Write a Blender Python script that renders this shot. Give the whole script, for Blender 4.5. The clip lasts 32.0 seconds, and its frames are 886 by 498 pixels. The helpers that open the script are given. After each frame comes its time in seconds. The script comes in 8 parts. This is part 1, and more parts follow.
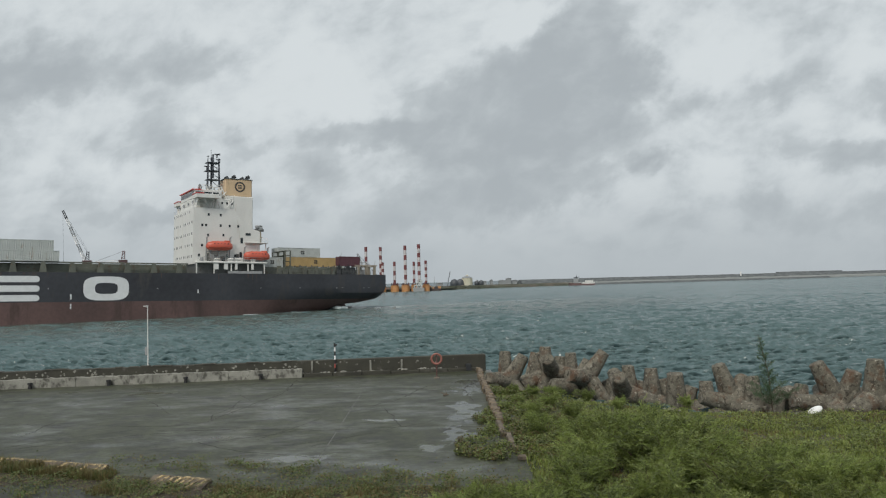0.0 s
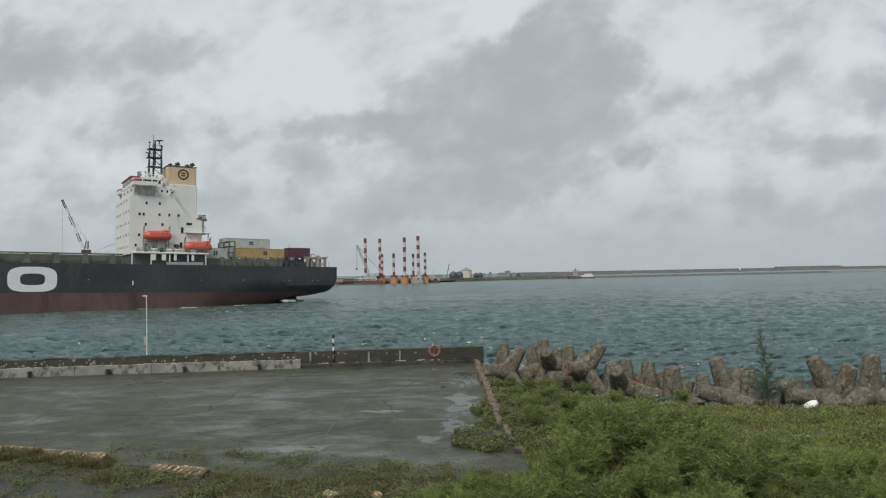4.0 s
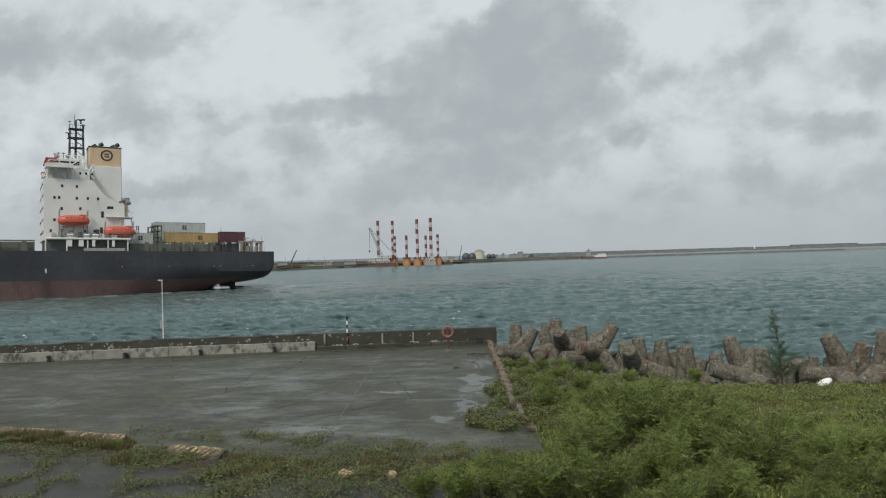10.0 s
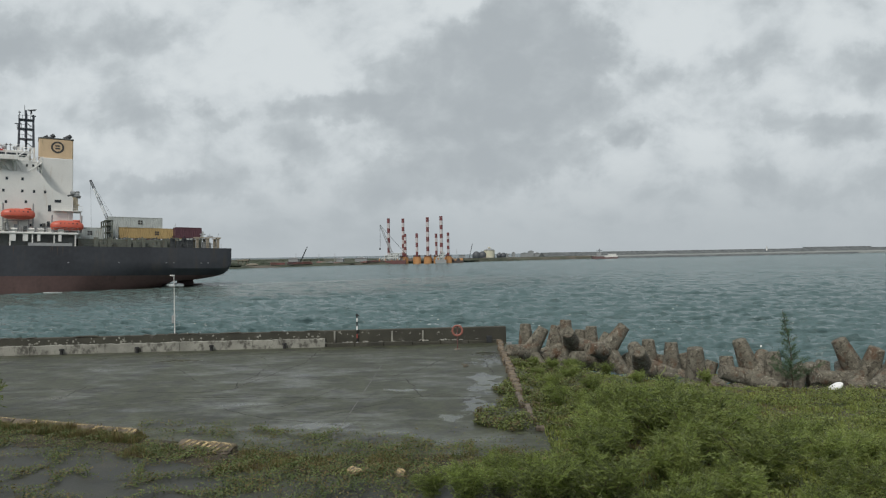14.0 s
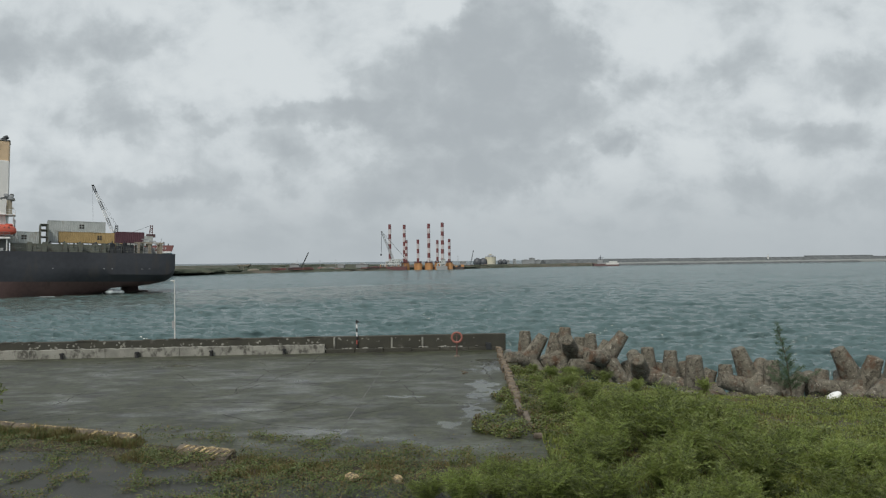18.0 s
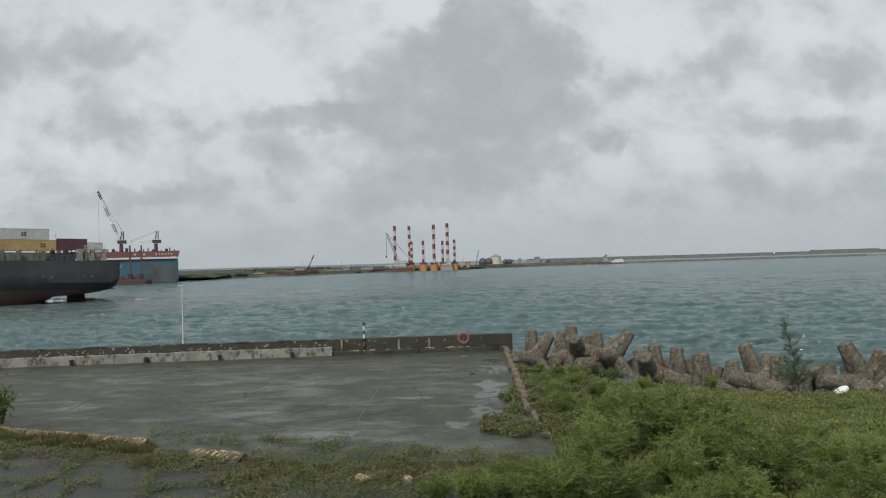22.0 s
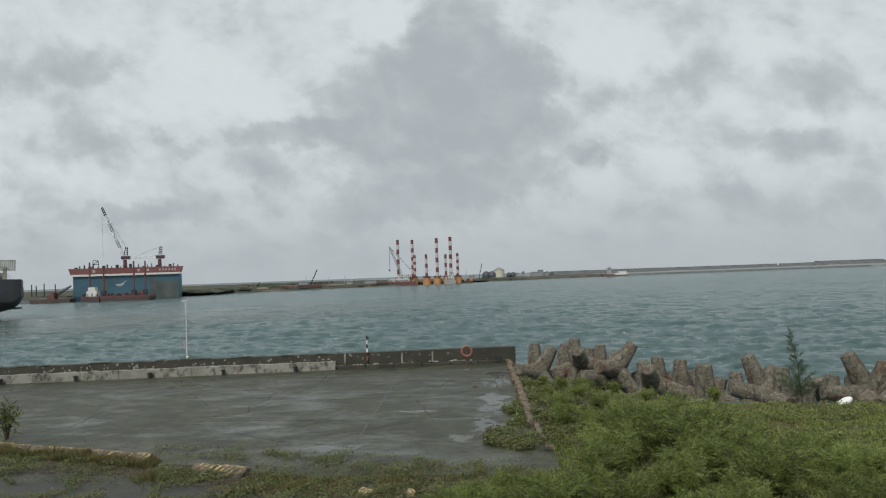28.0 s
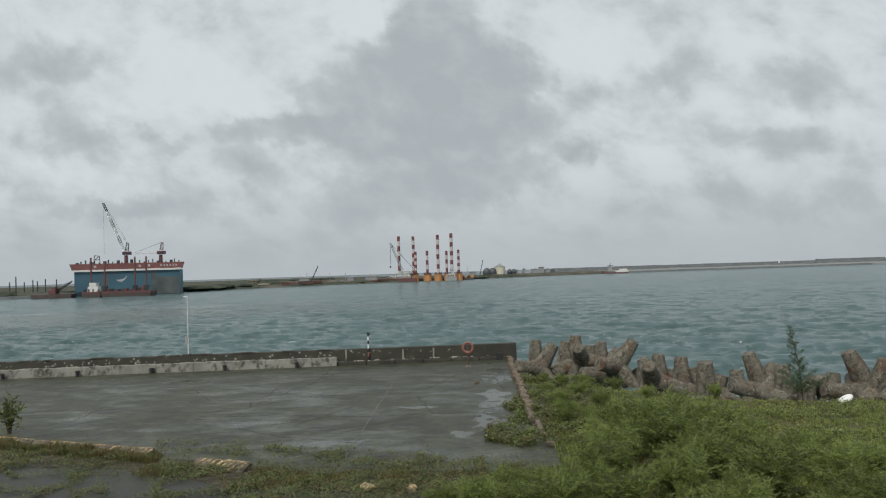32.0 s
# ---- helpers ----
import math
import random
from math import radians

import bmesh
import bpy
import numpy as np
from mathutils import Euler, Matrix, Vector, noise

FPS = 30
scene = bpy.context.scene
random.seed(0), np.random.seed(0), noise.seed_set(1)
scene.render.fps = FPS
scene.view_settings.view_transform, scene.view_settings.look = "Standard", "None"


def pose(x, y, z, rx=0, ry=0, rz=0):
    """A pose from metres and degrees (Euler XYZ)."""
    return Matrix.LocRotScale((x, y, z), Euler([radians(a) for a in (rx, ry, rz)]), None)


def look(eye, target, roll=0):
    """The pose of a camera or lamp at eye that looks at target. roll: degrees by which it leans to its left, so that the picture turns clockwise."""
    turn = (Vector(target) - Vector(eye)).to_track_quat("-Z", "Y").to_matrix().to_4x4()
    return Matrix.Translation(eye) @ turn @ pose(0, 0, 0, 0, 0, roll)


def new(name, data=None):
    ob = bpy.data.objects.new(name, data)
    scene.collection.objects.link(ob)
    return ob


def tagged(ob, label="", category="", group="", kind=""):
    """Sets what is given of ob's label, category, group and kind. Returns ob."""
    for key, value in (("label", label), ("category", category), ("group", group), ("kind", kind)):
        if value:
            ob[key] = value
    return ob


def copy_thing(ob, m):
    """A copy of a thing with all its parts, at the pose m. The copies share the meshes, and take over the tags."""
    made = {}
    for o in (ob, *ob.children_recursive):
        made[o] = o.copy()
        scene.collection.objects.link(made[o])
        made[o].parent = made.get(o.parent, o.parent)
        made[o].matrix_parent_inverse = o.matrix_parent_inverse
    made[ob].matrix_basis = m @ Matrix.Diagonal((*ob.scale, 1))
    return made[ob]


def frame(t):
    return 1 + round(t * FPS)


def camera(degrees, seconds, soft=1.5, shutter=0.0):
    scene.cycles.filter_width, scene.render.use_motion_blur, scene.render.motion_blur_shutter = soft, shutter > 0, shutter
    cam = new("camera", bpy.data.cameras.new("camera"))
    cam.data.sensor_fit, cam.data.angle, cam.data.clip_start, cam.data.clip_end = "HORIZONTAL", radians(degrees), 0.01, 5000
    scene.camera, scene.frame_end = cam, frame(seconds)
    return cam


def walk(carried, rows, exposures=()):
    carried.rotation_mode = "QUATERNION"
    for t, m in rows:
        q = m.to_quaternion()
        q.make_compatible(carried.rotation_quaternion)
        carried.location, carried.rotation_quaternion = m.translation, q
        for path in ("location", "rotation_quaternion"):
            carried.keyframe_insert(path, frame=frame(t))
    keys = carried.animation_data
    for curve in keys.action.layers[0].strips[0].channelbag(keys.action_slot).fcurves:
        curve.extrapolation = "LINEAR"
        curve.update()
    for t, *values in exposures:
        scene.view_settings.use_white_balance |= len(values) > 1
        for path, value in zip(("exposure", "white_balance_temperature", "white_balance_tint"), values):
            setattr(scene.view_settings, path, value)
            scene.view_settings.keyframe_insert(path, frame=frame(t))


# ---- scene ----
# Camera: held by hand on a raised spot, turning slowly and leaning back a little.
EXPOSURE = 0.0
cam = camera(62.0, 32.0, soft=1.2)
PATH = [  # seconds, x, y, z, yaw, pitch, roll
    (0, -0.000, 0.000, 6.900, -0.001, 2.501, -1.500),
    (0.5, -0.004, 0.010, 6.875, -0.033, 2.470, -1.370),
    (1, -0.010, 0.006, 6.888, -0.047, 2.382, -1.335),
    (1.5, -0.052, -0.003, 6.857, -0.137, 2.354, -1.271),
    (2, -0.015, -0.011, 6.884, -0.090, 2.259, -1.170),
    (2.5, -0.005, -0.051, 6.881, -0.088, 2.196, -1.092),
    (3, 0.047, -0.073, 6.897, -0.055, 2.096, -1.131),
    (3.5, 0.052, -0.094, 6.904, -0.055, 1.988, -1.082),
    (5.5, -0.088, 0.104, 6.855, 0.086, 1.721, -0.958),
    (6, -0.078, 0.143, 6.820, 0.296, 1.712, -0.839),
    (6.5, -0.081, 0.186, 6.810, 0.483, 1.589, -0.883),
    (7, -0.087, 0.134, 6.801, 0.571, 1.437, -0.987),
    (7.5, -0.074, 0.101, 6.828, 0.727, 1.135, -1.043),
    (8, -0.076, 0.111, 6.823, 0.761, 0.875, -1.331),
    (8.5, -0.047, 0.080, 6.818, 0.837, 0.574, -1.663),
    (9, -0.012, -0.004, 6.852, 0.885, 0.397, -1.738),
    (9.5, 0.022, -0.088, 6.867, 0.896, 0.410, -1.764),
    (10, 0.062, -0.139, 6.893, 0.980, 0.487, -1.650),
    (10.5, 0.096, -0.236, 6.938, 1.043, 0.597, -1.717),
    (11, 0.079, -0.376, 6.970, 1.068, 0.722, -1.524),
    (11.5, 0.110, -0.478, 6.958, 1.161, 0.897, -1.490),
    (12, 0.108, -0.418, 6.977, 1.345, 1.000, -1.334),
    (12.5, 0.086, -0.351, 6.924, 1.499, 1.026, -1.220),
    (13, 0.102, -0.293, 6.923, 1.647, 0.820, -1.166),
    (13.5, 0.036, -0.252, 6.872, 1.674, 0.656, -1.024),
    (14, 0.046, -0.201, 6.928, 1.785, 0.361, -0.965),
    (14.5, 0.088, -0.186, 6.945, 1.908, 0.278, -0.874),
    (16.5, 0.096, -0.228, 6.963, 1.889, 0.595, -0.686),
    (17, 0.102, -0.260, 6.937, 1.870, 0.740, -0.722),
    (17.5, 0.119, -0.259, 6.945, 1.890, 0.808, -0.657),
    (18, 0.124, -0.306, 6.955, 1.873, 0.858, -0.640),
    (18.5, 0.102, -0.306, 6.962, 1.912, 0.913, -0.596),
    (19, 0.101, -0.339, 6.959, 1.947, 0.858, -0.729),
    (19.5, 0.112, -0.365, 6.940, 2.030, 0.785, -0.985),
    (20, 0.087, -0.355, 6.924, 2.050, 0.696, -1.163),
    (20.5, 0.092, -0.370, 6.925, 2.146, 0.627, -1.282),
    (21, 0.098, -0.395, 6.938, 2.185, 0.647, -1.385),
    (21.5, 0.098, -0.407, 6.954, 2.226, 0.741, -1.513),
    (22, 0.116, -0.457, 6.977, 2.265, 0.916, -1.601),
    (22.5, 0.110, -0.474, 6.955, 2.269, 1.112, -1.788),
    (23, 0.112, -0.501, 6.958, 2.262, 1.375, -1.794),
    (23.5, 0.126, -0.525, 6.971, 2.274, 1.573, -1.889),
    (24, 0.126, -0.504, 6.977, 2.297, 1.732, -1.965),
    (24.5, 0.099, -0.555, 6.970, 2.281, 1.908, -1.884),
    (25, 0.103, -0.577, 6.971, 2.288, 1.977, -1.888),
    (25.5, 0.097, -0.557, 6.964, 2.332, 2.024, -1.894),
    (27.5, 0.138, -0.600, 6.966, 2.437, 2.004, -2.023),
    (28, 0.163, -0.607, 6.972, 2.478, 1.975, -1.983),
    (28.5, 0.157, -0.647, 6.979, 2.486, 1.931, -2.036),
    (29, 0.112, -0.610, 6.952, 2.485, 1.920, -1.994),
    (29.5, 0.150, -0.642, 6.989, 2.553, 1.842, -1.957),
    (30, 0.159, -0.662, 6.970, 2.560, 1.853, -1.972),
    (30.5, 0.153, -0.654, 6.966, 2.556, 1.858, -1.958),
    (31, 0.144, -0.649, 6.949, 2.554, 1.831, -1.906),
    (31.5, 0.133, -0.652, 6.958, 2.555, 1.789, -1.798),
    (32, 0.131, -0.647, 6.963, 2.557, 1.718, -1.782),
]
walk(cam, [(t, pose(x, y, z, 90 + pitch, 0, yaw) @ pose(0, 0, 0, 0, 0, roll)) for t, x, y, z, yaw, pitch, roll in PATH],
     exposures=[(0, EXPOSURE), (32, EXPOSURE)])


# Overcast daylight: a bright grey sky with a soft, wide sun behind the cloud, high to the left behind the camera.
SUN_AZ, SUN_EL = radians(-158), radians(50)     # clockwise from +y
world = bpy.data.worlds.new("overcast_sky")
scene.world = world
world.use_nodes = True
wn, wl = world.node_tree.nodes, world.node_tree.links
wbg = wn["Background"]
sky = wn.new("ShaderNodeTexSky")
sky.sky_type, sky.sun_disc = "NISHITA", False
sky.sun_elevation, sky.sun_rotation = SUN_EL, SUN_AZ
wmix = wn.new("ShaderNodeMix")
wmix.data_type = "RGBA"
wmix.inputs["Factor"].default_value = 0.85
wl.new(sky.outputs["Color"], wmix.inputs["A"])
wmix.inputs["B"].default_value = (5.6, 6.0, 6.3, 1)
wl.new(wmix.outputs["Result"], wbg.inputs["Color"])
wbg.inputs["Strength"].default_value = 0.1
sun = new("sun", bpy.data.lights.new("sun", "SUN"))
sun.data.energy, sun.data.angle, sun.data.color = 2.2, radians(14), (1.0, 0.95, 0.87)
sun.matrix_world = look((0, 0, 0), (-math.sin(SUN_AZ) * math.cos(SUN_EL), -math.cos(SUN_AZ) * math.cos(SUN_EL), -math.sin(SUN_EL)))


# ---- materials ----
def material(name, col, rough=0.6, metal=0.0, var=0.25, scale=2.0, grain=25.0, bump=0.15, dist=0.02, dirt=None, dirt_amount=0.5, streak=0.0,
             spec=0.5, island=0.0, dirt_scale=0.7, thin=0.0):
    """A surface with colour variation at two scales, relief, and patches or runs of dirt."""
    m = bpy.data.materials.new(name)
    m.use_nodes = True
    nt = m.node_tree
    n, l = nt.nodes, nt.links
    b = n["Principled BSDF"]
    b.inputs["Metallic"].default_value = metal
    b.inputs["Specular IOR Level"].default_value = spec
    co = n.new("ShaderNodeTexCoord")
    big, fine = n.new("ShaderNodeTexNoise"), n.new("ShaderNodeTexNoise")
    big.inputs["Scale"].default_value, big.inputs["Detail"].default_value = scale, 5
    fine.inputs["Scale"].default_value, fine.inputs["Detail"].default_value = grain, 4
    for x in (big, fine):
        l.new(co.outputs["Object"], x.inputs["Vector"])
    add = n.new("ShaderNodeMath")
    add.operation = "MULTIPLY_ADD"
    add.inputs[1].default_value = 0.45
    l.new(fine.outputs["Fac"], add.inputs[0])
    l.new(big.outputs["Fac"], add.inputs[2])
    ramp = n.new("ShaderNodeMapRange")
    ramp.inputs["From Min"].default_value, ramp.inputs["From Max"].default_value = 0.45, 1.0
    ramp.inputs["To Min"].default_value, ramp.inputs["To Max"].default_value = 1 - var, 1 + var
    l.new(add.outputs[0], ramp.inputs["Value"])
    value = ramp.outputs[0]
    if island:
        info, mul = n.new("ShaderNodeObjectInfo"), n.new("ShaderNodeMath")
        geo, both = n.new("ShaderNodeNewGeometry"), n.new("ShaderNodeMath")
        both.operation = "ADD"
        l.new(info.outputs["Random"], both.inputs[0])
        l.new(geo.outputs["Random Per Island"], both.inputs[1])
        mul.operation = "MULTIPLY_ADD"
        mul.inputs[1].default_value, mul.inputs[2].default_value = island, 1 - island
        l.new(both.outputs[0], mul.inputs[0])
        prod = n.new("ShaderNodeMath")
        prod.operation = "MULTIPLY"
        l.new(value, prod.inputs[0])
        l.new(mul.outputs[0], prod.inputs[1])
        value = prod.outputs[0]
    tint = n.new("ShaderNodeVectorMath")
    tint.operation = "SCALE"
    tint.inputs[0].default_value = col
    l.new(value, tint.inputs["Scale"])
    colour = tint.outputs[0]
    if dirt:
        spots, sr, mix = n.new("ShaderNodeTexNoise"), n.new("ShaderNodeMapRange"), n.new("ShaderNodeMix")
        spots.inputs["Scale"].default_value, spots.inputs["Detail"].default_value, spots.inputs["Roughness"].default_value = dirt_scale, 8, 0.65
        if streak:
            mp = n.new("ShaderNodeMapping")
            mp.inputs["Scale"].default_value = (1, 1, 1 / streak)
            l.new(co.outputs["Object"], mp.inputs["Vector"])
            l.new(mp.outputs[0], spots.inputs["Vector"])
        else:
            l.new(co.outputs["Object"], spots.inputs["Vector"])
        sr.inputs["From Min"].default_value, sr.inputs["From Max"].default_value = 0.72 - 0.4 * dirt_amount, 0.86 - 0.4 * dirt_amount
        l.new(spots.outputs["Fac"], sr.inputs["Value"])
        mix.data_type = "RGBA"
        l.new(sr.outputs[0], mix.inputs["Factor"])
        l.new(colour, mix.inputs["A"])
        mix.inputs["B"].default_value = (*dirt, 1)
        colour = mix.outputs["Result"]
    l.new(colour, b.inputs["Base Color"])
    rr = n.new("ShaderNodeMapRange")
    rr.inputs["To Min"].default_value, rr.inputs["To Max"].default_value = max(0.02, rough - 0.12), min(1, rough + 0.12)
    l.new(big.outputs["Fac"], rr.inputs["Value"])
    l.new(rr.outputs[0], b.inputs["Roughness"])
    if bump:
        bp = n.new("ShaderNodeBump")
        bp.inputs["Strength"].default_value, bp.inputs["Distance"].default_value = bump, dist
        l.new(add.outputs[0], bp.inputs["Height"])
        l.new(bp.outputs[0], b.inputs["Normal"])
    if thin:                                   # leaves let some light through
        tr, mixs = n.new("ShaderNodeBsdfTranslucent"), n.new("ShaderNodeMixShader")
        l.new(colour, tr.inputs["Color"])
        mixs.inputs[0].default_value = thin
        l.new(b.outputs[0], mixs.inputs[1])
        l.new(tr.outputs[0], mixs.inputs[2])
        l.new(mixs.outputs[0], n["Material Output"].inputs["Surface"])
    return m


M = {
    "navy": material("navy_hull_paint", (0.046, 0.049, 0.056), 0.6, var=0.3, scale=0.08, grain=1.2, spec=0.3, bump=0.1, dist=0.05, dirt=(0.066, 0.062, 0.058), dirt_amount=0.4, streak=5, dirt_scale=0.35),
    "boot": material("red_antifouling", (0.1, 0.06, 0.054), 0.6, var=0.35, scale=0.1, grain=1.5, bump=0.1, dist=0.05, dirt=(0.05, 0.03, 0.026), dirt_amount=0.45, streak=4, dirt_scale=0.3),
    "white": material("white_ship_paint", (0.66, 0.655, 0.62), 0.5, var=0.08, scale=0.25, grain=3, bump=0.03, dirt=(0.5, 0.44, 0.36), dirt_amount=0.32, streak=7, dirt_scale=0.6),
    "buff": material("buff_funnel_paint", (0.54, 0.4, 0.25), 0.5, var=0.1, scale=0.4, grain=4, bump=0.03, dirt=(0.3, 0.24, 0.14), dirt_amount=0.25, streak=4),
    "mastblue": material("navy_mast_paint", (0.045, 0.052, 0.065), 0.5, var=0.2, scale=1, grain=8),
    "dark": material("dark_painted_steel", (0.03, 0.033, 0.036), 0.5, var=0.3, scale=1, grain=8),
    "glass": material("dark_window_glass", (0.02, 0.025, 0.03), 0.1, var=0.1, scale=1, bump=0),
    "orange": material("orange_lifeboat_shell", (0.5, 0.1, 0.06), 0.4, var=0.1, scale=1, bump=0.02),
    "deckgreen": material("grey_green_deck_steel", (0.115, 0.125, 0.1), 0.6, var=0.3, scale=0.4, grain=4, dirt=(0.1, 0.07, 0.045), dirt_amount=0.45),
    "cont_white": material("pale_grey_container", (0.43, 0.455, 0.435), 0.5, var=0.12, scale=0.5, grain=4, dirt=(0.26, 0.21, 0.15), dirt_amount=0.35, streak=3),
    "cont_tan": material("tan_container", (0.4, 0.285, 0.125), 0.5, var=0.15, scale=0.5, grain=4, dirt=(0.25, 0.15, 0.08), dirt_amount=0.25, streak=3),
    "cont_maroon": material("maroon_container", (0.09, 0.035, 0.045), 0.5, var=0.15, scale=0.5, grain=4),
    "concrete": material("weathered_concrete", (0.17, 0.145, 0.11), 0.85, var=0.3, scale=1.2, grain=14, bump=0.5, dist=0.03, dirt=(0.06, 0.06, 0.052), dirt_amount=0.6),
    "tetrapod": material("tetrapod_concrete", (0.162, 0.15, 0.118), 0.95, var=0.55, scale=3.0, grain=26, bump=1.0, dist=0.05, dirt=(0.05, 0.045, 0.036), dirt_amount=0.58, dirt_scale=6, island=0.12, spec=0.2),
    "wall_dark": material("blackened_sea_wall", (0.042, 0.041, 0.03), 0.8, var=0.4, scale=0.9, grain=12, bump=0.5, dist=0.03, dirt=(0.12, 0.115, 0.1), dirt_amount=0.3, dirt_scale=1.2),
    "plinth": material("pale_plinth_concrete", (0.25, 0.248, 0.214), 0.85, var=0.3, scale=1.2, grain=16, bump=0.5, dist=0.02, dirt=(0.075, 0.072, 0.06), dirt_amount=0.57, dirt_scale=2.4, streak=1.3),
    "yellow": material("worn_yellow_kerb_paint", (0.42, 0.32, 0.165), 0.9, var=0.4, scale=3, grain=16, bump=0.6, dirt=(0.1, 0.085, 0.055), dirt_amount=0.68, dirt_scale=7),
    "earth": material("dark_earth", (0.07, 0.06, 0.042), 0.95, var=0.4, scale=1, grain=12, bump=0.6, dist=0.05, dirt=(0.05, 0.075, 0.022), dirt_amount=0.6),
    "redsteel": material("red_steel", (0.13, 0.055, 0.052), 0.55, var=0.2, scale=0.5, grain=4),
    "orangesteel": material("orange_steel", (0.5, 0.25, 0.1), 0.55, var=0.2, scale=0.3, grain=3, dirt=(0.25, 0.12, 0.06), dirt_amount=0.3),
    "bluesteel": material("blue_dock_paint", (0.046, 0.115, 0.155), 0.55, var=0.2, scale=0.08, grain=1, dirt=(0.09, 0.1, 0.1), dirt_amount=0.4, streak=3, dirt_scale=0.12),
    "dockred": material("faded_red_dock_paint", (0.2, 0.08, 0.074), 0.6, var=0.2, scale=0.1, grain=1.5),
    "grey_dark": material("dim_grey_bulkhead", (0.1, 0.105, 0.1), 0.6, var=0.3, scale=0.6, grain=5, dirt=(0.05, 0.04, 0.03), dirt_amount=0.4),
    "grey": material("grey_steel", (0.3, 0.31, 0.31), 0.5, var=0.15, scale=1, grain=8),
    "rock": material("far_revetment_stone", (0.12, 0.13, 0.132), 0.9, spec=0.1, var=0.4, scale=0.3, grain=2, bump=0.8, dist=0.4),
    "farland": material("far_scrub", (0.065, 0.075, 0.055), 0.95, spec=0.05, var=0.6, scale=0.06, grain=0.6, bump=0.8, dist=0.8, dirt=(0.085, 0.08, 0.062), dirt_amount=0.4, dirt_scale=0.03),
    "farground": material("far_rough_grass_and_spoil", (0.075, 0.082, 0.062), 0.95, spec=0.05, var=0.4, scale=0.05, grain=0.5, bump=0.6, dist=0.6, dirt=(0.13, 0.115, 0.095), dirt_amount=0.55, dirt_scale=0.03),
    "tan": material("pale_tank_paint", (0.55, 0.52, 0.4), 0.6, var=0.1, scale=0.1, grain=1),
    "farbuild": material("hazy_grey_building", (0.24, 0.25, 0.25), 0.8, var=0.15, scale=0.1, grain=1),
    "bark": material("shrub_bark", (0.1, 0.075, 0.05), 0.9, var=0.3, scale=6, grain=40, bump=0.5),
    "leaf_light": material("feathery_green_leaf", (0.225, 0.27, 0.075), 0.5, var=0.3, scale=0.9, grain=8, bump=0, island=0.5, thin=0.4),
    "leaf_dark": material("dark_green_leaf", (0.132, 0.165, 0.05), 0.55, var=0.3, scale=0.9, grain=8, bump=0, island=0.5, thin=0.35),
    "grass": material("grass_blade", (0.22, 0.25, 0.06), 0.6, var=0.35, scale=0.35, grain=4, bump=0, island=0.3, thin=0.4),
    "vine": material("creeping_vine_leaf", (0.115, 0.145, 0.045), 0.5, var=0.35, scale=0.9, grain=8, bump=0, island=0.5, thin=0.3),
    "rubber": material("black_rubber", (0.02, 0.02, 0.02), 0.7),
    "ring": material("faded_red_life_ring", (0.27, 0.1, 0.075), 0.5, var=0.1, scale=5),
    "whiteplastic": material("white_float_plastic", (0.8, 0.8, 0.78), 0.4, var=0.05),
}


def flat(name, col, rough=0.5):
    return material(name, col, rough, var=0.08, scale=1, grain=6, bump=0.02)


def add_patches(m, col, scale, lo, hi, rough=0.7):
    """Lays a further layer of ragged patches over a material's colour."""
    n, l = m.node_tree.nodes, m.node_tree.links
    sock = n["Principled BSDF"].inputs["Base Color"]
    geo, x, r, mix = n.new("ShaderNodeNewGeometry"), n.new("ShaderNodeTexNoise"), n.new("ShaderNodeMapRange"), n.new("ShaderNodeMix")
    x.inputs["Scale"].default_value, x.inputs["Detail"].default_value, x.inputs["Roughness"].default_value = scale, 9, rough
    l.new(geo.outputs["Position"], x.inputs["Vector"])
    r.inputs["From Min"].default_value, r.inputs["From Max"].default_value = lo, hi
    l.new(x.outputs["Fac"], r.inputs["Value"])
    mix.data_type = "RGBA"
    l.new(r.outputs[0], mix.inputs["Factor"])
    l.new(sock.links[0].from_socket, mix.inputs["A"])
    mix.inputs["B"].default_value = (*col, 1)
    l.new(mix.outputs["Result"], sock)


add_patches(M["tetrapod"], (0.115, 0.072, 0.047), 1.1, 0.53, 0.64)         # rusty algae
add_patches(M["yellow"], (0.11, 0.092, 0.06), 6.0, 0.5, 0.58, 0.75)
add_patches(M["tetrapod"], (0.42, 0.4, 0.33), 6.0, 0.57, 0.62, 0.84)      # pale lichen
add_patches(M["tetrapod"], (0.06, 0.054, 0.043), 2.4, 0.53, 0.62, 0.84)   # black stains


# ---- mesh helpers ----
def link_bm(name, bm, mat, parent=None, label="", smooth=False):
    me = bpy.data.meshes.new(name)
    bmesh.ops.recalc_face_normals(bm, faces=bm.faces)
    if smooth:
        for fc in bm.faces:
            fc.smooth = True
        for e in bm.edges:
            if len(e.link_faces) == 2 and e.calc_face_angle(0) > 0.6:
                e.smooth = False
    bm.to_mesh(me)
    bm.free()
    for x in (mat if isinstance(mat, (list, tuple)) else [mat]):
        me.materials.append(x)
    ob = new(name, me)
    if parent is not None:
        ob.parent = parent
    return tagged(ob, label)


part = link_bm


def empty(name, m=None, label="", category="", group="", kind=""):
    ob = new(name)
    if m is not None:
        ob.matrix_basis = m
    return tagged(ob, label, category, group, kind)


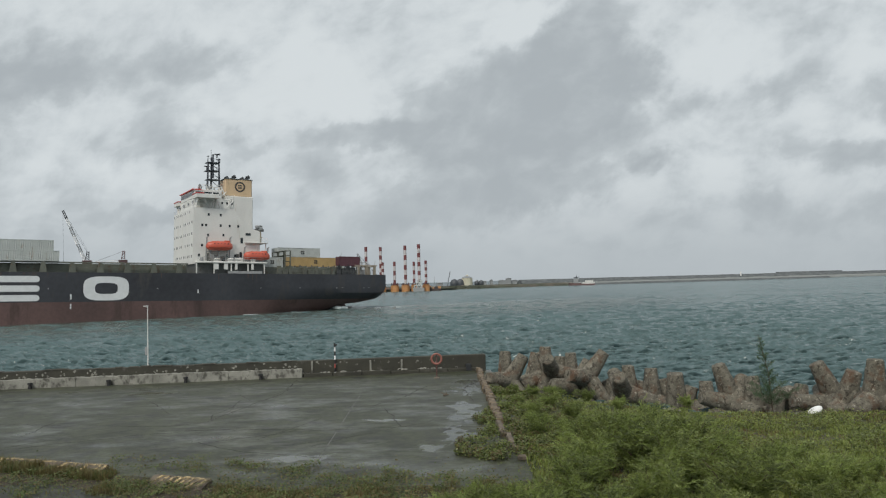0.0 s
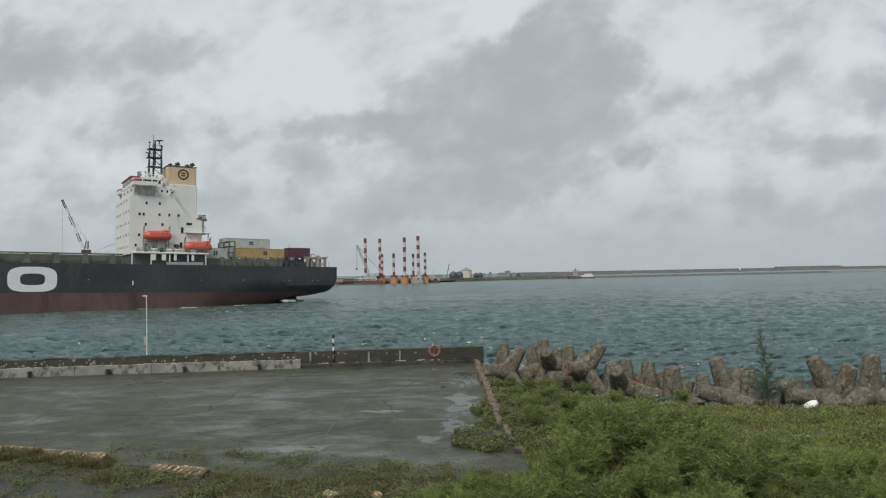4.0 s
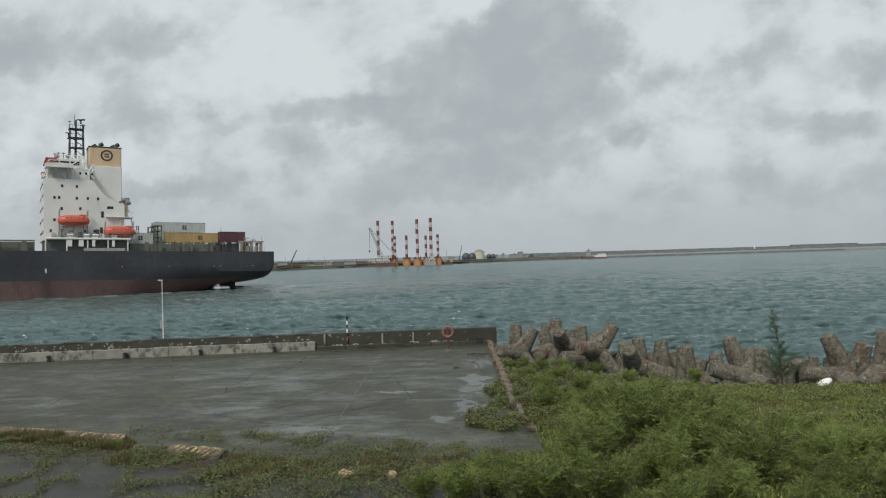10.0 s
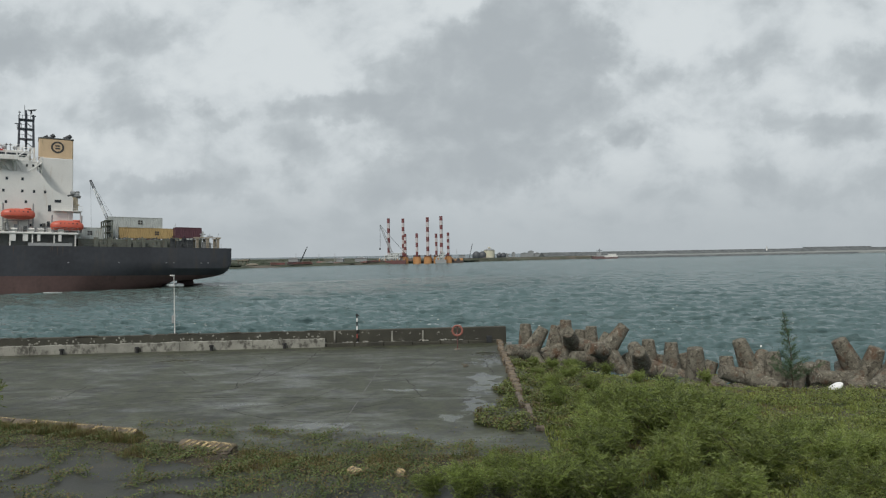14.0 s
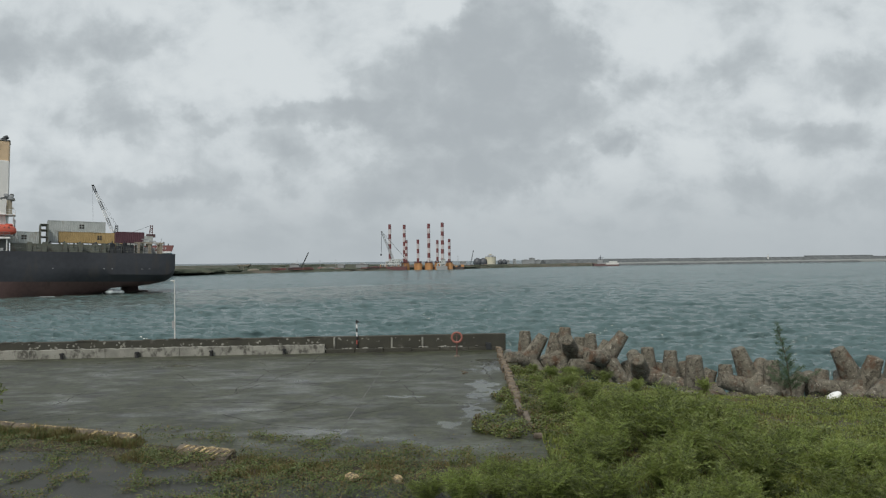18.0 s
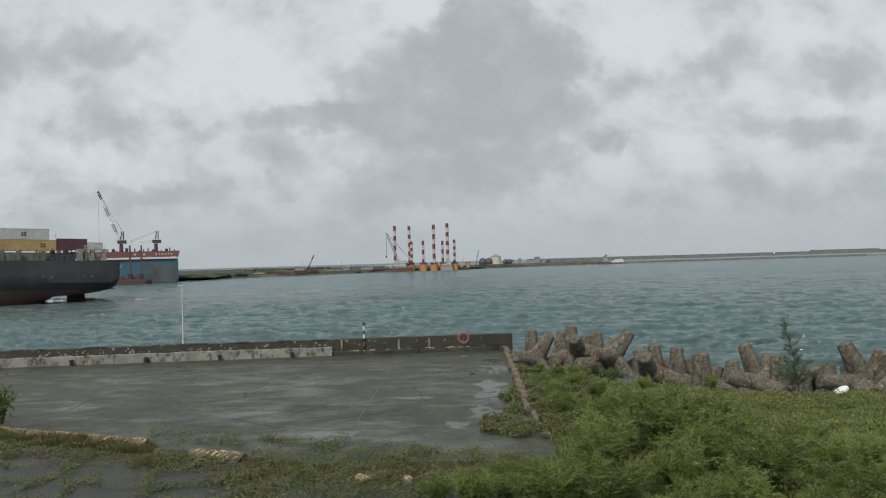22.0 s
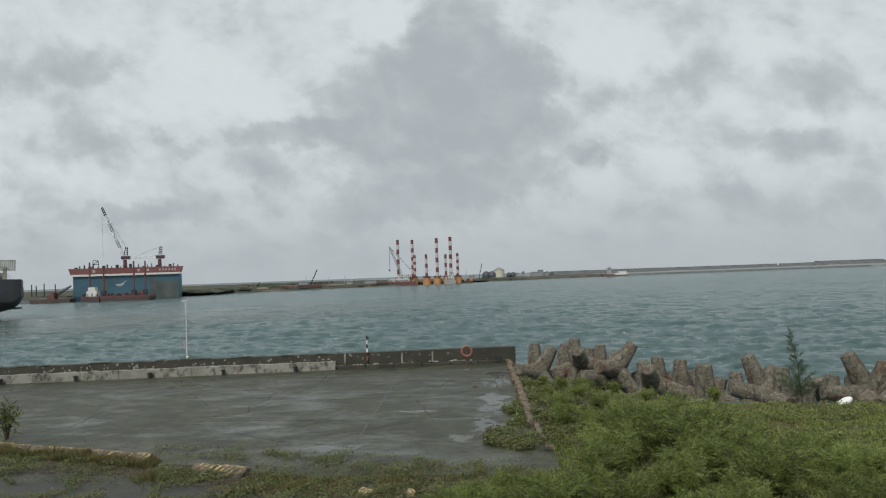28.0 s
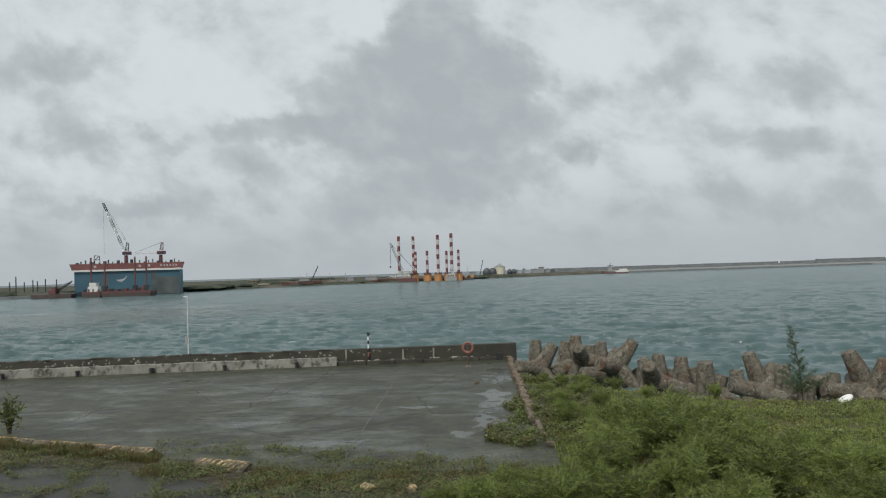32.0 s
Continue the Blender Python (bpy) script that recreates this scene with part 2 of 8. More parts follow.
def box(bm, x0, x1, y0, y1, z0, z1, bevel=0.0, m=None):
    """Adds a box, with bevelled edges where wanted."""
    g = bmesh.ops.create_cube(bm, size=1)["verts"]
    for v in g:
        v.co = Vector(((x0 + x1) / 2 + v.co.x * (x1 - x0), (y0 + y1) / 2 + v.co.y * (y1 - y0), (z0 + z1) / 2 + v.co.z * (z1 - z0)))
    if bevel:
        es = list({e for v in g for e in v.link_edges})
        r = bmesh.ops.bevel(bm, geom=es, offset=bevel, segments=1, affect="EDGES", profile=0.5)
        g = list({v for fc in r["faces"] for v in fc.verts} | {v for v in g if v.is_valid})
    if m is not None:
        bmesh.ops.transform(bm, matrix=m, verts=g)
    return g


def tube(bm, a, b, r0, r1=None, n=8, caps=True):
    """Adds a round bar from a to b."""
    a, b = Vector(a), Vector(b)
    r1 = r0 if r1 is None else r1
    d = b - a
    q = d.to_track_quat("Z", "Y")
    rings = []
    for p, r in ((a, r0), (b, r1)):
        rings.append([bm.verts.new(p + q @ Vector((r * math.cos(2 * math.pi * k / n), r * math.sin(2 * math.pi * k / n), 0))) for k in range(n)])
    for k in range(n):
        bm.faces.new((rings[0][k], rings[0][(k + 1) % n], rings[1][(k + 1) % n], rings[1][k]))
    if caps:
        bm.faces.new(rings[0][::-1])
        bm.faces.new(rings[1])
    return rings[0] + rings[1]


def prism(bm, pts, y0, y1, axis="y"):
    """Adds a closed outline in two axes, drawn out along the third."""
    def at(p, w):
        return (p[0], w, p[1]) if axis == "y" else (w, p[0], p[1]) if axis == "x" else (p[0], p[1], w)
    lo, hi = [bm.verts.new(at(p, y0)) for p in pts], [bm.verts.new(at(p, y1)) for p in pts]
    n = len(pts)
    for k in range(n):
        bm.faces.new((lo[k], lo[(k + 1) % n], hi[(k + 1) % n], hi[k]))
    bm.faces.new(lo[::-1])
    bm.faces.new(hi)
    return lo + hi


# ---- sky backdrop: a far shell with the cloud cover that drifts to the left ----
def cloud_material():
    m = bpy.data.materials.new("cloud_cover")
    m.use_nodes = True
    n, l = m.node_tree.nodes, m.node_tree.links
    n.remove(n["Principled BSDF"])

    def mathn(op, a, b=None, c=None):
        x = n.new("ShaderNodeMath")
        x.operation = op
        for k, s in enumerate((a, b, c)):
            if s is None:
                continue
            if isinstance(s, (int, float)):
                x.inputs[k].default_value = s
            else:
                l.new(s, x.inputs[k])
        return x.outputs[0]

    def noise_of(vec, scale, detail=5, rough=0.55, out="Fac"):
        x = n.new("ShaderNodeTexNoise")
        x.inputs["Scale"].default_value, x.inputs["Detail"].default_value, x.inputs["Roughness"].default_value = scale, detail, rough
        l.new(vec, x.inputs["Vector"])
        return x.outputs[out]

    def vec(op, a, b):
        x = n.new("ShaderNodeVectorMath")
        x.operation = op
        for k, s in enumerate((a, b)):
            if isinstance(s, tuple):
                x.inputs[k].default_value = s
            else:
                l.new(s, x.inputs[k])
        return x

    def smooth(v, lo, hi, a=0.0, b=1.0):
        x = n.new("ShaderNodeMapRange")
        x.interpolation_type = "SMOOTHSTEP"
        for k, s in zip(("From Min", "From Max", "To Min", "To Max"), (lo, hi, a, b)):
            x.inputs[k].default_value = s
        l.new(v, x.inputs["Value"])
        return x.outputs[0]

    co, sep, comb = n.new("ShaderNodeTexCoord"), n.new("ShaderNodeSeparateXYZ"), n.new("ShaderNodeCombineXYZ")
    l.new(co.outputs["Object"], sep.inputs[0])
    far = mathn("MAXIMUM", sep.outputs[1], 100.0)
    l.new(mathn("DIVIDE", sep.outputs[0], far), comb.inputs[0])
    l.new(mathn("DIVIDE", mathn("SUBTRACT", sep.outputs[2], 6.9), far), comb.inputs[1])
    p = comb.outputs[0]
    warp = vec("SUBTRACT", noise_of(p, 9.0, 4, 0.5, "Color"), (0.5, 0.5, 0.5)).outputs[0]
    ragged = vec("SUBTRACT", noise_of(p, 24.0, 8, 0.62, "Color"), (0.5, 0.5, 0.5)).outputs[0]
    warped = vec("ADD", p, vec("MULTIPLY", warp, (0.12, 0.09, 0)).outputs[0]).outputs[0]
    warped = vec("ADD", warped, vec("MULTIPLY", ragged, (0.09, 0.06, 0)).outputs[0]).outputs[0]
    # Cloud bodies and the bright gaps between them: centre, half width, half height, weight.
    total = None
    for cx, cy, rx, ry, w in CLOUD_MASS + CLOUD_SCRAPS + CLOUD_WEST + CLOUD_GAPS:
        d = vec("MULTIPLY", vec("SUBTRACT", warped, (cx, cy, 0)).outputs[0], (1 / rx, 1 / ry, 0))
        ln = n.new("ShaderNodeVectorMath")
        ln.operation = "LENGTH"
        l.new(d.outputs[0], ln.inputs[0])
        s = smooth(ln.outputs["Value"], 0.35 if rx > 0.07 else 0.0, 1.3 if rx > 0.07 else 1.6, w, 0.0)
        total = s if total is None else mathn("ADD", total, s)
    stretched = vec("MULTIPLY", p, (1.0, 1.3, 1)).outputs[0]
    swirl = vec("SUBTRACT", noise_of(stretched, 6.0, 4, 0.5, "Color"), (0.5, 0.5, 0.5)).outputs[0]
    curled = vec("ADD", stretched, vec("MULTIPLY", swirl, (0.08, 0.08, 0)).outputs[0]).outputs[0]
    billow = noise_of(curled, 9.0, 8, 0.56)
    wisps = noise_of(curled, 18.0, 9, 0.6)
    dens = mathn("ADD", mathn("MULTIPLY", mathn("MINIMUM", total, 1.15), 0.78), mathn("MULTIPLY", mathn("SUBTRACT", billow, 0.5), 1.25))
    dens = mathn("ADD", dens, mathn("MULTIPLY", mathn("SUBTRACT", wisps, 0.5), 0.62))
    for scale, gain in ((13.0, 0.55), (31.0, 0.3)):
        puff = n.new("ShaderNodeTexVoronoi")
        puff.feature, puff.inputs["Scale"].default_value, puff.inputs["Smoothness"].default_value = "SMOOTH_F1", scale, 0.6
        l.new(vec("ADD", p, vec("MULTIPLY", ragged, (0.03, 0.022, 0)).outputs[0]).outputs[0], puff.inputs["Vector"])
        dens = mathn("ADD", dens, mathn("MULTIPLY", mathn("SUBTRACT", 0.45, puff.outputs["Distance"]), gain))
    # Flat layers low over the horizon, and ragged shreds everywhere.
    layers = noise_of(vec("MULTIPLY", curled, (0.9, 1.7, 1)).outputs[0], 7.0, 5, 0.5)
    slope = mathn("DIVIDE", mathn("SUBTRACT", sep.outputs[2], 6.9), far)
    lowband = smooth(slope, 0.03, 0.28, 1.0, 0.0)
    dens = mathn("ADD", dens, mathn("MULTIPLY", mathn("MULTIPLY", mathn("SUBTRACT", layers, 0.5), 1.6), lowband))
    shreds = noise_of(vec("MULTIPLY", curled, (1.0, 1.0, 1)).outputs[0], 38.0, 5, 0.5)
    dens = mathn("ADD", dens, mathn("MULTIPLY", mathn("SUBTRACT", shreds, 0.5), 0.32))
    dens = smooth(mathn("ADD", dens, 0.14), -0.34, 1.18)
    ramp = n.new("ShaderNodeValToRGB")
    e = ramp.color_ramp.elements
    e[0].position, e[0].color = 0.0, (0.655, 0.702, 0.722, 1)
    e[1].position, e[1].color = 1.0, (0.4, 0.441, 0.468, 1)
    for at, c in ((0.22, (0.586, 0.634, 0.659, 1)), (0.5, (0.495, 0.541, 0.566, 1))):
        mid = e.new(at)
        mid.color = c
    l.new(dens, ramp.inputs[0])
    # Evener and paler towards the horizon.
    low = smooth(slope, 0.0, 0.17, 0.85, 0.0)
    mix = n.new("ShaderNodeMix")
    mix.data_type = "RGBA"
    l.new(low, mix.inputs["Factor"])
    l.new(ramp.outputs[0], mix.inputs["A"])
    mix.inputs["B"].default_value = (0.42, 0.463, 0.49, 1)
    em = n.new("ShaderNodeEmission")
    l.new(mix.outputs["Result"], em.inputs["Color"])
    l.new(em.outputs[0], n["Material Output"].inputs["Surface"])
    return m


CLOUD_MASS = [(0.059, 0.301, 0.134, 0.1, 1.0), (0.112, 0.25, 0.09, 0.085, 1.1), (-0.049, 0.227, 0.123, 0.065, 0.8), (-0.173, 0.202, 0.092, 0.028, 0.85),
              (0.0, 0.157, 0.15, 0.056, 0.95), (-0.06, 0.1, 0.14, 0.034, 0.9), (0.095, 0.12, 0.084, 0.034, 0.8), (-0.243, 0.151, 0.046, 0.019, 0.5)]
CLOUD_SCRAPS = [(0.217, 0.159, 0.044, 0.015, 0.8), (0.245, 0.232, 0.034, 0.017, 0.5), (0.304, 0.163, 0.032, 0.011, 0.35), (0.38, 0.241, 0.05, 0.026, 0.65), (0.396, 0.089, 0.04, 0.023, 0.65),
                (0.465, 0.165, 0.09, 0.03, 0.65), (0.537, 0.245, 0.06, 0.034, 0.7), (0.541, 0.091, 0.046, 0.027, 0.45), (0.261, 0.08, 0.054, 0.017, 0.4), (0.456, 0.062, 0.046, 0.014, 0.4)]
CLOUD_WEST = [(-0.641, 0.305, 0.07, 0.042, 1.05), (-0.533, 0.307, 0.046, 0.023, 0.4), (-0.454, 0.313, 0.06, 0.031, 0.75), (-0.368, 0.211, 0.028, 0.017, 0.7), (-0.317, 0.189, 0.038, 0.014, 0.5),
              (-0.475, 0.208, 0.06, 0.036, 0.75), (-0.416, 0.105, 0.107, 0.02, 0.75), (-0.252, 0.103, 0.031, 0.014, 0.45), (-0.598, 0.104, 0.069, 0.023, 0.4), (-0.742, 0.272, 0.092, 0.061, 1.0)]
CLOUD_GAPS = [(-0.289, 0.286, 0.088, 0.065, -0.55), (-0.017, 0.356, 0.048, 0.031, -1.3), (0.283, 0.289, 0.065, 0.046, -0.35), (0.14, 0.059, 0.054, 0.014, -0.4), (0.333, 0.12, 0.054, 0.018, -0.4),
              (-0.203, 0.253, 0.046, 0.038, -0.3), (0.467, 0.292, 0.061, 0.027, -0.35), (-0.526, 0.158, 0.054, 0.018, -0.35)]
# The cloud base is a wide, gently bent ceiling that comes down to the horizon far out, so that low clouds drift more slowly than high ones.
CLOUD_DRIFT = 215.0
bm = bmesh.new()
rows = []
for j in range(33):
    v = -0.008 + 0.468 * (j / 32) ** 1.4
    far = CLOUD_DRIFT / (0.6 * max(v, 0) + 0.046)
    rows.append([bm.verts.new((far * u, far, 6.9 + far * v)) for u in (-1.5 + 3.0 * i / 60 for i in range(61))])
for r0, r1 in zip(rows, rows[1:]):
    for i in range(60):
        bm.faces.new((r0[i], r0[i + 1], r1[i + 1], r1[i]))
sky_backdrop = link_bm("backdrop", bm, cloud_material(), smooth=True)
tagged(sky_backdrop, "grey and white broken cloud cover drifting over the harbour", "sky", kind="structure")


# ---- sea: one wind-ruffled sheet to the horizon ----
def sea_material():
    m = material("harbour_water", (0.018, 0.05, 0.052), 0.12, var=0.3, scale=0.02, grain=0.2, bump=0)
    n, l = m.node_tree.nodes, m.node_tree.links
    b = n["Principled BSDF"]
    for k in list(b.inputs["Roughness"].links) + list(b.inputs["Base Color"].links):
        l.remove(k)
    b.inputs["IOR"].default_value = 1.33
    co = n.new("ShaderNodeTexCoord")
    # Ripples too fine for the sheet's own mesh, which is coarser far out, count as roughness.
    reach, rough = n.new("ShaderNodeVectorMath"), n.new("ShaderNodeMapRange")
    reach.operation = "LENGTH"
    l.new(co.outputs["Object"], reach.inputs[0])
    rough.inputs["From Min"].default_value, rough.inputs["From Max"].default_value = 40.0, 420.0
    rough.inputs["To Min"].default_value, rough.inputs["To Max"].default_value = 0.04, 0.13
    l.new(reach.outputs["Value"], rough.inputs["Value"])
    l.new(rough.outputs[0], b.inputs["Roughness"])
    heights = []
    for scale, detail, sx in ((1.0, 3, 1.0), (2.6, 4, 1.0)):
        mp, x = n.new("ShaderNodeMapping"), n.new("ShaderNodeTexNoise")
        mp.inputs["Scale"].default_value = (0.6, 1.0, 1)
        mp.inputs["Rotation"].default_value = (0, 0, radians(8))
        x.inputs["Scale"].default_value, x.inputs["Detail"].default_value = scale, detail
        l.new(co.outputs["Object"], mp.inputs["Vector"])
        l.new(mp.outputs[0], x.inputs["Vector"])
        heights.append(x.outputs["Fac"])
    last = None
    for h, s, d in zip(heights, (0.2, 0.45), (0.9, 0.3)):
        bp = n.new("ShaderNodeBump")
        bp.inputs["Strength"].default_value, bp.inputs["Distance"].default_value = s, d
        l.new(h, bp.inputs["Height"])
        if last is None:                       # gusts: long patches of rougher and smoother water
            gmap, gust, gr = n.new("ShaderNodeMapping"), n.new("ShaderNodeTexNoise"), n.new("ShaderNodeMapRange")
            gmap.inputs["Scale"].default_value = (0.012, 0.05, 1)
            gust.inputs["Scale"].default_value, gust.inputs["Detail"].default_value, gust.inputs["Roughness"].default_value = 1.0, 5, 0.6
            l.new(co.outputs["Object"], gmap.inputs["Vector"])
            l.new(gmap.outputs[0], gust.inputs["Vector"])
            gr.inputs["From Min"].default_value, gr.inputs["From Max"].default_value = 0.35, 0.65
            gr.inputs["To Min"].default_value, gr.inputs["To Max"].default_value = 0.07, 0.2
            l.new(gust.outputs["Fac"], gr.inputs["Value"])
            l.new(gr.outputs[0], bp.inputs["Strength"])
        else:
            l.new(last, bp.inputs["Normal"])
        last = bp.outputs[0]
    l.new(last, b.inputs["Normal"])
    # Sparse breaking crests, where the surface stands high.
    patch, lace, sep = n.new("ShaderNodeTexNoise"), n.new("ShaderNodeTexNoise"), n.new("ShaderNodeSeparateXYZ")
    mp = n.new("ShaderNodeMapping")
    mp.inputs["Scale"].default_value = (0.35, 1.0, 0)
    l.new(co.outputs["Object"], mp.inputs["Vector"])
    patch.inputs["Scale"].default_value, patch.inputs["Detail"].default_value = 0.16, 3
    lace.inputs["Scale"].default_value, lace.inputs["Detail"].default_value = 1.6, 6
    l.new(mp.outputs[0], patch.inputs["Vector"])
    l.new(co.outputs["Object"], lace.inputs["Vector"])
    l.new(co.outputs["Object"], sep.inputs[0])
    up, pa, la = n.new("ShaderNodeMapRange"), n.new("ShaderNodeMapRange"), n.new("ShaderNodeMapRange")
    up.inputs["From Min"].default_value, up.inputs["From Max"].default_value = 0.07, 0.18
    pa.inputs["From Min"].default_value, pa.inputs["From Max"].default_value = 0.685, 0.73
    la.inputs["From Min"].default_value, la.inputs["From Max"].default_value = 0.48, 0.6
    l.new(sep.outputs[2], up.inputs["Value"])
    l.new(patch.outputs["Fac"], pa.inputs["Value"])
    l.new(lace.outputs["Fac"], la.inputs["Value"])
    m1, m2 = n.new("ShaderNodeMath"), n.new("ShaderNodeMath")
    m1.operation = m2.operation = "MULTIPLY"
    l.new(up.outputs[0], m1.inputs[0])
    l.new(pa.outputs[0], m1.inputs[1])
    l.new(m1.outputs[0], m2.inputs[0])
    l.new(la.outputs[0], m2.inputs[1])
    body = n.new("ShaderNodeTexNoise")
    body.inputs["Scale"].default_value, body.inputs["Detail"].default_value = 0.012, 3
    l.new(co.outputs["Object"], body.inputs["Vector"])
    tint, mix = n.new("ShaderNodeMix"), n.new("ShaderNodeMix")
    tint.data_type = mix.data_type = "RGBA"
    tint.inputs["A"].default_value, tint.inputs["B"].default_value = (0.066, 0.1, 0.103, 1), (0.086, 0.138, 0.14, 1)
    l.new(body.outputs["Fac"], tint.inputs["Factor"])
    l.new(m2.outputs[0], mix.inputs["Factor"])
    l.new(tint.outputs["Result"], mix.inputs["A"])
    mix.inputs["B"].default_value = (0.7, 0.74, 0.74, 1)
    l.new(mix.outputs["Result"], b.inputs["Base Color"])
    # Silt in the water scatters part of the light before the surface mirrors it.
    silt, mixs = n.new("ShaderNodeBsdfDiffuse"), n.new("ShaderNodeMixShader")
    silt.inputs["Color"].default_value = (0.1, 0.15, 0.151, 1)
    l.new(last, silt.inputs["Normal"])
    mixs.inputs[0].default_value = 0.37
    l.new(b.outputs[0], mixs.inputs[1])
    l.new(silt.outputs[0], mixs.inputs[2])
    l.new(mixs.outputs[0], n["Material Output"].inputs["Surface"])
    return m


def sea_sheet():
    rng = np.random.default_rng(5)
    near, far = 36 ** -0.25, 700 ** -0.25                 # rings lie closer together near the quay
    radii = np.concatenate([[0, 12, 22, 30], (near + (far - near) * np.arange(710) / 710) ** -4.0, 700 * (4800 / 700) ** (np.arange(90) / 89)])
    front = np.radians(np.linspace(-36, 36, 800))
    back = np.radians(np.linspace(36, 324, 70))[1:-1]
    ang = np.concatenate([front, back])
    rr, aa = np.meshgrid(radii, ang, indexing="ij")
    x, y = rr * np.sin(aa), rr * np.cos(aa)
    spacing = 0.0012 * np.maximum(rr, 30) ** 1.25
    z = np.zeros_like(x)
    wind = math.radians(196)
    for k in range(82):
        lam = 0.6 * 1.042 ** k
        th = wind + rng.normal(0, 0.5)
        amp = (0.02 if lam < 1.5 else 0.0145 if lam < 3.5 else 0.0075) * lam ** 0.9 * (1.0 if lam < 2.0 else (2.0 / lam) ** 0.75)
        fade = np.clip((lam / np.maximum(spacing, 0.01) - 2.0) / 2.0, 0, 1)
        ph = 2 * math.pi / lam * (x * math.sin(th) + y * math.cos(th)) + rng.uniform(0, 6.28)
        ph = ph + 0.9 * np.sin(ph * 0.131 + rng.uniform(0, 6.28)) + 0.8 * np.sin((x * math.cos(th) - y * math.sin(th)) * 2 * math.pi / (lam * 3.7) + rng.uniform(0, 6.28))
        z += amp * fade * (np.sin(ph) - 0.48 * np.sin(2 * ph) + 0.18 * np.sin(3 * ph))
    for yc, amp, wide, lam in ((104, 0.13, 6, 5.0), (138, 0.15, 8, 6.0), (190, 0.17, 12, 8.0)):     # trains of longer waves left by passing ships
        d = y - yc - 0.16 * x + 2.5 * np.sin(x * 0.045 + yc)
        z += amp * np.exp(-(d / wide) ** 2) * np.sin(2 * math.pi * d / lam) * (0.6 + 0.4 * np.sin(x * 0.06 + yc)) * (rr > 45)
    y = y - 1.7 * z * (rr > 30)               # crests lean shorewards: long backs, short steep fronts
    n_r, n_a = x.shape
    verts = np.stack([x, y, z], -1).reshape(-1, 3)
    i, j = np.meshgrid(np.arange(n_r - 1), np.arange(n_a), indexing="ij")
    j2 = (j + 1) % n_a
    faces = np.stack([i * n_a + j, (i + 1) * n_a + j, (i + 1) * n_a + j2, i * n_a + j2], -1).reshape(-1, 4)[:, ::-1]
    me = bpy.data.meshes.new("water")
    me.vertices.add(len(verts))
    me.vertices.foreach_set("co", verts.ravel())
    me.loops.add(faces.size)
    me.loops.foreach_set("vertex_index", faces.ravel().astype(np.int32))
    me.polygons.add(len(faces))
    me.polygons.foreach_set("loop_start", np.arange(0, faces.size, 4, dtype=np.int32))
    me.polygons.foreach_set("use_smooth", np.ones(len(faces), dtype=bool))
    me.update(calc_edges=True)
    me.materials.append(sea_material())
    ob = new("water", me)
    return tagged(ob, "choppy grey-green harbour water with sparse whitecaps", "water", kind="structure")


sea = sea_sheet()

# ---- the near shore: apron, sea wall, ground ----
ZA = 1.05                                  # the apron's level above the water
WALL_TURN = 6.6                            # degrees between the sea wall and the x axis
WALL = pose(2.6, 48.5, 0, 0, 0, 180 + WALL_TURN)   # along it: +x runs to the left end, +y towards the camera


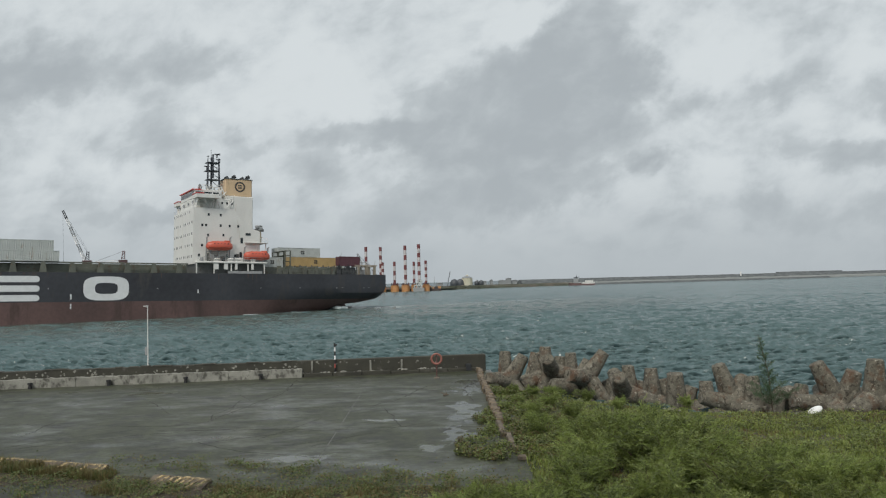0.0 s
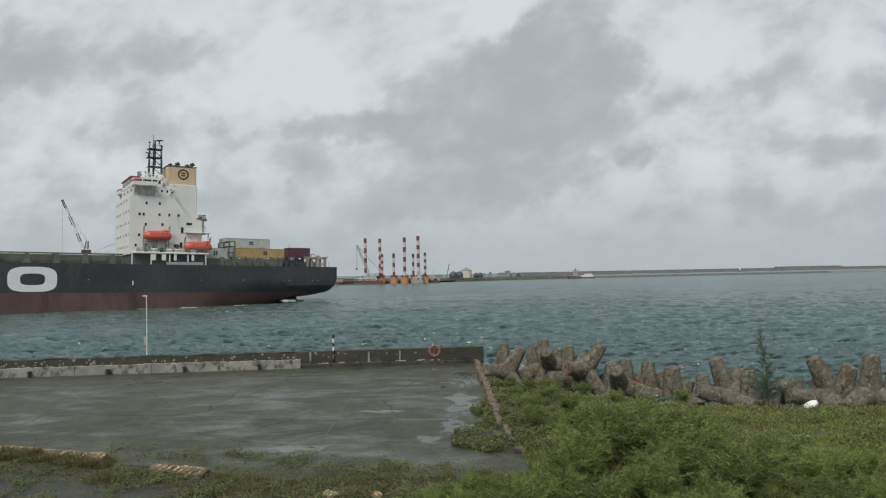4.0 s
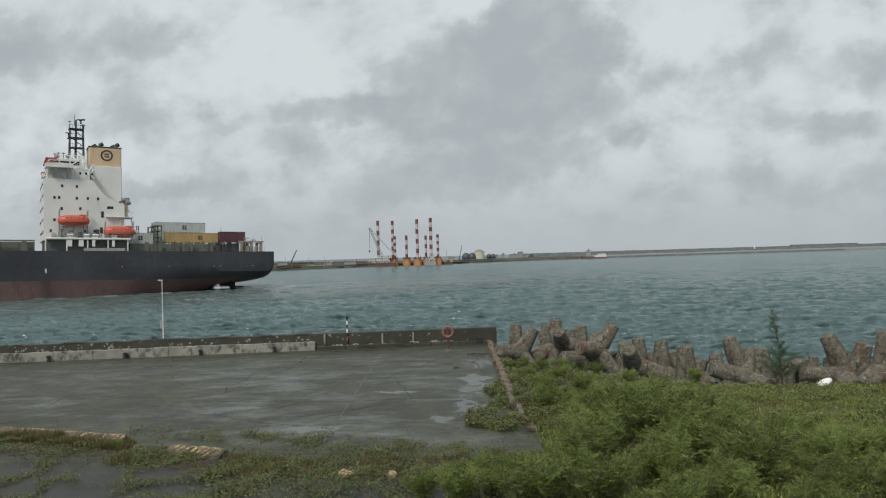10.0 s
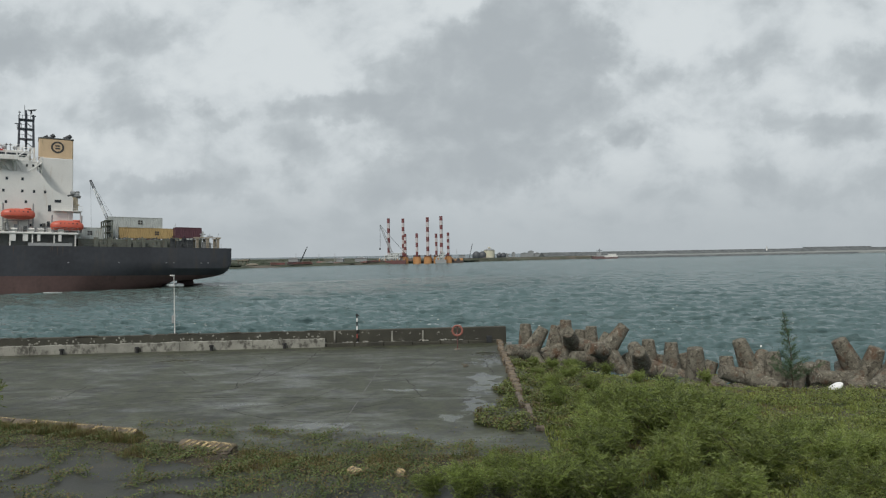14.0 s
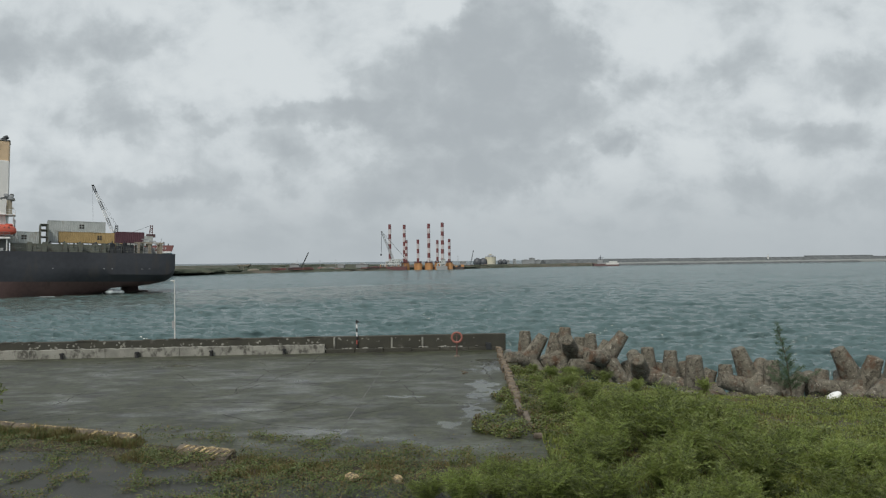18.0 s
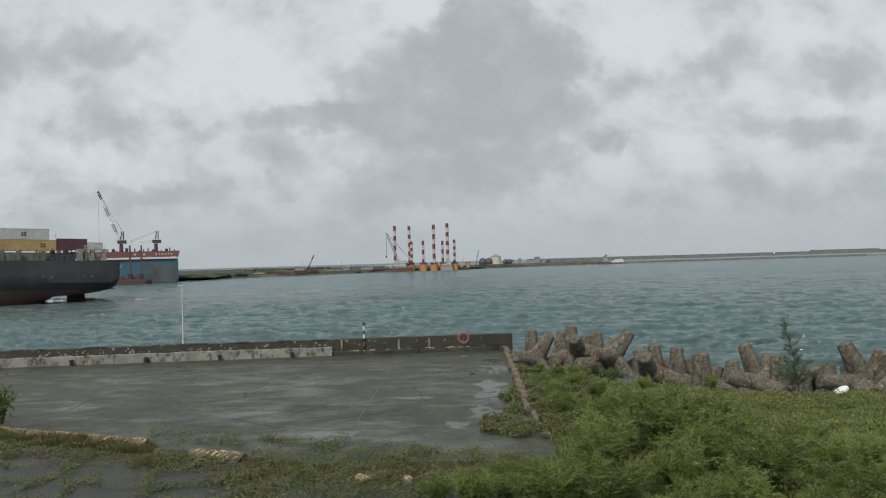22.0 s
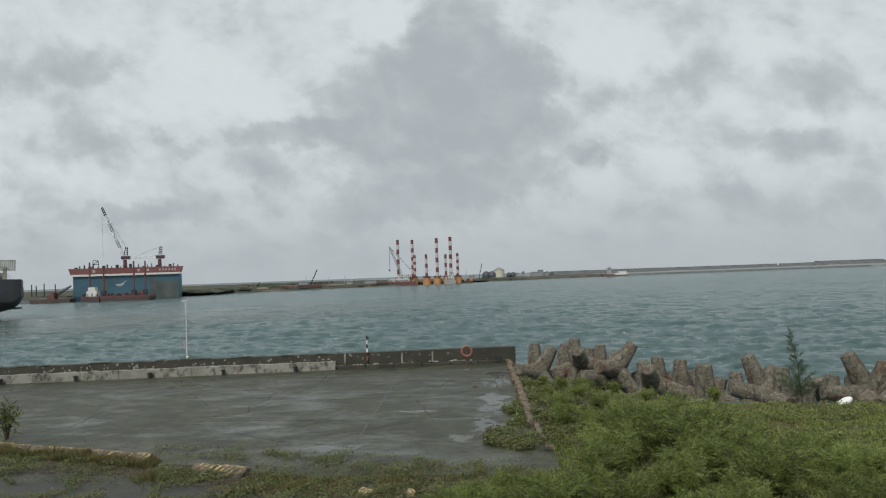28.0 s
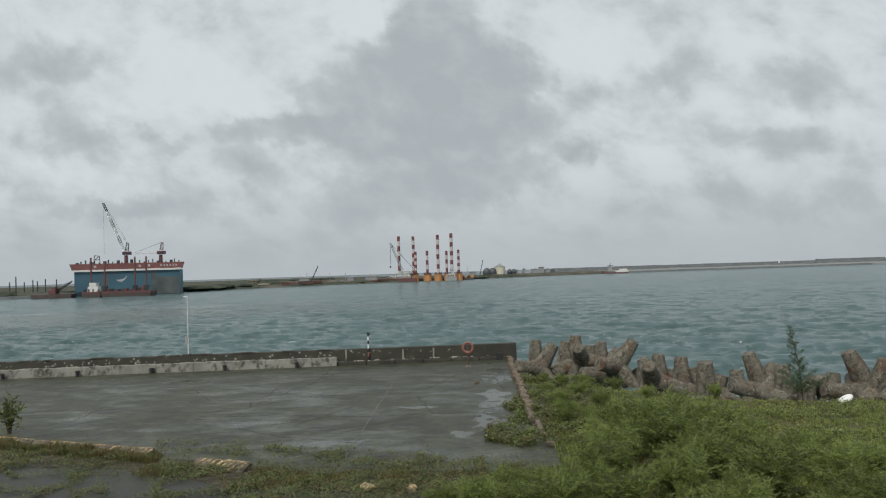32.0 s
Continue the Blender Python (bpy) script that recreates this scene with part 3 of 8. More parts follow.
def wet_apron_material():
    m = material("wet_dark_concrete", (0.042, 0.046, 0.025), 0.4, var=0.5, scale=0.7, grain=14, bump=0.4, dist=0.02, dirt=(0.02, 0.02, 0.016), dirt_amount=0.5, dirt_scale=0.8)
    n, l = m.node_tree.nodes, m.node_tree.links
    b = n["Principled BSDF"]
    for k in list(b.inputs["Roughness"].links):
        l.remove(k)
    co, mp, puddle, rr = n.new("ShaderNodeTexCoord"), n.new("ShaderNodeMapping"), n.new("ShaderNodeTexNoise"), n.new("ShaderNodeMapRange")
    mp.inputs["Scale"].default_value = (0.45, 0.85, 1)
    puddle.inputs["Scale"].default_value, puddle.inputs["Detail"].default_value, puddle.inputs["Roughness"].default_value = 0.6, 10, 0.7
    l.new(co.outputs["Object"], mp.inputs["Vector"])
    l.new(mp.outputs[0], puddle.inputs["Vector"])
    rr.inputs["From Min"].default_value, rr.inputs["From Max"].default_value = 0.46, 0.68
    rr.inputs["To Min"].default_value, rr.inputs["To Max"].default_value = 0.6, 0.2
    l.new(puddle.outputs["Fac"], rr.inputs["Value"])
    # Standing rain water in the hollows: glossy, ragged pools.
    warp, wsub, wscale, wadd = n.new("ShaderNodeTexNoise"), n.new("ShaderNodeVectorMath"), n.new("ShaderNodeVectorMath"), n.new("ShaderNodeVectorMath")
    warp.inputs["Scale"].default_value, warp.inputs["Detail"].default_value, warp.inputs["Roughness"].default_value = 0.9, 8, 0.65
    l.new(co.outputs["Object"], warp.inputs["Vector"])
    wsub.operation, wscale.operation, wadd.operation = "SUBTRACT", "MULTIPLY", "ADD"
    wsub.inputs[1].default_value, wscale.inputs[1].default_value = (0.5, 0.5, 0.5), (5.0, 2.6, 0)
    l.new(warp.outputs["Color"], wsub.inputs[0])
    l.new(wsub.outputs[0], wscale.inputs[0])
    l.new(wscale.outputs[0], wadd.inputs[0])
    l.new(co.outputs["Object"], wadd.inputs[1])
    pool = None
    for cx, cy, rx, ry in ((-4.8, 25.2, 1.15, 0.32), (0.8, 33.5, 0.5, 2.6), (1.1, 41.0, 0.6, 3.0), (0.2, 28.6, 0.35, 1.6), (-0.5, 26.3, 0.6, 0.5), (-2.6, 31.6, 1.0, 0.3), (-16.5, 41.5, 1.6, 0.4)):
        off, sc, ln, pr = n.new("ShaderNodeVectorMath"), n.new("ShaderNodeVectorMath"), n.new("ShaderNodeVectorMath"), n.new("ShaderNodeMapRange")
        off.operation, sc.operation, ln.operation = "SUBTRACT", "MULTIPLY", "LENGTH"
        off.inputs[1].default_value, sc.inputs[1].default_value = (cx, cy, 0), (1 / rx, 1 / ry, 0)
        l.new(wadd.outputs[0], off.inputs[0])
        l.new(off.outputs[0], sc.inputs[0])
        l.new(sc.outputs[0], ln.inputs[0])
        pr.inputs["From Min"].default_value, pr.inputs["From Max"].default_value = 1.25, 0.85
        l.new(ln.outputs["Value"], pr.inputs["Value"])
        if pool is None:
            pool = pr.outputs[0]
        else:
            mx = n.new("ShaderNodeMath")
            mx.operation = "MAXIMUM"
            l.new(pool, mx.inputs[0])
            l.new(pr.outputs[0], mx.inputs[1])
            pool = mx.outputs[0]
    wet = n.new("ShaderNodeMix")
    l.new(pool, wet.inputs["Factor"])
    l.new(rr.outputs[0], wet.inputs["A"])
    wet.inputs["B"].default_value = 0.1
    l.new(wet.outputs["Result"], b.inputs["Roughness"])
    b.inputs["Specular IOR Level"].default_value = 0.5
    # Mottled old concrete: small patches of lighter and darker cement.
    mot, mr, mul = n.new("ShaderNodeTexNoise"), n.new("ShaderNodeMapRange"), n.new("ShaderNodeVectorMath")
    mot.inputs["Scale"].default_value, mot.inputs["Detail"].default_value, mot.inputs["Roughness"].default_value = 2.6, 12, 0.78
    l.new(co.outputs["Object"], mot.inputs["Vector"])
    mr.inputs["From Min"].default_value, mr.inputs["From Max"].default_value = 0.3, 0.72
    mr.inputs["To Min"].default_value, mr.inputs["To Max"].default_value = 0.3, 2.0
    l.new(mot.outputs["Fac"], mr.inputs["Value"])
    mul.operation = "SCALE"
    l.new(b.inputs["Base Color"].links[0].from_socket, mul.inputs[0])
    l.new(mr.outputs[0], mul.inputs["Scale"])
    l.new(mul.outputs[0], b.inputs["Base Color"])
    return m


M["apron"] = wet_apron_material()
add_patches(M["apron"], (0.058, 0.06, 0.05), 0.7, 0.54, 0.72, 0.72)
add_patches(M["apron"], (0.016, 0.016, 0.013), 0.35, 0.56, 0.7, 0.75)
bm = bmesh.new()
box(bm, -75, 2.9, 4.0, 48.4, ZA - 1.6, ZA)
apron = tagged(link_bm("pavement", bm, M["apron"]), "wet dark concrete quay apron with cracks and puddles", "pavement", kind="structure")

bm = bmesh.new()
box(bm, 0, 78, -0.45, 0.0, -1.2, 2.07, 0.03)
sea_wall = tagged(link_bm("wall_sea", bm, M["wall_dark"]), "low blackened concrete sea wall along the quay edge", "wall", kind="structure")
sea_wall.matrix_basis = WALL

def shore_line(x):
    """The grass's seaward edge."""
    return 39.8 - 1.02 * (x - 3) if x < 10 else 32.6 - 0.22 * (x - 10) if x < 16 else 31.3 - 0.1 * (x - 16)


bm = bmesh.new()
NX, NY = 220, 140
def ground_height(x, y):
    g = 0.9 + 0.18 * noise.noise((x * 0.15, y * 0.15, 3)) + 0.05 * noise.noise((x * 0.7, y * 0.7, 1))
    shore = shore_line(x) - 0.3
    if x > 1.6:
        g = 0.98 + 0.12 * noise.noise((x * 0.2, y * 0.2, 3)) + 0.06 * noise.noise((x * 0.8, y * 0.8, 1))
        if y > shore:
            g -= (y - shore) * 0.45
        if x < 3.6:
            g = min(g, 1.0)
    elif y > 3.5:
        g = -0.5
    if y < 3.5 and x <= 3.2:
        g = 0.98
    return max(g, -1.5)
gv = [[bm.verts.new((x, y, ground_height(x, y))) for x in (-80 + 160 * i / NX for i in range(NX + 1))] for y in (-40 + 92 * j / NY for j in range(NY + 1))]
for j in range(NY):
    for i in range(NX):
        bm.faces.new((gv[j][i], gv[j][i + 1], gv[j + 1][i + 1], gv[j + 1][i]))
ground = tagged(link_bm("ground", bm, M["earth"], smooth=True), "dark earth under grass and creepers behind the shore", "ground", kind="structure")


# ---- the container ship: x forward from the stern, y to port (the side seen), z up from the water at the stern ----
HALF, DECK, BOOT = 15.5, 9.1, 2.7
SHIP_TURN, SHIP_TRIM = 31.5, 1.4
LENGTH = 205.0


def hull_half(x, z):
    """Half the hull's breadth at a station and height."""
    full = HALF
    if x < 42:
        top = 0.86 + 0.14 * min(1, max(0, x + 2.25) / 9) ** 0.5
        low = min(1, max(0.0, (x - 2.0) / 34)) ** 0.6
        k = min(1, max(0.0, (z + 1.5) / 6.0)) ** 0.6
        full = HALF * (low * (1 - k) + top * k)
    if x > LENGTH - 62:
        u = (x - (LENGTH - 62)) / 62
        flare = 0.55 + 0.45 * min(1, max(0.0, (z + 3) / 14))
        full = HALF * max(0.02, (1 - u ** (1.6 + 1.6 * flare)))
    return full


def keel(x):
    """The lowest point of the hull at a station: the counter rises to the stern."""
    if x < 22:
        return float(np.interp(x, (-2.2, -1.6, -0.6, 1.4, 4.1, 6.7, 9, 11.2, 12.6, 14.2, 17, 22), (4.8, 3.6, 2.8, 2.25, 1.8, 1.5, 1.4, 1.2, 0.3, -0.7, -2.0, -3.0)))
    return -3.0 - 3.0 * min(1, (x - 22) / 20)


def hull_shell(z_top, z_bot):
    """The shell between two levels, closed at the stern; open above."""
    xs = [-2.2, -1.6, -0.6, 0.5, 1.5, 3, 5, 7, 9, 10, 11, 12.5, 14, 16, 18, 22, 27, 33, 40, 50, 62, 75, 90, 105, 120, 132, 143, 153, 163, 172, 180, 187, 193, 198, 202, 204.5]
    bm = bmesh.new()
    grid = []
    for x in xs:
        lo = max(z_bot, keel(x))
        col = []
        for side in (1, -1):
            for k in range(5):
                z = lo + (z_top - lo) * k / 4 if z_top > lo else z_top
                col.append(bm.verts.new((x + (max(0, z - 2) * 0.45 if x > 190 else 0), side * max(0.03, hull_half(x, z)) * (1 if z > keel(x) + 0.01 or lo == z_bot else 0.25 if x > 22 else 0.93), z)))
        grid.append(col)
    for a, b in zip(grid, grid[1:]):
        for s in (0, 5):
            for k in range(4):
                bm.faces.new((a[s + k], b[s + k], b[s + k + 1], a[s + k + 1]))
        bm.faces.new((a[0], b[0], b[5], a[5]))
    a = grid[0]
    for k in range(4):
        bm.faces.new((a[k], a[k + 1], a[5 + k + 1], a[5 + k]))
    bmesh.ops.remove_doubles(bm, verts=bm.verts, dist=0.002)
    return bm


def wash_material():
    """Aerated water that thins out away from the hull into the open sea."""
    m = material("milky_wash_water", (0.15, 0.19, 0.165), 0.16, var=0.3, scale=0.25, grain=1.2, bump=1.0, dist=0.6)
    n, l = m.node_tree.nodes, m.node_tree.links
    b = n["Principled BSDF"]
    b.inputs["IOR"].default_value = 1.33
    co, sep = n.new("ShaderNodeTexCoord"), n.new("ShaderNodeSeparateXYZ")
    mp, cloud = n.new("ShaderNodeMapping"), n.new("ShaderNodeTexNoise")
    l.new(co.outputs["Object"], sep.inputs[0])
    l.new(co.outputs["Object"], mp.inputs["Vector"])
    mp.inputs["Scale"].default_value = (0.25, 1.0, 0)
    l.new(mp.outputs[0], cloud.inputs["Vector"])
    cloud.inputs["Scale"].default_value, cloud.inputs["Detail"].default_value, cloud.inputs["Roughness"].default_value = 0.35, 8, 0.65
    out, aft, fore = n.new("ShaderNodeMapRange"), n.new("ShaderNodeMapRange"), n.new("ShaderNodeMapRange")
    for x, lo, hi, src in ((out, HALF + 78, HALF + 20, sep.outputs[1]), (aft, -120.0, -10.0, sep.outputs[0]), (fore, 168.0, 140.0, sep.outputs[0])):
        x.inputs["From Min"].default_value, x.inputs["From Max"].default_value = lo, hi
        l.new(src, x.inputs["Value"])
    value = out.outputs[0]
    for other in (aft.outputs[0], fore.outputs[0]):
        mul = n.new("ShaderNodeMath")
        mul.operation = "MULTIPLY"
        l.new(value, mul.inputs[0])
        l.new(other, mul.inputs[1])
        value = mul.outputs[0]
    add, edge_at = n.new("ShaderNodeMath"), n.new("ShaderNodeMapRange")
    add.operation = "ADD"
    l.new(value, add.inputs[0])
    l.new(cloud.outputs["Fac"], add.inputs[1])
    edge_at.inputs["From Min"].default_value, edge_at.inputs["From Max"].default_value = 0.72, 1.15
    edge_at.inputs["To Max"].default_value = 0.58
    l.new(add.outputs[0], edge_at.inputs["Value"])
    clear, mixs = n.new("ShaderNodeBsdfTransparent"), n.new("ShaderNodeMixShader")
    l.new(edge_at.outputs[0], mixs.inputs[0])
    l.new(clear.outputs[0], mixs.inputs[1])
    l.new(b.outputs[0], mixs.inputs[2])
    l.new(mixs.outputs[0], n["Material Output"].inputs["Surface"])
    return m


def build_ship():
    ship = empty("container_ship", label="long navy container ship with white aft deckhouse, under way", category="ship")
    part("hull", hull_shell(DECK, BOOT), M["navy"], ship, "navy blue steel hull", True)
    part("underbody", hull_shell(BOOT, -6.0), M["boot"], ship, "dull red antifouling band", True)
    bm = bmesh.new()
    prev = None
    for k in range(80):
        x = -124 + 294 * k / 79
        z = 0.13 - x * math.tan(radians(SHIP_TRIM))
        y0 = max(0.0, hull_half(max(-2.0, x), 1.0) - 2.0) if x > 8 else 3.0
        cur = [bm.verts.new((x, y0 + (HALF + 80 - y0) * (j / 12) ** 1.4, z + 0.07 * noise.noise((x * 0.35, j * 1.3, 4)))) for j in range(13)]
        if prev:
            for a, b, c, d in zip(prev, cur, cur[1:], prev[1:]):
                bm.faces.new((a, b, c, d))
        prev = cur
    part("wash", bm, wash_material(), ship, "milky green water smoothed by the passing hull", True)
    bm = bmesh.new()
    xs = [-2.0, 0, 3, 8, 14, 25, 60, 140, 155, 170, 182, 192, 199, 203]
    g = [(bm.verts.new((x, hull_half(x, DECK) - 0.1, DECK - 0.25)), bm.verts.new((x, -hull_half(x, DECK) + 0.1, DECK - 0.25))) for x in xs]
    for a, b in zip(g, g[1:]):
        bm.faces.new((a[0], b[0], b[1], a[1]))
    part("main_deck", bm, M["deckgreen"], ship)
    # Rudder head and propeller aperture under the counter.
    bm = bmesh.new()
    prism(bm, [(4.2, -5), (8.0, -5), (7.8, 1.6), (4.2, 1.8), (4.0, 0.4)], -0.7, 0.7)
    prism(bm, [(1.9, 0.1), (4.1, 0.0), (4.1, 0.35), (1.9, 0.35)], -0.7, 0.7)
    part("rudder", bm, M["boot"], ship)
    rng = random.Random(77)
    for k in range(28):                          # churned water in the propeller aperture
        bm = bmesh.new()
        x, y, s = rng.uniform(9.2, 11.8), rng.uniform(7.5, 13.2), rng.uniform(0.25, 0.6)
        g = bmesh.ops.create_icosphere(bm, subdivisions=2, radius=s)["verts"]
        for v in g:
            v.co = Vector((x + v.co.x * 1.7, y + v.co.y, v.co.z * 0.8 + 0.3 + 0.15 * noise.noise(v.co * 4 + Vector((k, 0, 0)))))
        part("churned_foam", bm, flat("churned_foam_white", (0.7, 0.75, 0.74), 0.6) if k == 0 else bpy.data.materials["churned_foam_white"], ship, "white churned water at the stern")
    # Big white hull emblem: an oval ring and three stacked bars with round ends, plain shapes only.
    white = flat("white_hull_emblem", (0.66, 0.68, 0.68), 0.5)

    def side_ring(x0, x1, z0, z1, w, name):
        bm = bmesh.new()
        cx, cz, n = (x0 + x1) / 2, (z0 + z1) / 2, 48
        def sup(t, rx, rz):
            c, s = math.cos(t), math.sin(t)
            return cx + rx * math.copysign(abs(c) ** 0.6, c), cz + rz * math.copysign(abs(s) ** 0.6, s)
        loops = []
        for y in (HALF + 0.003, HALF + 0.03):
            for k in (0, 1):
                loops.append([bm.verts.new((*sup(2 * math.pi * i / n, (x1 - x0) / 2 - k * w, (z1 - z0) / 2 - k * w * 0.62), y)) for i in range(n)])
        for lp in loops:
            for v in lp:
                v.co = Vector((v.co.x, v.co.z, v.co.y))
        for i in range(n):
            j = (i + 1) % n
            bm.faces.new((loops[2][i], loops[2][j], loops[3][j], loops[3][i]))
            bm.faces.new((loops[0][i], loops[0][j], loops[2][j], loops[2][i]))
            bm.faces.new((loops[1][i], loops[1][j], loops[3][j], loops[3][i]))
        part(name, bm, white, ship, "white oval ring painted on the hull")

    side_ring(63.1, 72.3, 2.95, 8.25, 2.3, "hull_emblem")
    for k in range(3):
        bm = bmesh.new()
        z0 = 2.95 + k * 2.0
        pts = []
        for a in range(13):
            t = -math.pi / 2 + math.pi * a / 12
            pts.append((89.6 + 0.66 * math.cos(t), z0 + 0.66 + 0.66 * math.sin(t)))
        for a in range(13):
            t = math.pi / 2 + math.pi * a / 12
            pts.append((81.3 + 0.66 * math.cos(t), z0 + 0.66 + 0.66 * math.sin(t)))
        prism(bm, pts, HALF + 0.003, HALF + 0.03)
        part("hull_emblem_bar", bm, white, ship, "white bar painted on the hull")
    # Draught and tug marks.
    for x, z0, z1 in ((74.7, 1.2, 2.3), (74.7, 3.2, 4.4), (48.0, 4.4, 5.3)):
        bm = bmesh.new()
        box(bm, x - 0.14, x + 0.14, HALF + 0.003, HALF + 0.03, z0, z1)
        part("hull_mark", bm, white, ship, "small white hull mark")

    rng = random.Random(14)
    for x in (3.6, 5.2, 11.4, 13.0, 23.0, 33.0, 57.0, 79.0, 95.0):
        bm = bmesh.new()
        y = hull_half(x, 5.6)
        box(bm, x - 0.16, x + 0.16, y - 0.05, y + 0.03, 5.5, 5.66, 0.01)
        part("hull_mark", bm, M["grey"], ship, "small white hull mark")
    run = flat("rust_run_brown", (0.07, 0.052, 0.045), 0.8)
    for k in range(14):
        bm = bmesh.new()
        x, ln = rng.uniform(26, 110), rng.uniform(0.8, 2.6)
        prism(bm, [(x, 9.0), (x + rng.uniform(0.12, 0.3), 9.0), (x + 0.1, 9.0 - ln)], HALF + 0.002, HALF + 0.012)
        part("rust_run", bm, run, ship, "thin rust run below the deck edge")
    # --- deckhouse ---
    def block(name, x0, x1, hw, z0, z1, mat, label="", bevel=0.12, off=0.0):
        bm = bmesh.new()
        box(bm, x0, x1, -hw + off, hw + off, z0, z1, bevel)
        return part(name, bm, mat, ship, label)

    bm = bmesh.new()
    prism(bm, [(48.3, 11.5), (48.3, 25.1), (38.7, 25.1), (38.2, 24.6), (37.4, 23.4), (36.5, 22.2), (35.4, 21.2), (33.8, 20.3), (32.0, 19.8), (32.0, 11.5)], -11.1, 11.1)
    house = part("deckhouse", bm, M["white"], ship, "white steel accommodation block with a swept aft edge")
    upper = block("upper_deckhouse", 39.0, 47.4, 9.2, 25.1, 27.8, M["white"], "white upper bridge decks")
    block("engine_casing", 31.7, 38.4, 4.0, 11.7, 29.3, M["white"], "white engine casing below the funnel")
    fun = block("funnel", 31.7, 38.7, 3.2, 29.3, 33.8, M["buff"], "buff funnel with a dark round emblem", 0.2)
    bm = bmesh.new()
    box(bm, 31.6, 38.8, -3.3, 3.3, 33.8, 34.0, 0.05)
    part("funnel_rim", bm, M["grey_dark"], fun, "sooty dark rim")
    for k, (x, y) in enumerate(((32.8, 1.8), (33.4, -1.4), (36.2, 1.0), (37.4, -1.8))):
        bm = bmesh.new()
        tube(bm, (x, y, 33.9), (x, y, 34.5), 0.55, 0.5, 12)
        tube(bm, (x, y, 34.5), (x - 0.7, y, 34.95), 0.5, 0.45, 12)
        part("exhaust_pipe", bm, M["dark"], fun, "sooty exhaust pipe")
    dk = flat("dark_emblem_paint", (0.05, 0.045, 0.04))
    bm = bmesh.new()
    n = 32
    ring = [[bm.verts.new((34.9 + r * math.cos(2 * math.pi * i / n), y, 31.9 + r * math.sin(2 * math.pi * i / n))) for i in range(n)] for r, y in ((1.35, 3.203), (1.35, 3.23), (0.95, 3.23), (0.95, 3.203))]
    for a, b in zip(ring, ring[1:]):
        for i in range(n):
            bm.faces.new((a[i], a[(i + 1) % n], b[(i + 1) % n], b[i]))
    part("funnel_emblem", bm, dk, fun, "dark ring emblem")
    for z in (31.45, 32.05):
        bm = bmesh.new()
        box(bm, 34.4, 35.4, 3.2, 3.23, z, z + 0.35)
        part("funnel_emblem_bar", bm, dk, fun)
    # Wheelhouse with window band, red stripe and wings.
    wheel = block("wheelhouse", 40.6, 47.4, 7.2, 27.8, 30.1, M["white"], "white wheelhouse with dark window band", 0.1)
    for k in range(9):
        y = -6.4 + k * 1.6
        bm = bmesh.new()
        box(bm, 47.4, 47.48, y - 0.65, y + 0.65, 28.7, 29.5)
        part("bridge_window", bm, M["glass"], wheel)
    for k in range(3):
        bm = bmesh.new()
        box(bm, 41.0 + k * 2.1, 42.8 + k * 2.1, 7.2, 7.28, 28.7, 29.5)
        part("bridge_window", bm, M["glass"], wheel)
    bm = bmesh.new()
    box(bm, 45.6, 47.8, -7.4, 7.4, 29.9, 30.15, 0.05)
    part("red_stripe", bm, flat("red_stripe_paint", (0.5, 0.07, 0.06)), wheel, "red painted band round the roof edge")
    for s in (1, -1):
        wing = block("bridge_wing", 42.6, 48.0, 2.2, 27.4, 28.4, M["white"], "white bridge wing with red edge", 0.06, s * 10.5)
        bm = bmesh.new()
        box(bm, 46.2, 48.1, s * 10.5 - 2.25, s * 10.5 + 2.25, 28.35, 28.6, 0.03)
        part("wing_stripe", bm, bpy.data.materials["red_stripe_paint"], wing)
        for x in (43.0, 47.4):
            bm = bmesh.new()
            prism(bm, [(s * 9.3, 25.2), (s * 10.1, 25.2), (s * 12.4, 27.4), (s * 11.0, 27.4)], x - 0.15, x + 0.15, "x")
            part("wing_bracket", bm, M["white"], wing)
    # Aft bridge galleries and their rails.
    for z, hw, x0 in ((25.1, 10.9, 38.8), (27.8, 9.0, 37.9), (30.2, 8.0, 41.0)):
        for y in (hw, -hw):
            bm = bmesh.new()
            for h in (0.5, 1.0):
                tube(bm, (x0, y, z + h), (x0 + 9.5 if z < 30 else 46, y, z + h), 0.035, n=5)
            for k in range(8):
                x = x0 + k * ((9.5 if z < 30 else 46 - x0) / 7)
                tube(bm, (x, y, z), (x, y, z + 1.0), 0.03, n=5)
            part("railing", bm, M["white"], upper, "thin white guard rail")
    # Windows of the accommodation: front rows and a few on the side.
    win_me = {}

    def window(x, y, z, w, h, front, parent):
        key = (w, h, front)
        if key not in win_me:
            bm = bmesh.new()
            if front:
                box(bm, -0.02, 0.05, -w / 2, w / 2, -h / 2, h / 2)
            else:
                box(bm, -w / 2, w / 2, -0.02, 0.05, -h / 2, h / 2)
            me = bpy.data.meshes.new("window")
            bm.to_mesh(me)
            bm.free()
            me.materials.append(M["glass"])
            win_me[key] = me
        ob = new("window", win_me[key])
        ob.parent, ob.location = parent, (x, y, z)

    for r in range(5):
        for k in range(10):
            if (r * 7 + k * 3) % 11 == 0:
                continue
            window(48.3, -10.2 + k * 2.15 + (0.5 if k % 2 else 0), 13.3 + r * 2.75, 0.42, 0.6, True, house)
    for x, z in ((44.7, 23.5), (41.8, 23.5), (46.2, 20.9), (45.3, 20.9), (41.8, 20.9), (39.6, 20.9), (37.5, 20.9), (44.8, 18.5), (41.1, 18.6), (46.2, 16.0), (46.9, 13.6), (40.2, 13.6), (38.2, 13.6)):
        window(x, 11.1, z, 0.46, 0.62, False, house)
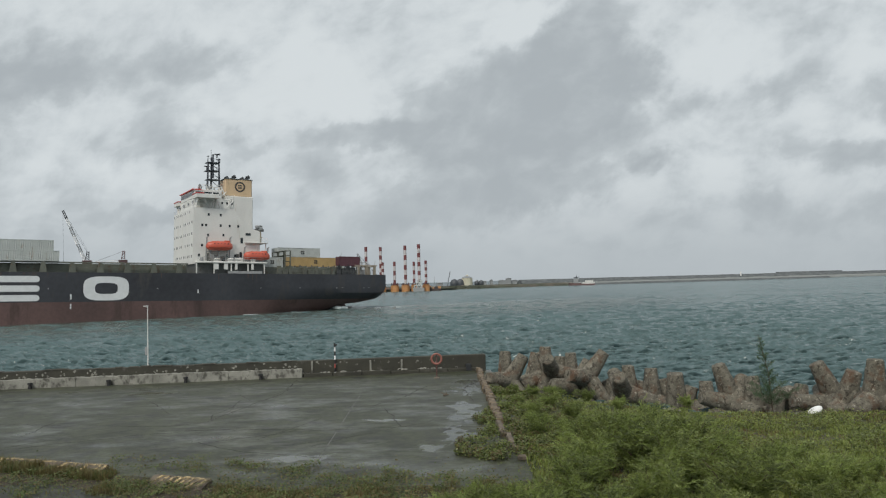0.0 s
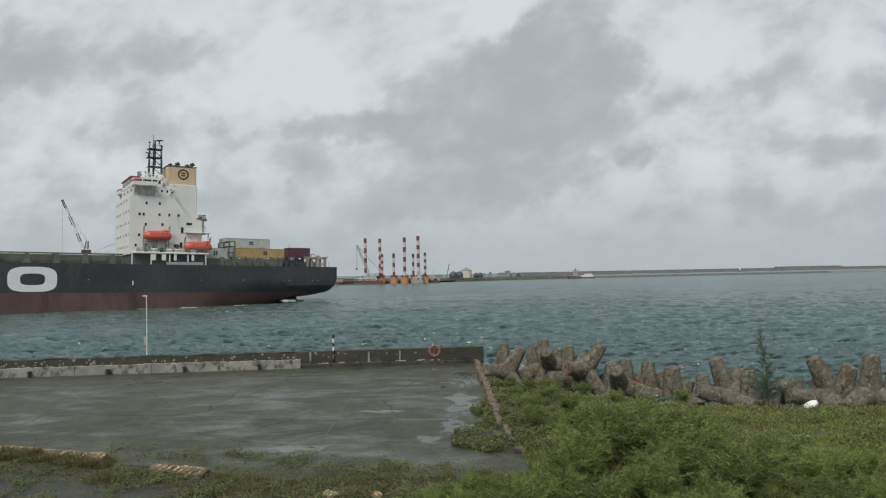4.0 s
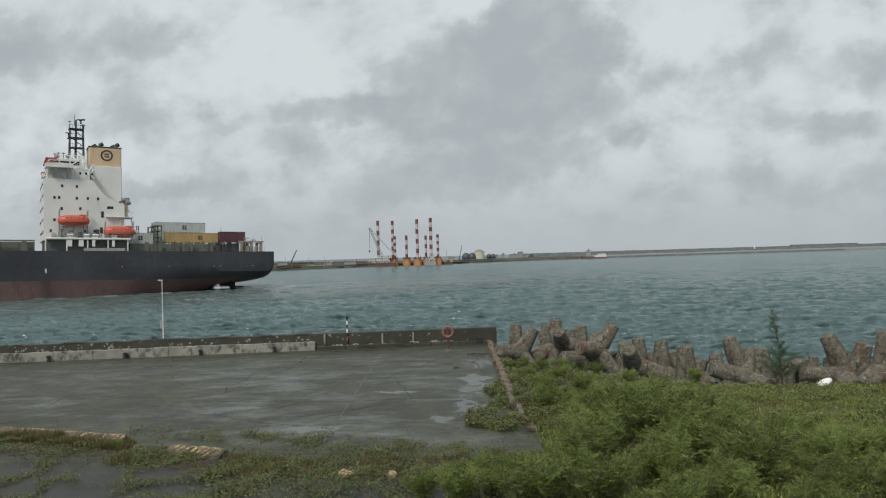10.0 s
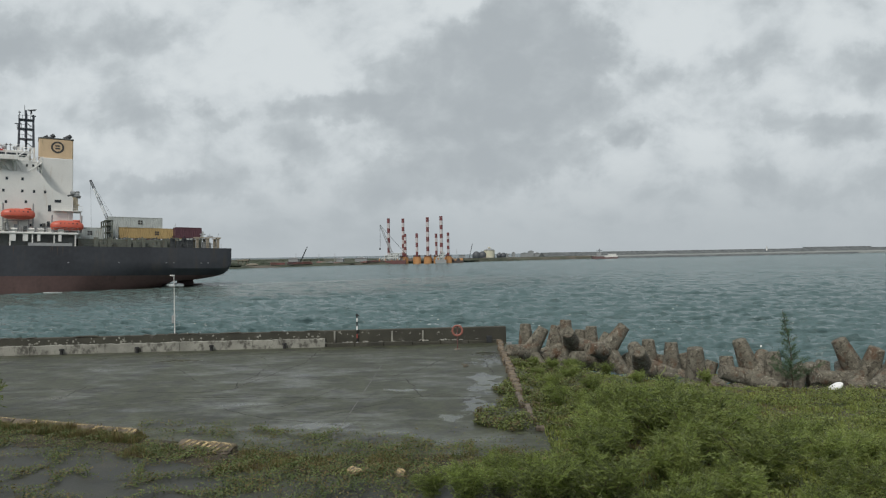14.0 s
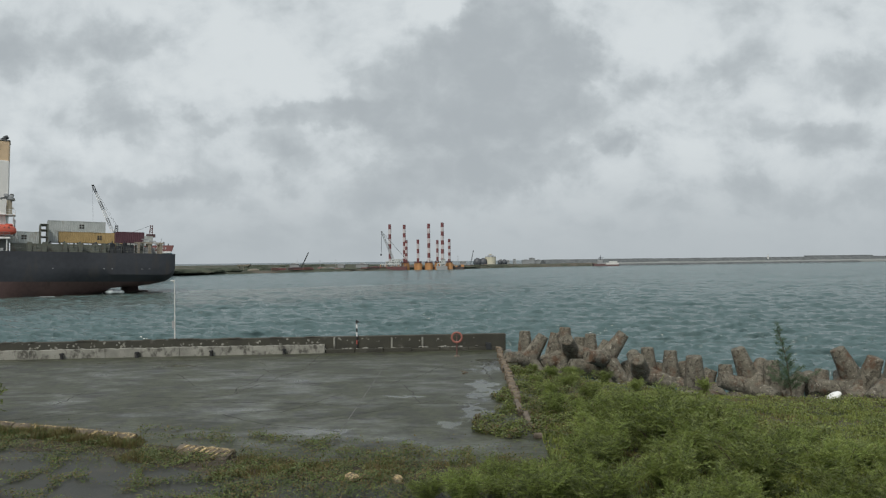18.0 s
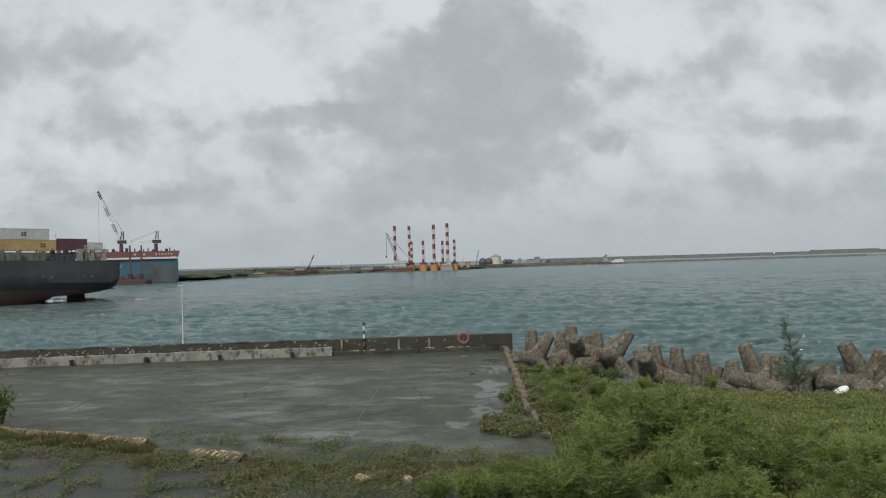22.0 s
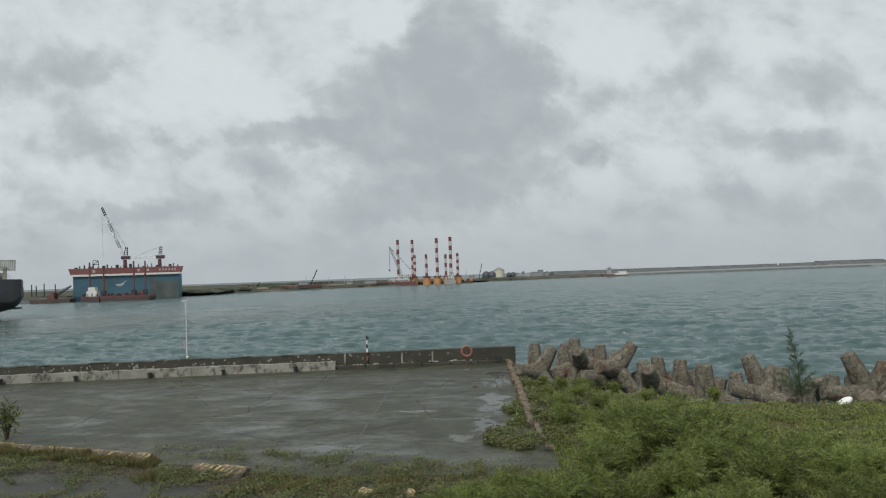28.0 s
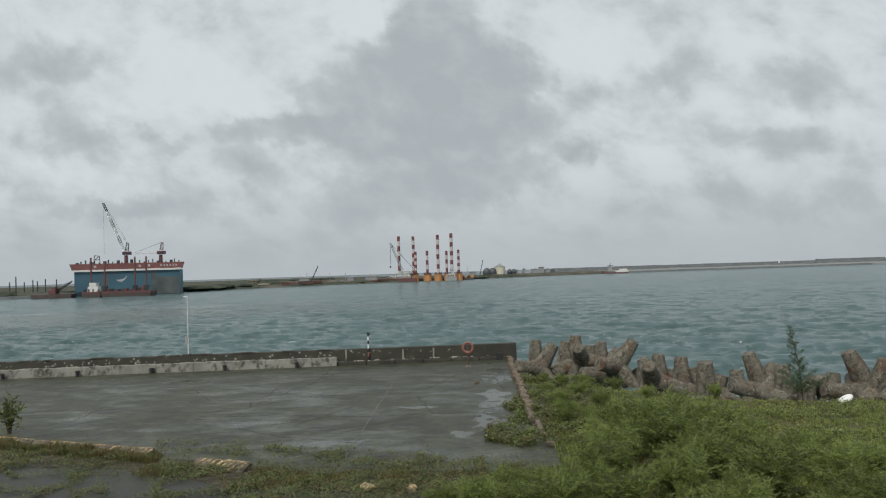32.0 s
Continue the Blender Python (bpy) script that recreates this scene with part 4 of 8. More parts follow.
    for x, z in ((36.6, 17.4), (36.8, 13.8), (33.8, 13.8)):
        window(x, 11.1, z, 0.6, 1.4, False, house)
    # Not a window: dark panel painting the shade of a nook under the edge.
    window(35.0, 11.1, 19.0, 1.3, 0.6, False, house)
    bm = bmesh.new()                               # aft gallery behind the bridge
    box(bm, 37.9, 41.0, -6.0, 9.2, 27.3, 27.5, 0.03)
    for y in (-5.8, 0, 5.6, 9.0):
        tube(bm, (38.1, y, 25.1), (38.1, y, 28.6), 0.09, n=6)
        tube(bm, (38.1, y, 25.4), (39.2, y, 27.3), 0.07, n=5)
    part("aft_gallery", bm, M["white"], upper)
    for k in range(4):
        window(47.6, -8 + k * 5, 26.8, 0.9, 0.7, True, upper)
    # Radar mast: navy posts on a white trunk, with thin platforms, scanners and antennas.
    mast = empty("radar_mast")
    mast.parent = ship
    for x, y, z0, z1 in ((39.7, 1.2, 31.6, 39.2), (41.2, -1.2, 31.6, 39.8), (42.7, 1.2, 31.6, 38.2), (41.3, 1.0, 34.0, 40.2)):
        bm = bmesh.new()
        tube(bm, (x, y, z0), (x + (41.2 - x) * 0.1, y * 0.9, z1), 0.26, 0.2, 8)
        part("mast_post", bm, M["mastblue"], mast)
    bm = bmesh.new()
    for x, y in ((39.6, 1.3), (41.2, -1.3), (42.8, 1.3), (40.4, -1.0), (42.0, -1.0)):
        tube(bm, (x, y, 27.8), (x, y, 31.7), 0.2, n=7)
    for a, b in (((39.6, 1.3, 28.6), (42.8, 1.3, 31.4)), ((42.8, 1.3, 28.6), (39.6, 1.3, 31.4)), ((39.4, 1.5, 31.6), (43.0, 1.5, 31.6)), ((39.6, 1.3, 30.0), (42.8, 1.3, 30.0))):
        tube(bm, a, b, 0.1, n=5)
    part("mast_trunk", bm, M["white"], mast, "white lattice foot of the mast")
    for z, x0, x1 in ((33.6, 39.6, 42.8), (35.9, 39.7, 43.0), (38.0, 39.6, 42.8)):
        bm = bmesh.new()
        box(bm, x0, x1, -1.5, 1.5, z, z + 0.14, 0.02)
        for k in range(5):
            x = x0 + (x1 - x0) * k / 4
            tube(bm, (x, 1.45, z), (x, 1.45, z + 0.9), 0.035, n=4)
        tube(bm, (x0, 1.45, z + 0.9), (x1, 1.45, z + 0.9), 0.035, n=4)
        tube(bm, (x0 + 0.3, 1.3, z - 1.8), (x1 - 0.6, 1.3, z), 0.08, n=5)
        part("mast_platform", bm, M["mastblue"], mast)
    for x, z, w in ((40.2, 40.2, 0.8), (42.8, 36.9, 0.7), (39.8, 38.9, 0.5)):
        bm = bmesh.new()
        tube(bm, (x, 0.6, z - 0.8), (x, 0.6, z), 0.12, n=6)
        box(bm, x - w, x + w, 0.45, 0.75, z, z + 0.22, 0.03)
        part("radar_scanner", bm, M["dark"], mast)
    bm = bmesh.new()
    tube(bm, (41.5, 0, 39.0), (41.6, 0, 41.6), 0.1, 0.05, 6)
    tube(bm, (40.9, 0, 40.4), (39.2, 0, 40.7), 0.09, n=5)
    part("antenna_mast", bm, M["dark"], mast)
    for x, y, z, h in ((40.4, 1.0, 39.2, 1.2), (45.0, 3, 30.1, 2.0), (44.2, 6, 30.1, 1.6), (46.0, 7.2, 30.1, 1.2), (43.0, 4, 30.1, 1.5), (42.6, 1.1, 38.2, 1.7)):
        bm = bmesh.new()
        tube(bm, (x, y, z), (x, y, z + h), 0.08, 0.05, 5)
        box(bm, x - 0.3, x + 0.3, y - 0.1, y + 0.1, z + h - 0.4, z + h - 0.25)
        part("whip_antenna", bm, M["dark"], mast)
    # Clutter on the monkey island and the galleries: domes, lockers, braces.
    for x, y, r in ((45.4, 4.8, 0.55), (43.4, 6.6, 0.4), (46.4, 1.0, 0.35)):
        bm = bmesh.new()
        bmesh.ops.create_uvsphere(bm, u_segments=14, v_segments=9, radius=r)
        bmesh.ops.translate(bm, vec=(x, y, 30.2 + r * 1.3), verts=bm.verts)
        tube(bm, (x, y, 30.1), (x, y, 30.2 + r), r * 0.4, n=8)
        part("antenna_dome", bm, M["grey"], wheel, "grey satellite dome", True)
    for x in (38.6, 39.8, 41.0):
        window(x, 9.2, 26.7, 0.4, 0.55, False, upper)
    for a, b in (((43.6, 12.4, 27.4), (43.6, 9.3, 25.4)), ((46.4, 12.4, 27.4), (44.2, 9.3, 25.4)), ((38.2, 9.2, 27.4), (40.6, 11.1, 25.2)), ((42.6, 11.9, 28.4), (41.0, 8.6, 30.0)), ((40.0, 9.2, 25.2), (38.4, 9.2, 28.6)), ((42.0, 11.0, 25.2), (43.2, 12.3, 27.5)), ((39.0, 6.0, 27.8), (40.4, 6.0, 31.2)), ((41.8, 9.3, 27.8), (40.0, 9.3, 29.6))):
        bm = bmesh.new()
        tube(bm, a, b, 0.13, n=6)
        part("wing_brace", bm, M["white"], upper)
    # Foam and disturbed water along the side, thin sheets at the waterline.
    foam = flat("wake_foam_white", (0.7, 0.75, 0.74), 0.6)
    rng = random.Random(31)
    for k in range(9):
        x = rng.uniform(14, 120) if k > 3 else rng.uniform(-9, 6)
        y = HALF + rng.uniform(0.4, 5.5) if k > 3 else rng.uniform(8, 15)
        rx, ry = rng.uniform(0.5, 1.5), rng.uniform(0.12, 0.4)
        bm = bmesh.new()
        z = 0.16 - x * math.tan(radians(1.4))
        rim = []
        for i in range(28):
            a = 2 * math.pi * i / 28
            r = 1 + 0.6 * noise.noise((2.5 * math.cos(a) + k * 4, 2.5 * math.sin(a), 2))
            rim.append((x + rx * r * math.cos(a), y + ry * r * math.sin(a)))
        prism(bm, rim, z - 0.25, z, "z")
        part("wake_foam", bm, foam, ship, "white wake foam beside the hull")
    # Boat deck: a long white shelter with posts; a dark wall paints the openings' shade.
    sh = block("boat_deck", 31.0, 47.9, 14.0, 11.6, 12.05, M["white"], "white boat deck slab")
    bm = bmesh.new()
    box(bm, 31.6, 47.8, -12.5, 12.5, DECK - 0.2, 11.6, 0.05)
    part("deck_shelter_wall", bm, M["grey_dark"], sh)
    for k in range(5):
        x = 31.6 + k * 4.1
        bm = bmesh.new()
        box(bm, x - 0.13, x + 0.13, 13.5, 13.8, DECK - 0.2, 11.6, 0.03)
        part("shelter_post", bm, M["white"], sh)
    for x, w in ((43.4, 0.9), (41.1, 0.8), (38.6, 0.5), (34.6, 0.5)):
        bm = bmesh.new()
        box(bm, x - w * 0.6, x + w * 0.6, 13.55, 13.85, 10.1, 11.6, 0.03)
        part("white_locker", bm, M["white"], sh)
    bm = bmesh.new()
    box(bm, 32.2, 40.6, 13.6, 13.9, DECK - 0.1, 9.75, 0.03)
    part("bulwark", bm, M["grey"], sh, "pale grey bulwark plate")
    # Lifeboats with davits.
    for x0, x1, z, y in ((39.3, 45.7, 15.65, 12.9), (29.9, 36.5, 13.4, 12.5)):
        boat = empty("lifeboat")
        boat.parent = ship
        bm = bmesh.new()
        bmesh.ops.create_uvsphere(bm, u_segments=24, v_segments=14, radius=1)
        for v in bm.verts:
            v.co = Vector((math.copysign(abs(v.co.x) ** 0.62, v.co.x) * (x1 - x0) / 2, v.co.y * 1.35, math.copysign(abs(v.co.z) ** 0.8, v.co.z) * (1.35 if v.co.z > 0 else 1.0)))
            v.co += Vector(((x0 + x1) / 2, y, z))
        part("boat_shell", bm, M["orange"], boat, "orange enclosed lifeboat hull", True)
        bm = bmesh.new()
        tube(bm, (x0 + 0.6, y + 0.1, z - 0.25), (x1 - 0.6, y + 0.1, z - 0.25), 1.36, n=20)
        for v in bm.verts:
            v.co.z = z - 0.25 + (v.co.z - (z - 0.25)) * 0.06
        part("boat_fender", bm, flat("boat_fender_grey", (0.35, 0.1, 0.06)), boat)
        for x in (x0 + 0.4, x1 - 0.4):
            bm = bmesh.new()
            tube(bm, (x, 11.4, 12.4), (x, 12.0, z + 2.2), 0.16, n=6)
            tube(bm, (x, 12.0, z + 2.2), (x, 13.1, z + 2.4), 0.14, n=6)
            tube(bm, (x, 12.9, z + 2.3), (x, 12.9, z + 1.2), 0.05, n=5)
            part("davit", bm, M["grey"], boat, "grey davit arm")
        bm = bmesh.new()
        for x in (x0 + 1.2, (x0 + x1) / 2, x1 - 1.2):
            box(bm, x - 0.12, x + 0.12, 11.9, 13.2, z - 1.15, z - 0.85, 0.02)
            tube(bm, (x, 12.2, 12.4), (x, 12.4, z - 1.1), 0.13, n=6)
        tube(bm, (x0 + 0.4, 12.3, z - 1.2), (x1 - 0.4, 12.3, z - 1.2), 0.1, n=6)
        part("boat_cradle", bm, M["grey"], boat)
        bm = bmesh.new()
        box(bm, x0 + 0.7, x0 + 2.2, y - 0.6, y + 0.6, z + 1.0, z + 1.5, 0.2)
        part("boat_canopy", bm, M["orange"], boat)
        for k in range(5):
            bm = bmesh.new()
            x = x0 + 1.4 + k * 0.8
            box(bm, x - 0.14, x + 0.14, y + 1.1, y + 1.22, z + 0.5, z + 0.8, 0.03)
            part("boat_window", bm, M["dark"], boat)
    for x in (34.4, 38.2, 40.0, 43.2):                 # life raft canisters and small deck lockers
        bm = bmesh.new()
        tube(bm, (x - 0.6, 13.3, 12.55), (x + 0.6, 13.3, 12.55), 0.33, n=12)
        box(bm, x - 0.5, x + 0.5, 13.0, 13.6, 12.05, 12.26)
        part("raft_canister", bm, M["white"], sh)
    bm = bmesh.new()
    for h in (0.5, 1.0):
        tube(bm, (31.0, 13.9, 12.05 + h), (47.8, 13.9, 12.05 + h), 0.035, n=5)
    for k in range(15):
        tube(bm, (31.1 + k * 1.19, 13.9, 12.0), (31.1 + k * 1.19, 13.9, 13.05), 0.03, n=5)
    part("boat_deck_rail", bm, M["grey"], sh)
    for k in range(9):
        bm = bmesh.new()
        x = 32.4 + k * 1.75
        box(bm, x - 0.35, x + 0.35, 11.1, 11.5 + 0.3 * (k % 3), 12.05, 13.0 + 0.35 * (k * 5 % 4), 0.04)
        part("deck_gear", bm, M["grey_dark"] if k % 2 else M["grey"], sh)
    # Stores crane and its platform aft of the house.
    crane = empty("stores_crane")
    crane.parent = ship
    bm = bmesh.new()
    box(bm, 30.2, 35.9, 5.0, 12.0, 16.8, 17.0, 0.03)
    for x in (30.5, 32.9):
        tube(bm, (x, 11.2, 12.4), (x, 11.2, 16.9), 0.14, n=6)
    for h in (0.5, 1.0):
        tube(bm, (30.2, 11.9, 17.0 + h), (35.9, 11.9, 17.0 + h), 0.035, n=5)
    for k in range(6):
        tube(bm, (30.2 + k * 1.14, 11.9, 17.0), (30.2 + k * 1.14, 11.9, 18.0), 0.03, n=5)
    part("crane_platform", bm, M["white"], crane)
    bm = bmesh.new()
    tube(bm, (31.4, 8.6, 17.0), (31.4, 8.6, 20.2), 0.6, 0.5, 12)
    tube(bm, (31.4, 8.6, 18.4), (31.4, 8.6, 18.6), 0.85, 0.85, 12)
    part("crane_post", bm, flat("cream_crane_paint", (0.5, 0.42, 0.3)), crane, "cream crane post")
    for x, y, z, r in ((31.4, 8.6, 20.7, 0.75), (32.0, 9.0, 21.2, 0.5), (30.8, 8.9, 20.3, 0.45), (31.0, 8.4, 21.3, 0.4)):
        bm = bmesh.new()
        box(bm, x - r, x + r, y - r, y + r, z - r * 0.7, z + r * 0.7, r * 0.3)
        part("crane_machinery", bm, M["grey"] if r > 0.45 else M["grey_dark"], crane)
    bm = bmesh.new()
    tube(bm, (31.4, 8.9, 20.8), (33.0, 10.2, 20.4), 0.24, 0.18, 8)
    tube(bm, (33.0, 10.2, 20.4), (32.4, 10.6, 19.2), 0.16, 0.12, 8)
    part("crane_jib", bm, M["grey_dark"], crane)
    # Containers, stanchions and fittings.
    def container(x0, x1, y0, z0, mat, mark=True, h=2.5):
        c = empty("container")
        c.parent = ship
        bm = bmesh.new()
        box(bm, x0 + 0.06, x1 - 0.06, y0 - 2.38, y0 - 0.06, z0 + 0.12, z0 + h - 0.08)
        k, x = 0, x0 + 0.2
        while x < x1 - 0.35:                      # corrugated side
            prism(bm, [(x, y0 - 0.06), (x + 0.05, y0 - 0.015), (x + 0.17, y0 - 0.015), (x + 0.22, y0 - 0.06)], z0 + 0.15, z0 + h - 0.12, "z")
            x += 0.42
        part("container_body", bm, mat, c)
        bm = bmesh.new()
        for z in (z0, z0 + h - 0.12):
            for y in (y0 - 0.12, y0 - 2.44):
                box(bm, x0, x1, y, y + 0.12, z, z + 0.12)
        for xx in (x0, x1 - 0.14):
            for y in (y0 - 0.13, y0 - 2.44):
                box(bm, xx, xx + 0.14, y, y + 0.13, z0, z0 + h)
        part("container_frame", bm, mat, c)
        if mark:
            for r in range(2):
                for q in range(2):
                    bm = bmesh.new()
                    xm = x0 + (x1 - x0) * 0.38 + q * 0.55
                    box(bm, xm, xm + 0.42, y0 + 0.0, y0 + 0.012, z0 + 0.8 + r * 0.55, z0 + 1.2 + r * 0.55)
                    part("container_mark", bm, dk, c)
        return c
    container(11.6, 23.8, 0.6, 14.1, M["cont_white"])
    container(6.8, 21.5, 0.6, 11.55, M["cont_tan"])
    container(21.6, 23.9, 0.6, 11.55, M["cont_white"], False)
    container(4.3, 10.4, 11.0, 11.5, M["cont_maroon"], False)
    container(25.7, 31.8, 10.4, 10.95, M["cont_white"])
    container(11.6, 23.8, -2.0, 14.1, M["cont_white"], False)
    container(11.6, 23.8, -2.0, 11.55, M["cont_white"], False)
    container(-0.6, 5.5, -10.5, 11.5, M["cont_white"], False)
    for lvl, x1 in ((0, 90.4), (1, 90.4)):
        container(77.0 + lvl * 1.1, 89.3 + lvl * 1.1, 14.2, 11.5 + lvl * 2.25, M["cont_white"], False, 2.25)
        container(90.5, 102.7, 14.2, 11.5 + lvl * 2.25, M["cont_white"], False, 2.25)
        container(78.0, 90.2, 11.5, 11.5 + lvl * 2.25, M["cont_white"], False, 2.25)
    for k in range(5, 27):                        # pedestals and lashing stanchions along the side
        x = (12.9, 17.6, 20.6, 24.6, 27.4, 4.7, 9.9)[k - 5] if k < 12 else 52 + (k - 12) * 5.6
        bm = bmesh.new()
        if k < 12:
            box(bm, x - 0.42, x + 0.42, 10.0 if x < 10 else 12.0, 11.0 if x < 10 else 13.0, DECK - 0.2, 11.48 if x < 10 else 11.2, 0.03)
        else:
            prism(bm, [(x - 0.75, DECK - 0.2), (x + 0.75, DECK - 0.2), (x + 0.35, 11.4), (x - 0.35, 11.4)], 13.4, 14.2)
        part("stanchion", bm, M["deckgreen"], ship)
    bm = bmesh.new()
    box(bm, 50.0, 176.0, -12.6, 12.6, DECK - 0.2, 11.1, 0.05)
    part("hatch_coaming", bm, M["deckgreen"], ship, "grey-green hatch coamings and covers")
    bm = bmesh.new()
    box(bm, 50.0, 165.0, 13.5, 14.0, 11.15, 11.45, 0.03)
    part("side_girder", bm, M["deckgreen"], ship)
    bm = bmesh.new()
    box(bm, 8.0, 31.0, -11.5, 11.5, DECK - 0.2, 10.9, 0.05)
    for x in (9.6, 13.5, 17.4, 21.2, 23.6):
        for y in (-1.8, 0.3):
            box(bm, x - 0.2, x + 0.2, y - 0.2, y + 0.2, 10.9, 11.55)
    part("aft_hatch_coaming", bm, M["deckgreen"], ship)
    for x in (11.0, 14.2, 17.4, 20.6, 23.4):           # lashing frames under and beside the containers
        bm = bmesh.new()
        for y in (1.2, 5.0, 9.0):
            box(bm, x - 0.14, x + 0.14, y, y + 0.3, 10.9, 11.6, 0.02)
        box(bm, x - 0.2, x + 0.2, 0.8, 11.2, 10.9, 11.15, 0.02)
        part("lashing_frame", bm, M["grey_dark"], ship)
    bm = bmesh.new()
    for x0, x1 in ((24.0, 25.4),):
        for x in (x0, x1):
            for y in (1.0, 6.0, 11.0):
                box(bm, x - 0.15, x + 0.15, y, y + 0.3, 10.9, 15.2, 0.02)
        for z in (12.4, 13.9, 15.1):
            box(bm, x0 - 0.1, x1 + 0.1, 0.9, 11.4, z, z + 0.12, 0.02)
    part("lashing_bridge", bm, M["deckgreen"], ship)
    # Poop rail, mooring winches and stern light posts.
    for h in (0.4, 0.75, 1.1):
        bm = bmesh.new()
        for a, b in (((7.5, 14.7), (3.0, 13.6)), ((3.0, 13.6), (0.5, 12.6)), ((0.5, 12.6), (0.3, -12.6)), ((7.5, 15.0), (31, 15.4))):
            tube(bm, (*a, DECK + h), (*b, DECK + h), 0.035, n=5)
        part("stern_rail", bm, M["grey_dark"], ship)
    bm = bmesh.new()
    for k in range(24):
        x = 0.5 + k * 1.3
        y = hull_half(x, DECK) - 0.15
        tube(bm, (x, y, DECK - 0.2), (x, y, DECK + 1.1), 0.03, n=5)
    part("rail_posts", bm, M["grey_dark"], ship)
    for x, y in ((4.0, 9.5), (5.2, 4.0), (2.2, 6.5)):
        bm = bmesh.new()
        tube(bm, (x, y - 1, DECK + 0.8), (x, y + 1, DECK + 0.8), 0.55, n=12)
        box(bm, x - 0.8, x + 0.8, y - 1.3, y - 1.0, DECK - 0.2, DECK + 1.5, 0.03)
        box(bm, x - 0.8, x + 0.8, y + 1.0, y + 1.3, DECK - 0.2, DECK + 1.5, 0.03)
        part("mooring_winch", bm, M["grey"], ship)
    for x, y, h in ((4.6, 12.6, 3.4), (2.8, 12.0, 3.0), (0.9, 9.0, 2.4), (6.0, 13.0, 2.2)):
        bm = bmesh.new()
        tube(bm, (x, y, DECK - 0.2), (x, y, DECK + h), 0.14, 0.1, 6)
        box(bm, x - 0.9, x + 0.5, y - 0.12, y + 0.12, DECK + h - 0.25, DECK + h, 0.03)
        part("stern_post", bm, M["grey"], ship)
    # White mooring frames and dark gear on the poop.
    poop_paint = flat("weathered_cream_deck_paint", (0.27, 0.235, 0.18), 0.7)
    for k, x in enumerate((0.9, 3.3, 5.7)):
        bm = bmesh.new()
        box(bm, x - 0.3, x + 0.3, 12.6, 13.2, DECK - 0.2, 11.2, 0.04)
        box(bm, x - 0.3, x + 0.3, 9.0, 9.6, DECK - 0.2, 11.2, 0.04)
        box(bm, x - 0.35, x + 0.35, 8.9, 13.3, 11.2, 11.45, 0.03)
        part("mooring_frame", bm, poop_paint, ship, "weathered cream mooring deck frame")
    bm = bmesh.new()
    box(bm, 0.2, 6.6, 12.7, 13.1, 11.46, 11.7, 0.03)
    part("mooring_beam", bm, poop_paint, ship)
    for x, y, w, h in ((7.4, 13.2, 0.7, 1.9), (8.6, 12.8, 0.5, 2.3), (9.9, 13.3, 0.6, 1.6), (11.2, 13.0, 0.5, 2.2), (14.8, 13.2, 0.9, 1.2), (19.0, 13.2, 0.8, 1.3), (26.0, 13.2, 0.7, 1.1)):
        bm = bmesh.new()
        box(bm, x - w, x + w, y - 0.9, y, DECK - 0.2, DECK + h, 0.06)
        tube(bm, (x, y, DECK + h * 0.6), (x + 0.1, y + 0.3, DECK + h + 0.5), 0.09, n=6)
        part("deck_machine", bm, M["dark"] if x < 12 else M["deckgreen"], ship)
    for x, z, h in ((10.8, 13.95, 0.9), (3.0, 11.7, 0.9), (5.0, 11.7, 0.7), (1.0, 11.7, 1.0)):
        bm = bmesh.new()
        tube(bm, (x, 13.0, z), (x - 0.25, 13.0, z + h), 0.07, 0.04, 5)
        part("stern_lamp_post", bm, M["grey"], ship)
    bm = bmesh.new()                                # forecastle and foremast, far forward
    box(bm, 178, 199, -9.0, 9.0, DECK - 0.2, 12.0, 0.1)
    for v in bm.verts:
        v.co.y *= 1.0 if v.co.x < 185 else 0.3
    part("forecastle", bm, M["navy"], ship)
    bm = bmesh.new()
    tube(bm, (186, 0, 12), (186, 0, 26), 0.5, 0.25, 8)
    tube(bm, (186, -2, 20), (186, 2, 20), 0.15, n=6)
    part("foremast", bm, M["buff"], ship)
    return ship


ship = build_ship()


def ship_pose(t):
    h = radians(SHIP_TURN)
    s = 3.573 * t - 0.01327 * t * t + 0.000101 * t ** 3 + 0.0091 * max(0.0, t - 12) ** 2
    x = -16.82 - math.cos(h) * s - HALF * math.sin(h)
    y = 198.0 - math.sin(h) * s + HALF * math.cos(h)
    return pose(x, y, 0, 0, -SHIP_TRIM, 180 + SHIP_TURN)


# ---- the far side of the harbour ----
SHORE = [(-900, 230), (-420, 290), (-240, 345), (-205, 352), (-168, 372), (-140, 430), (-105, 480), (-60, 522), (-20, 560), (20, 604), (57, 640), (128, 690), (246, 725), (410, 780), (700, 860), (1400, 1000)]


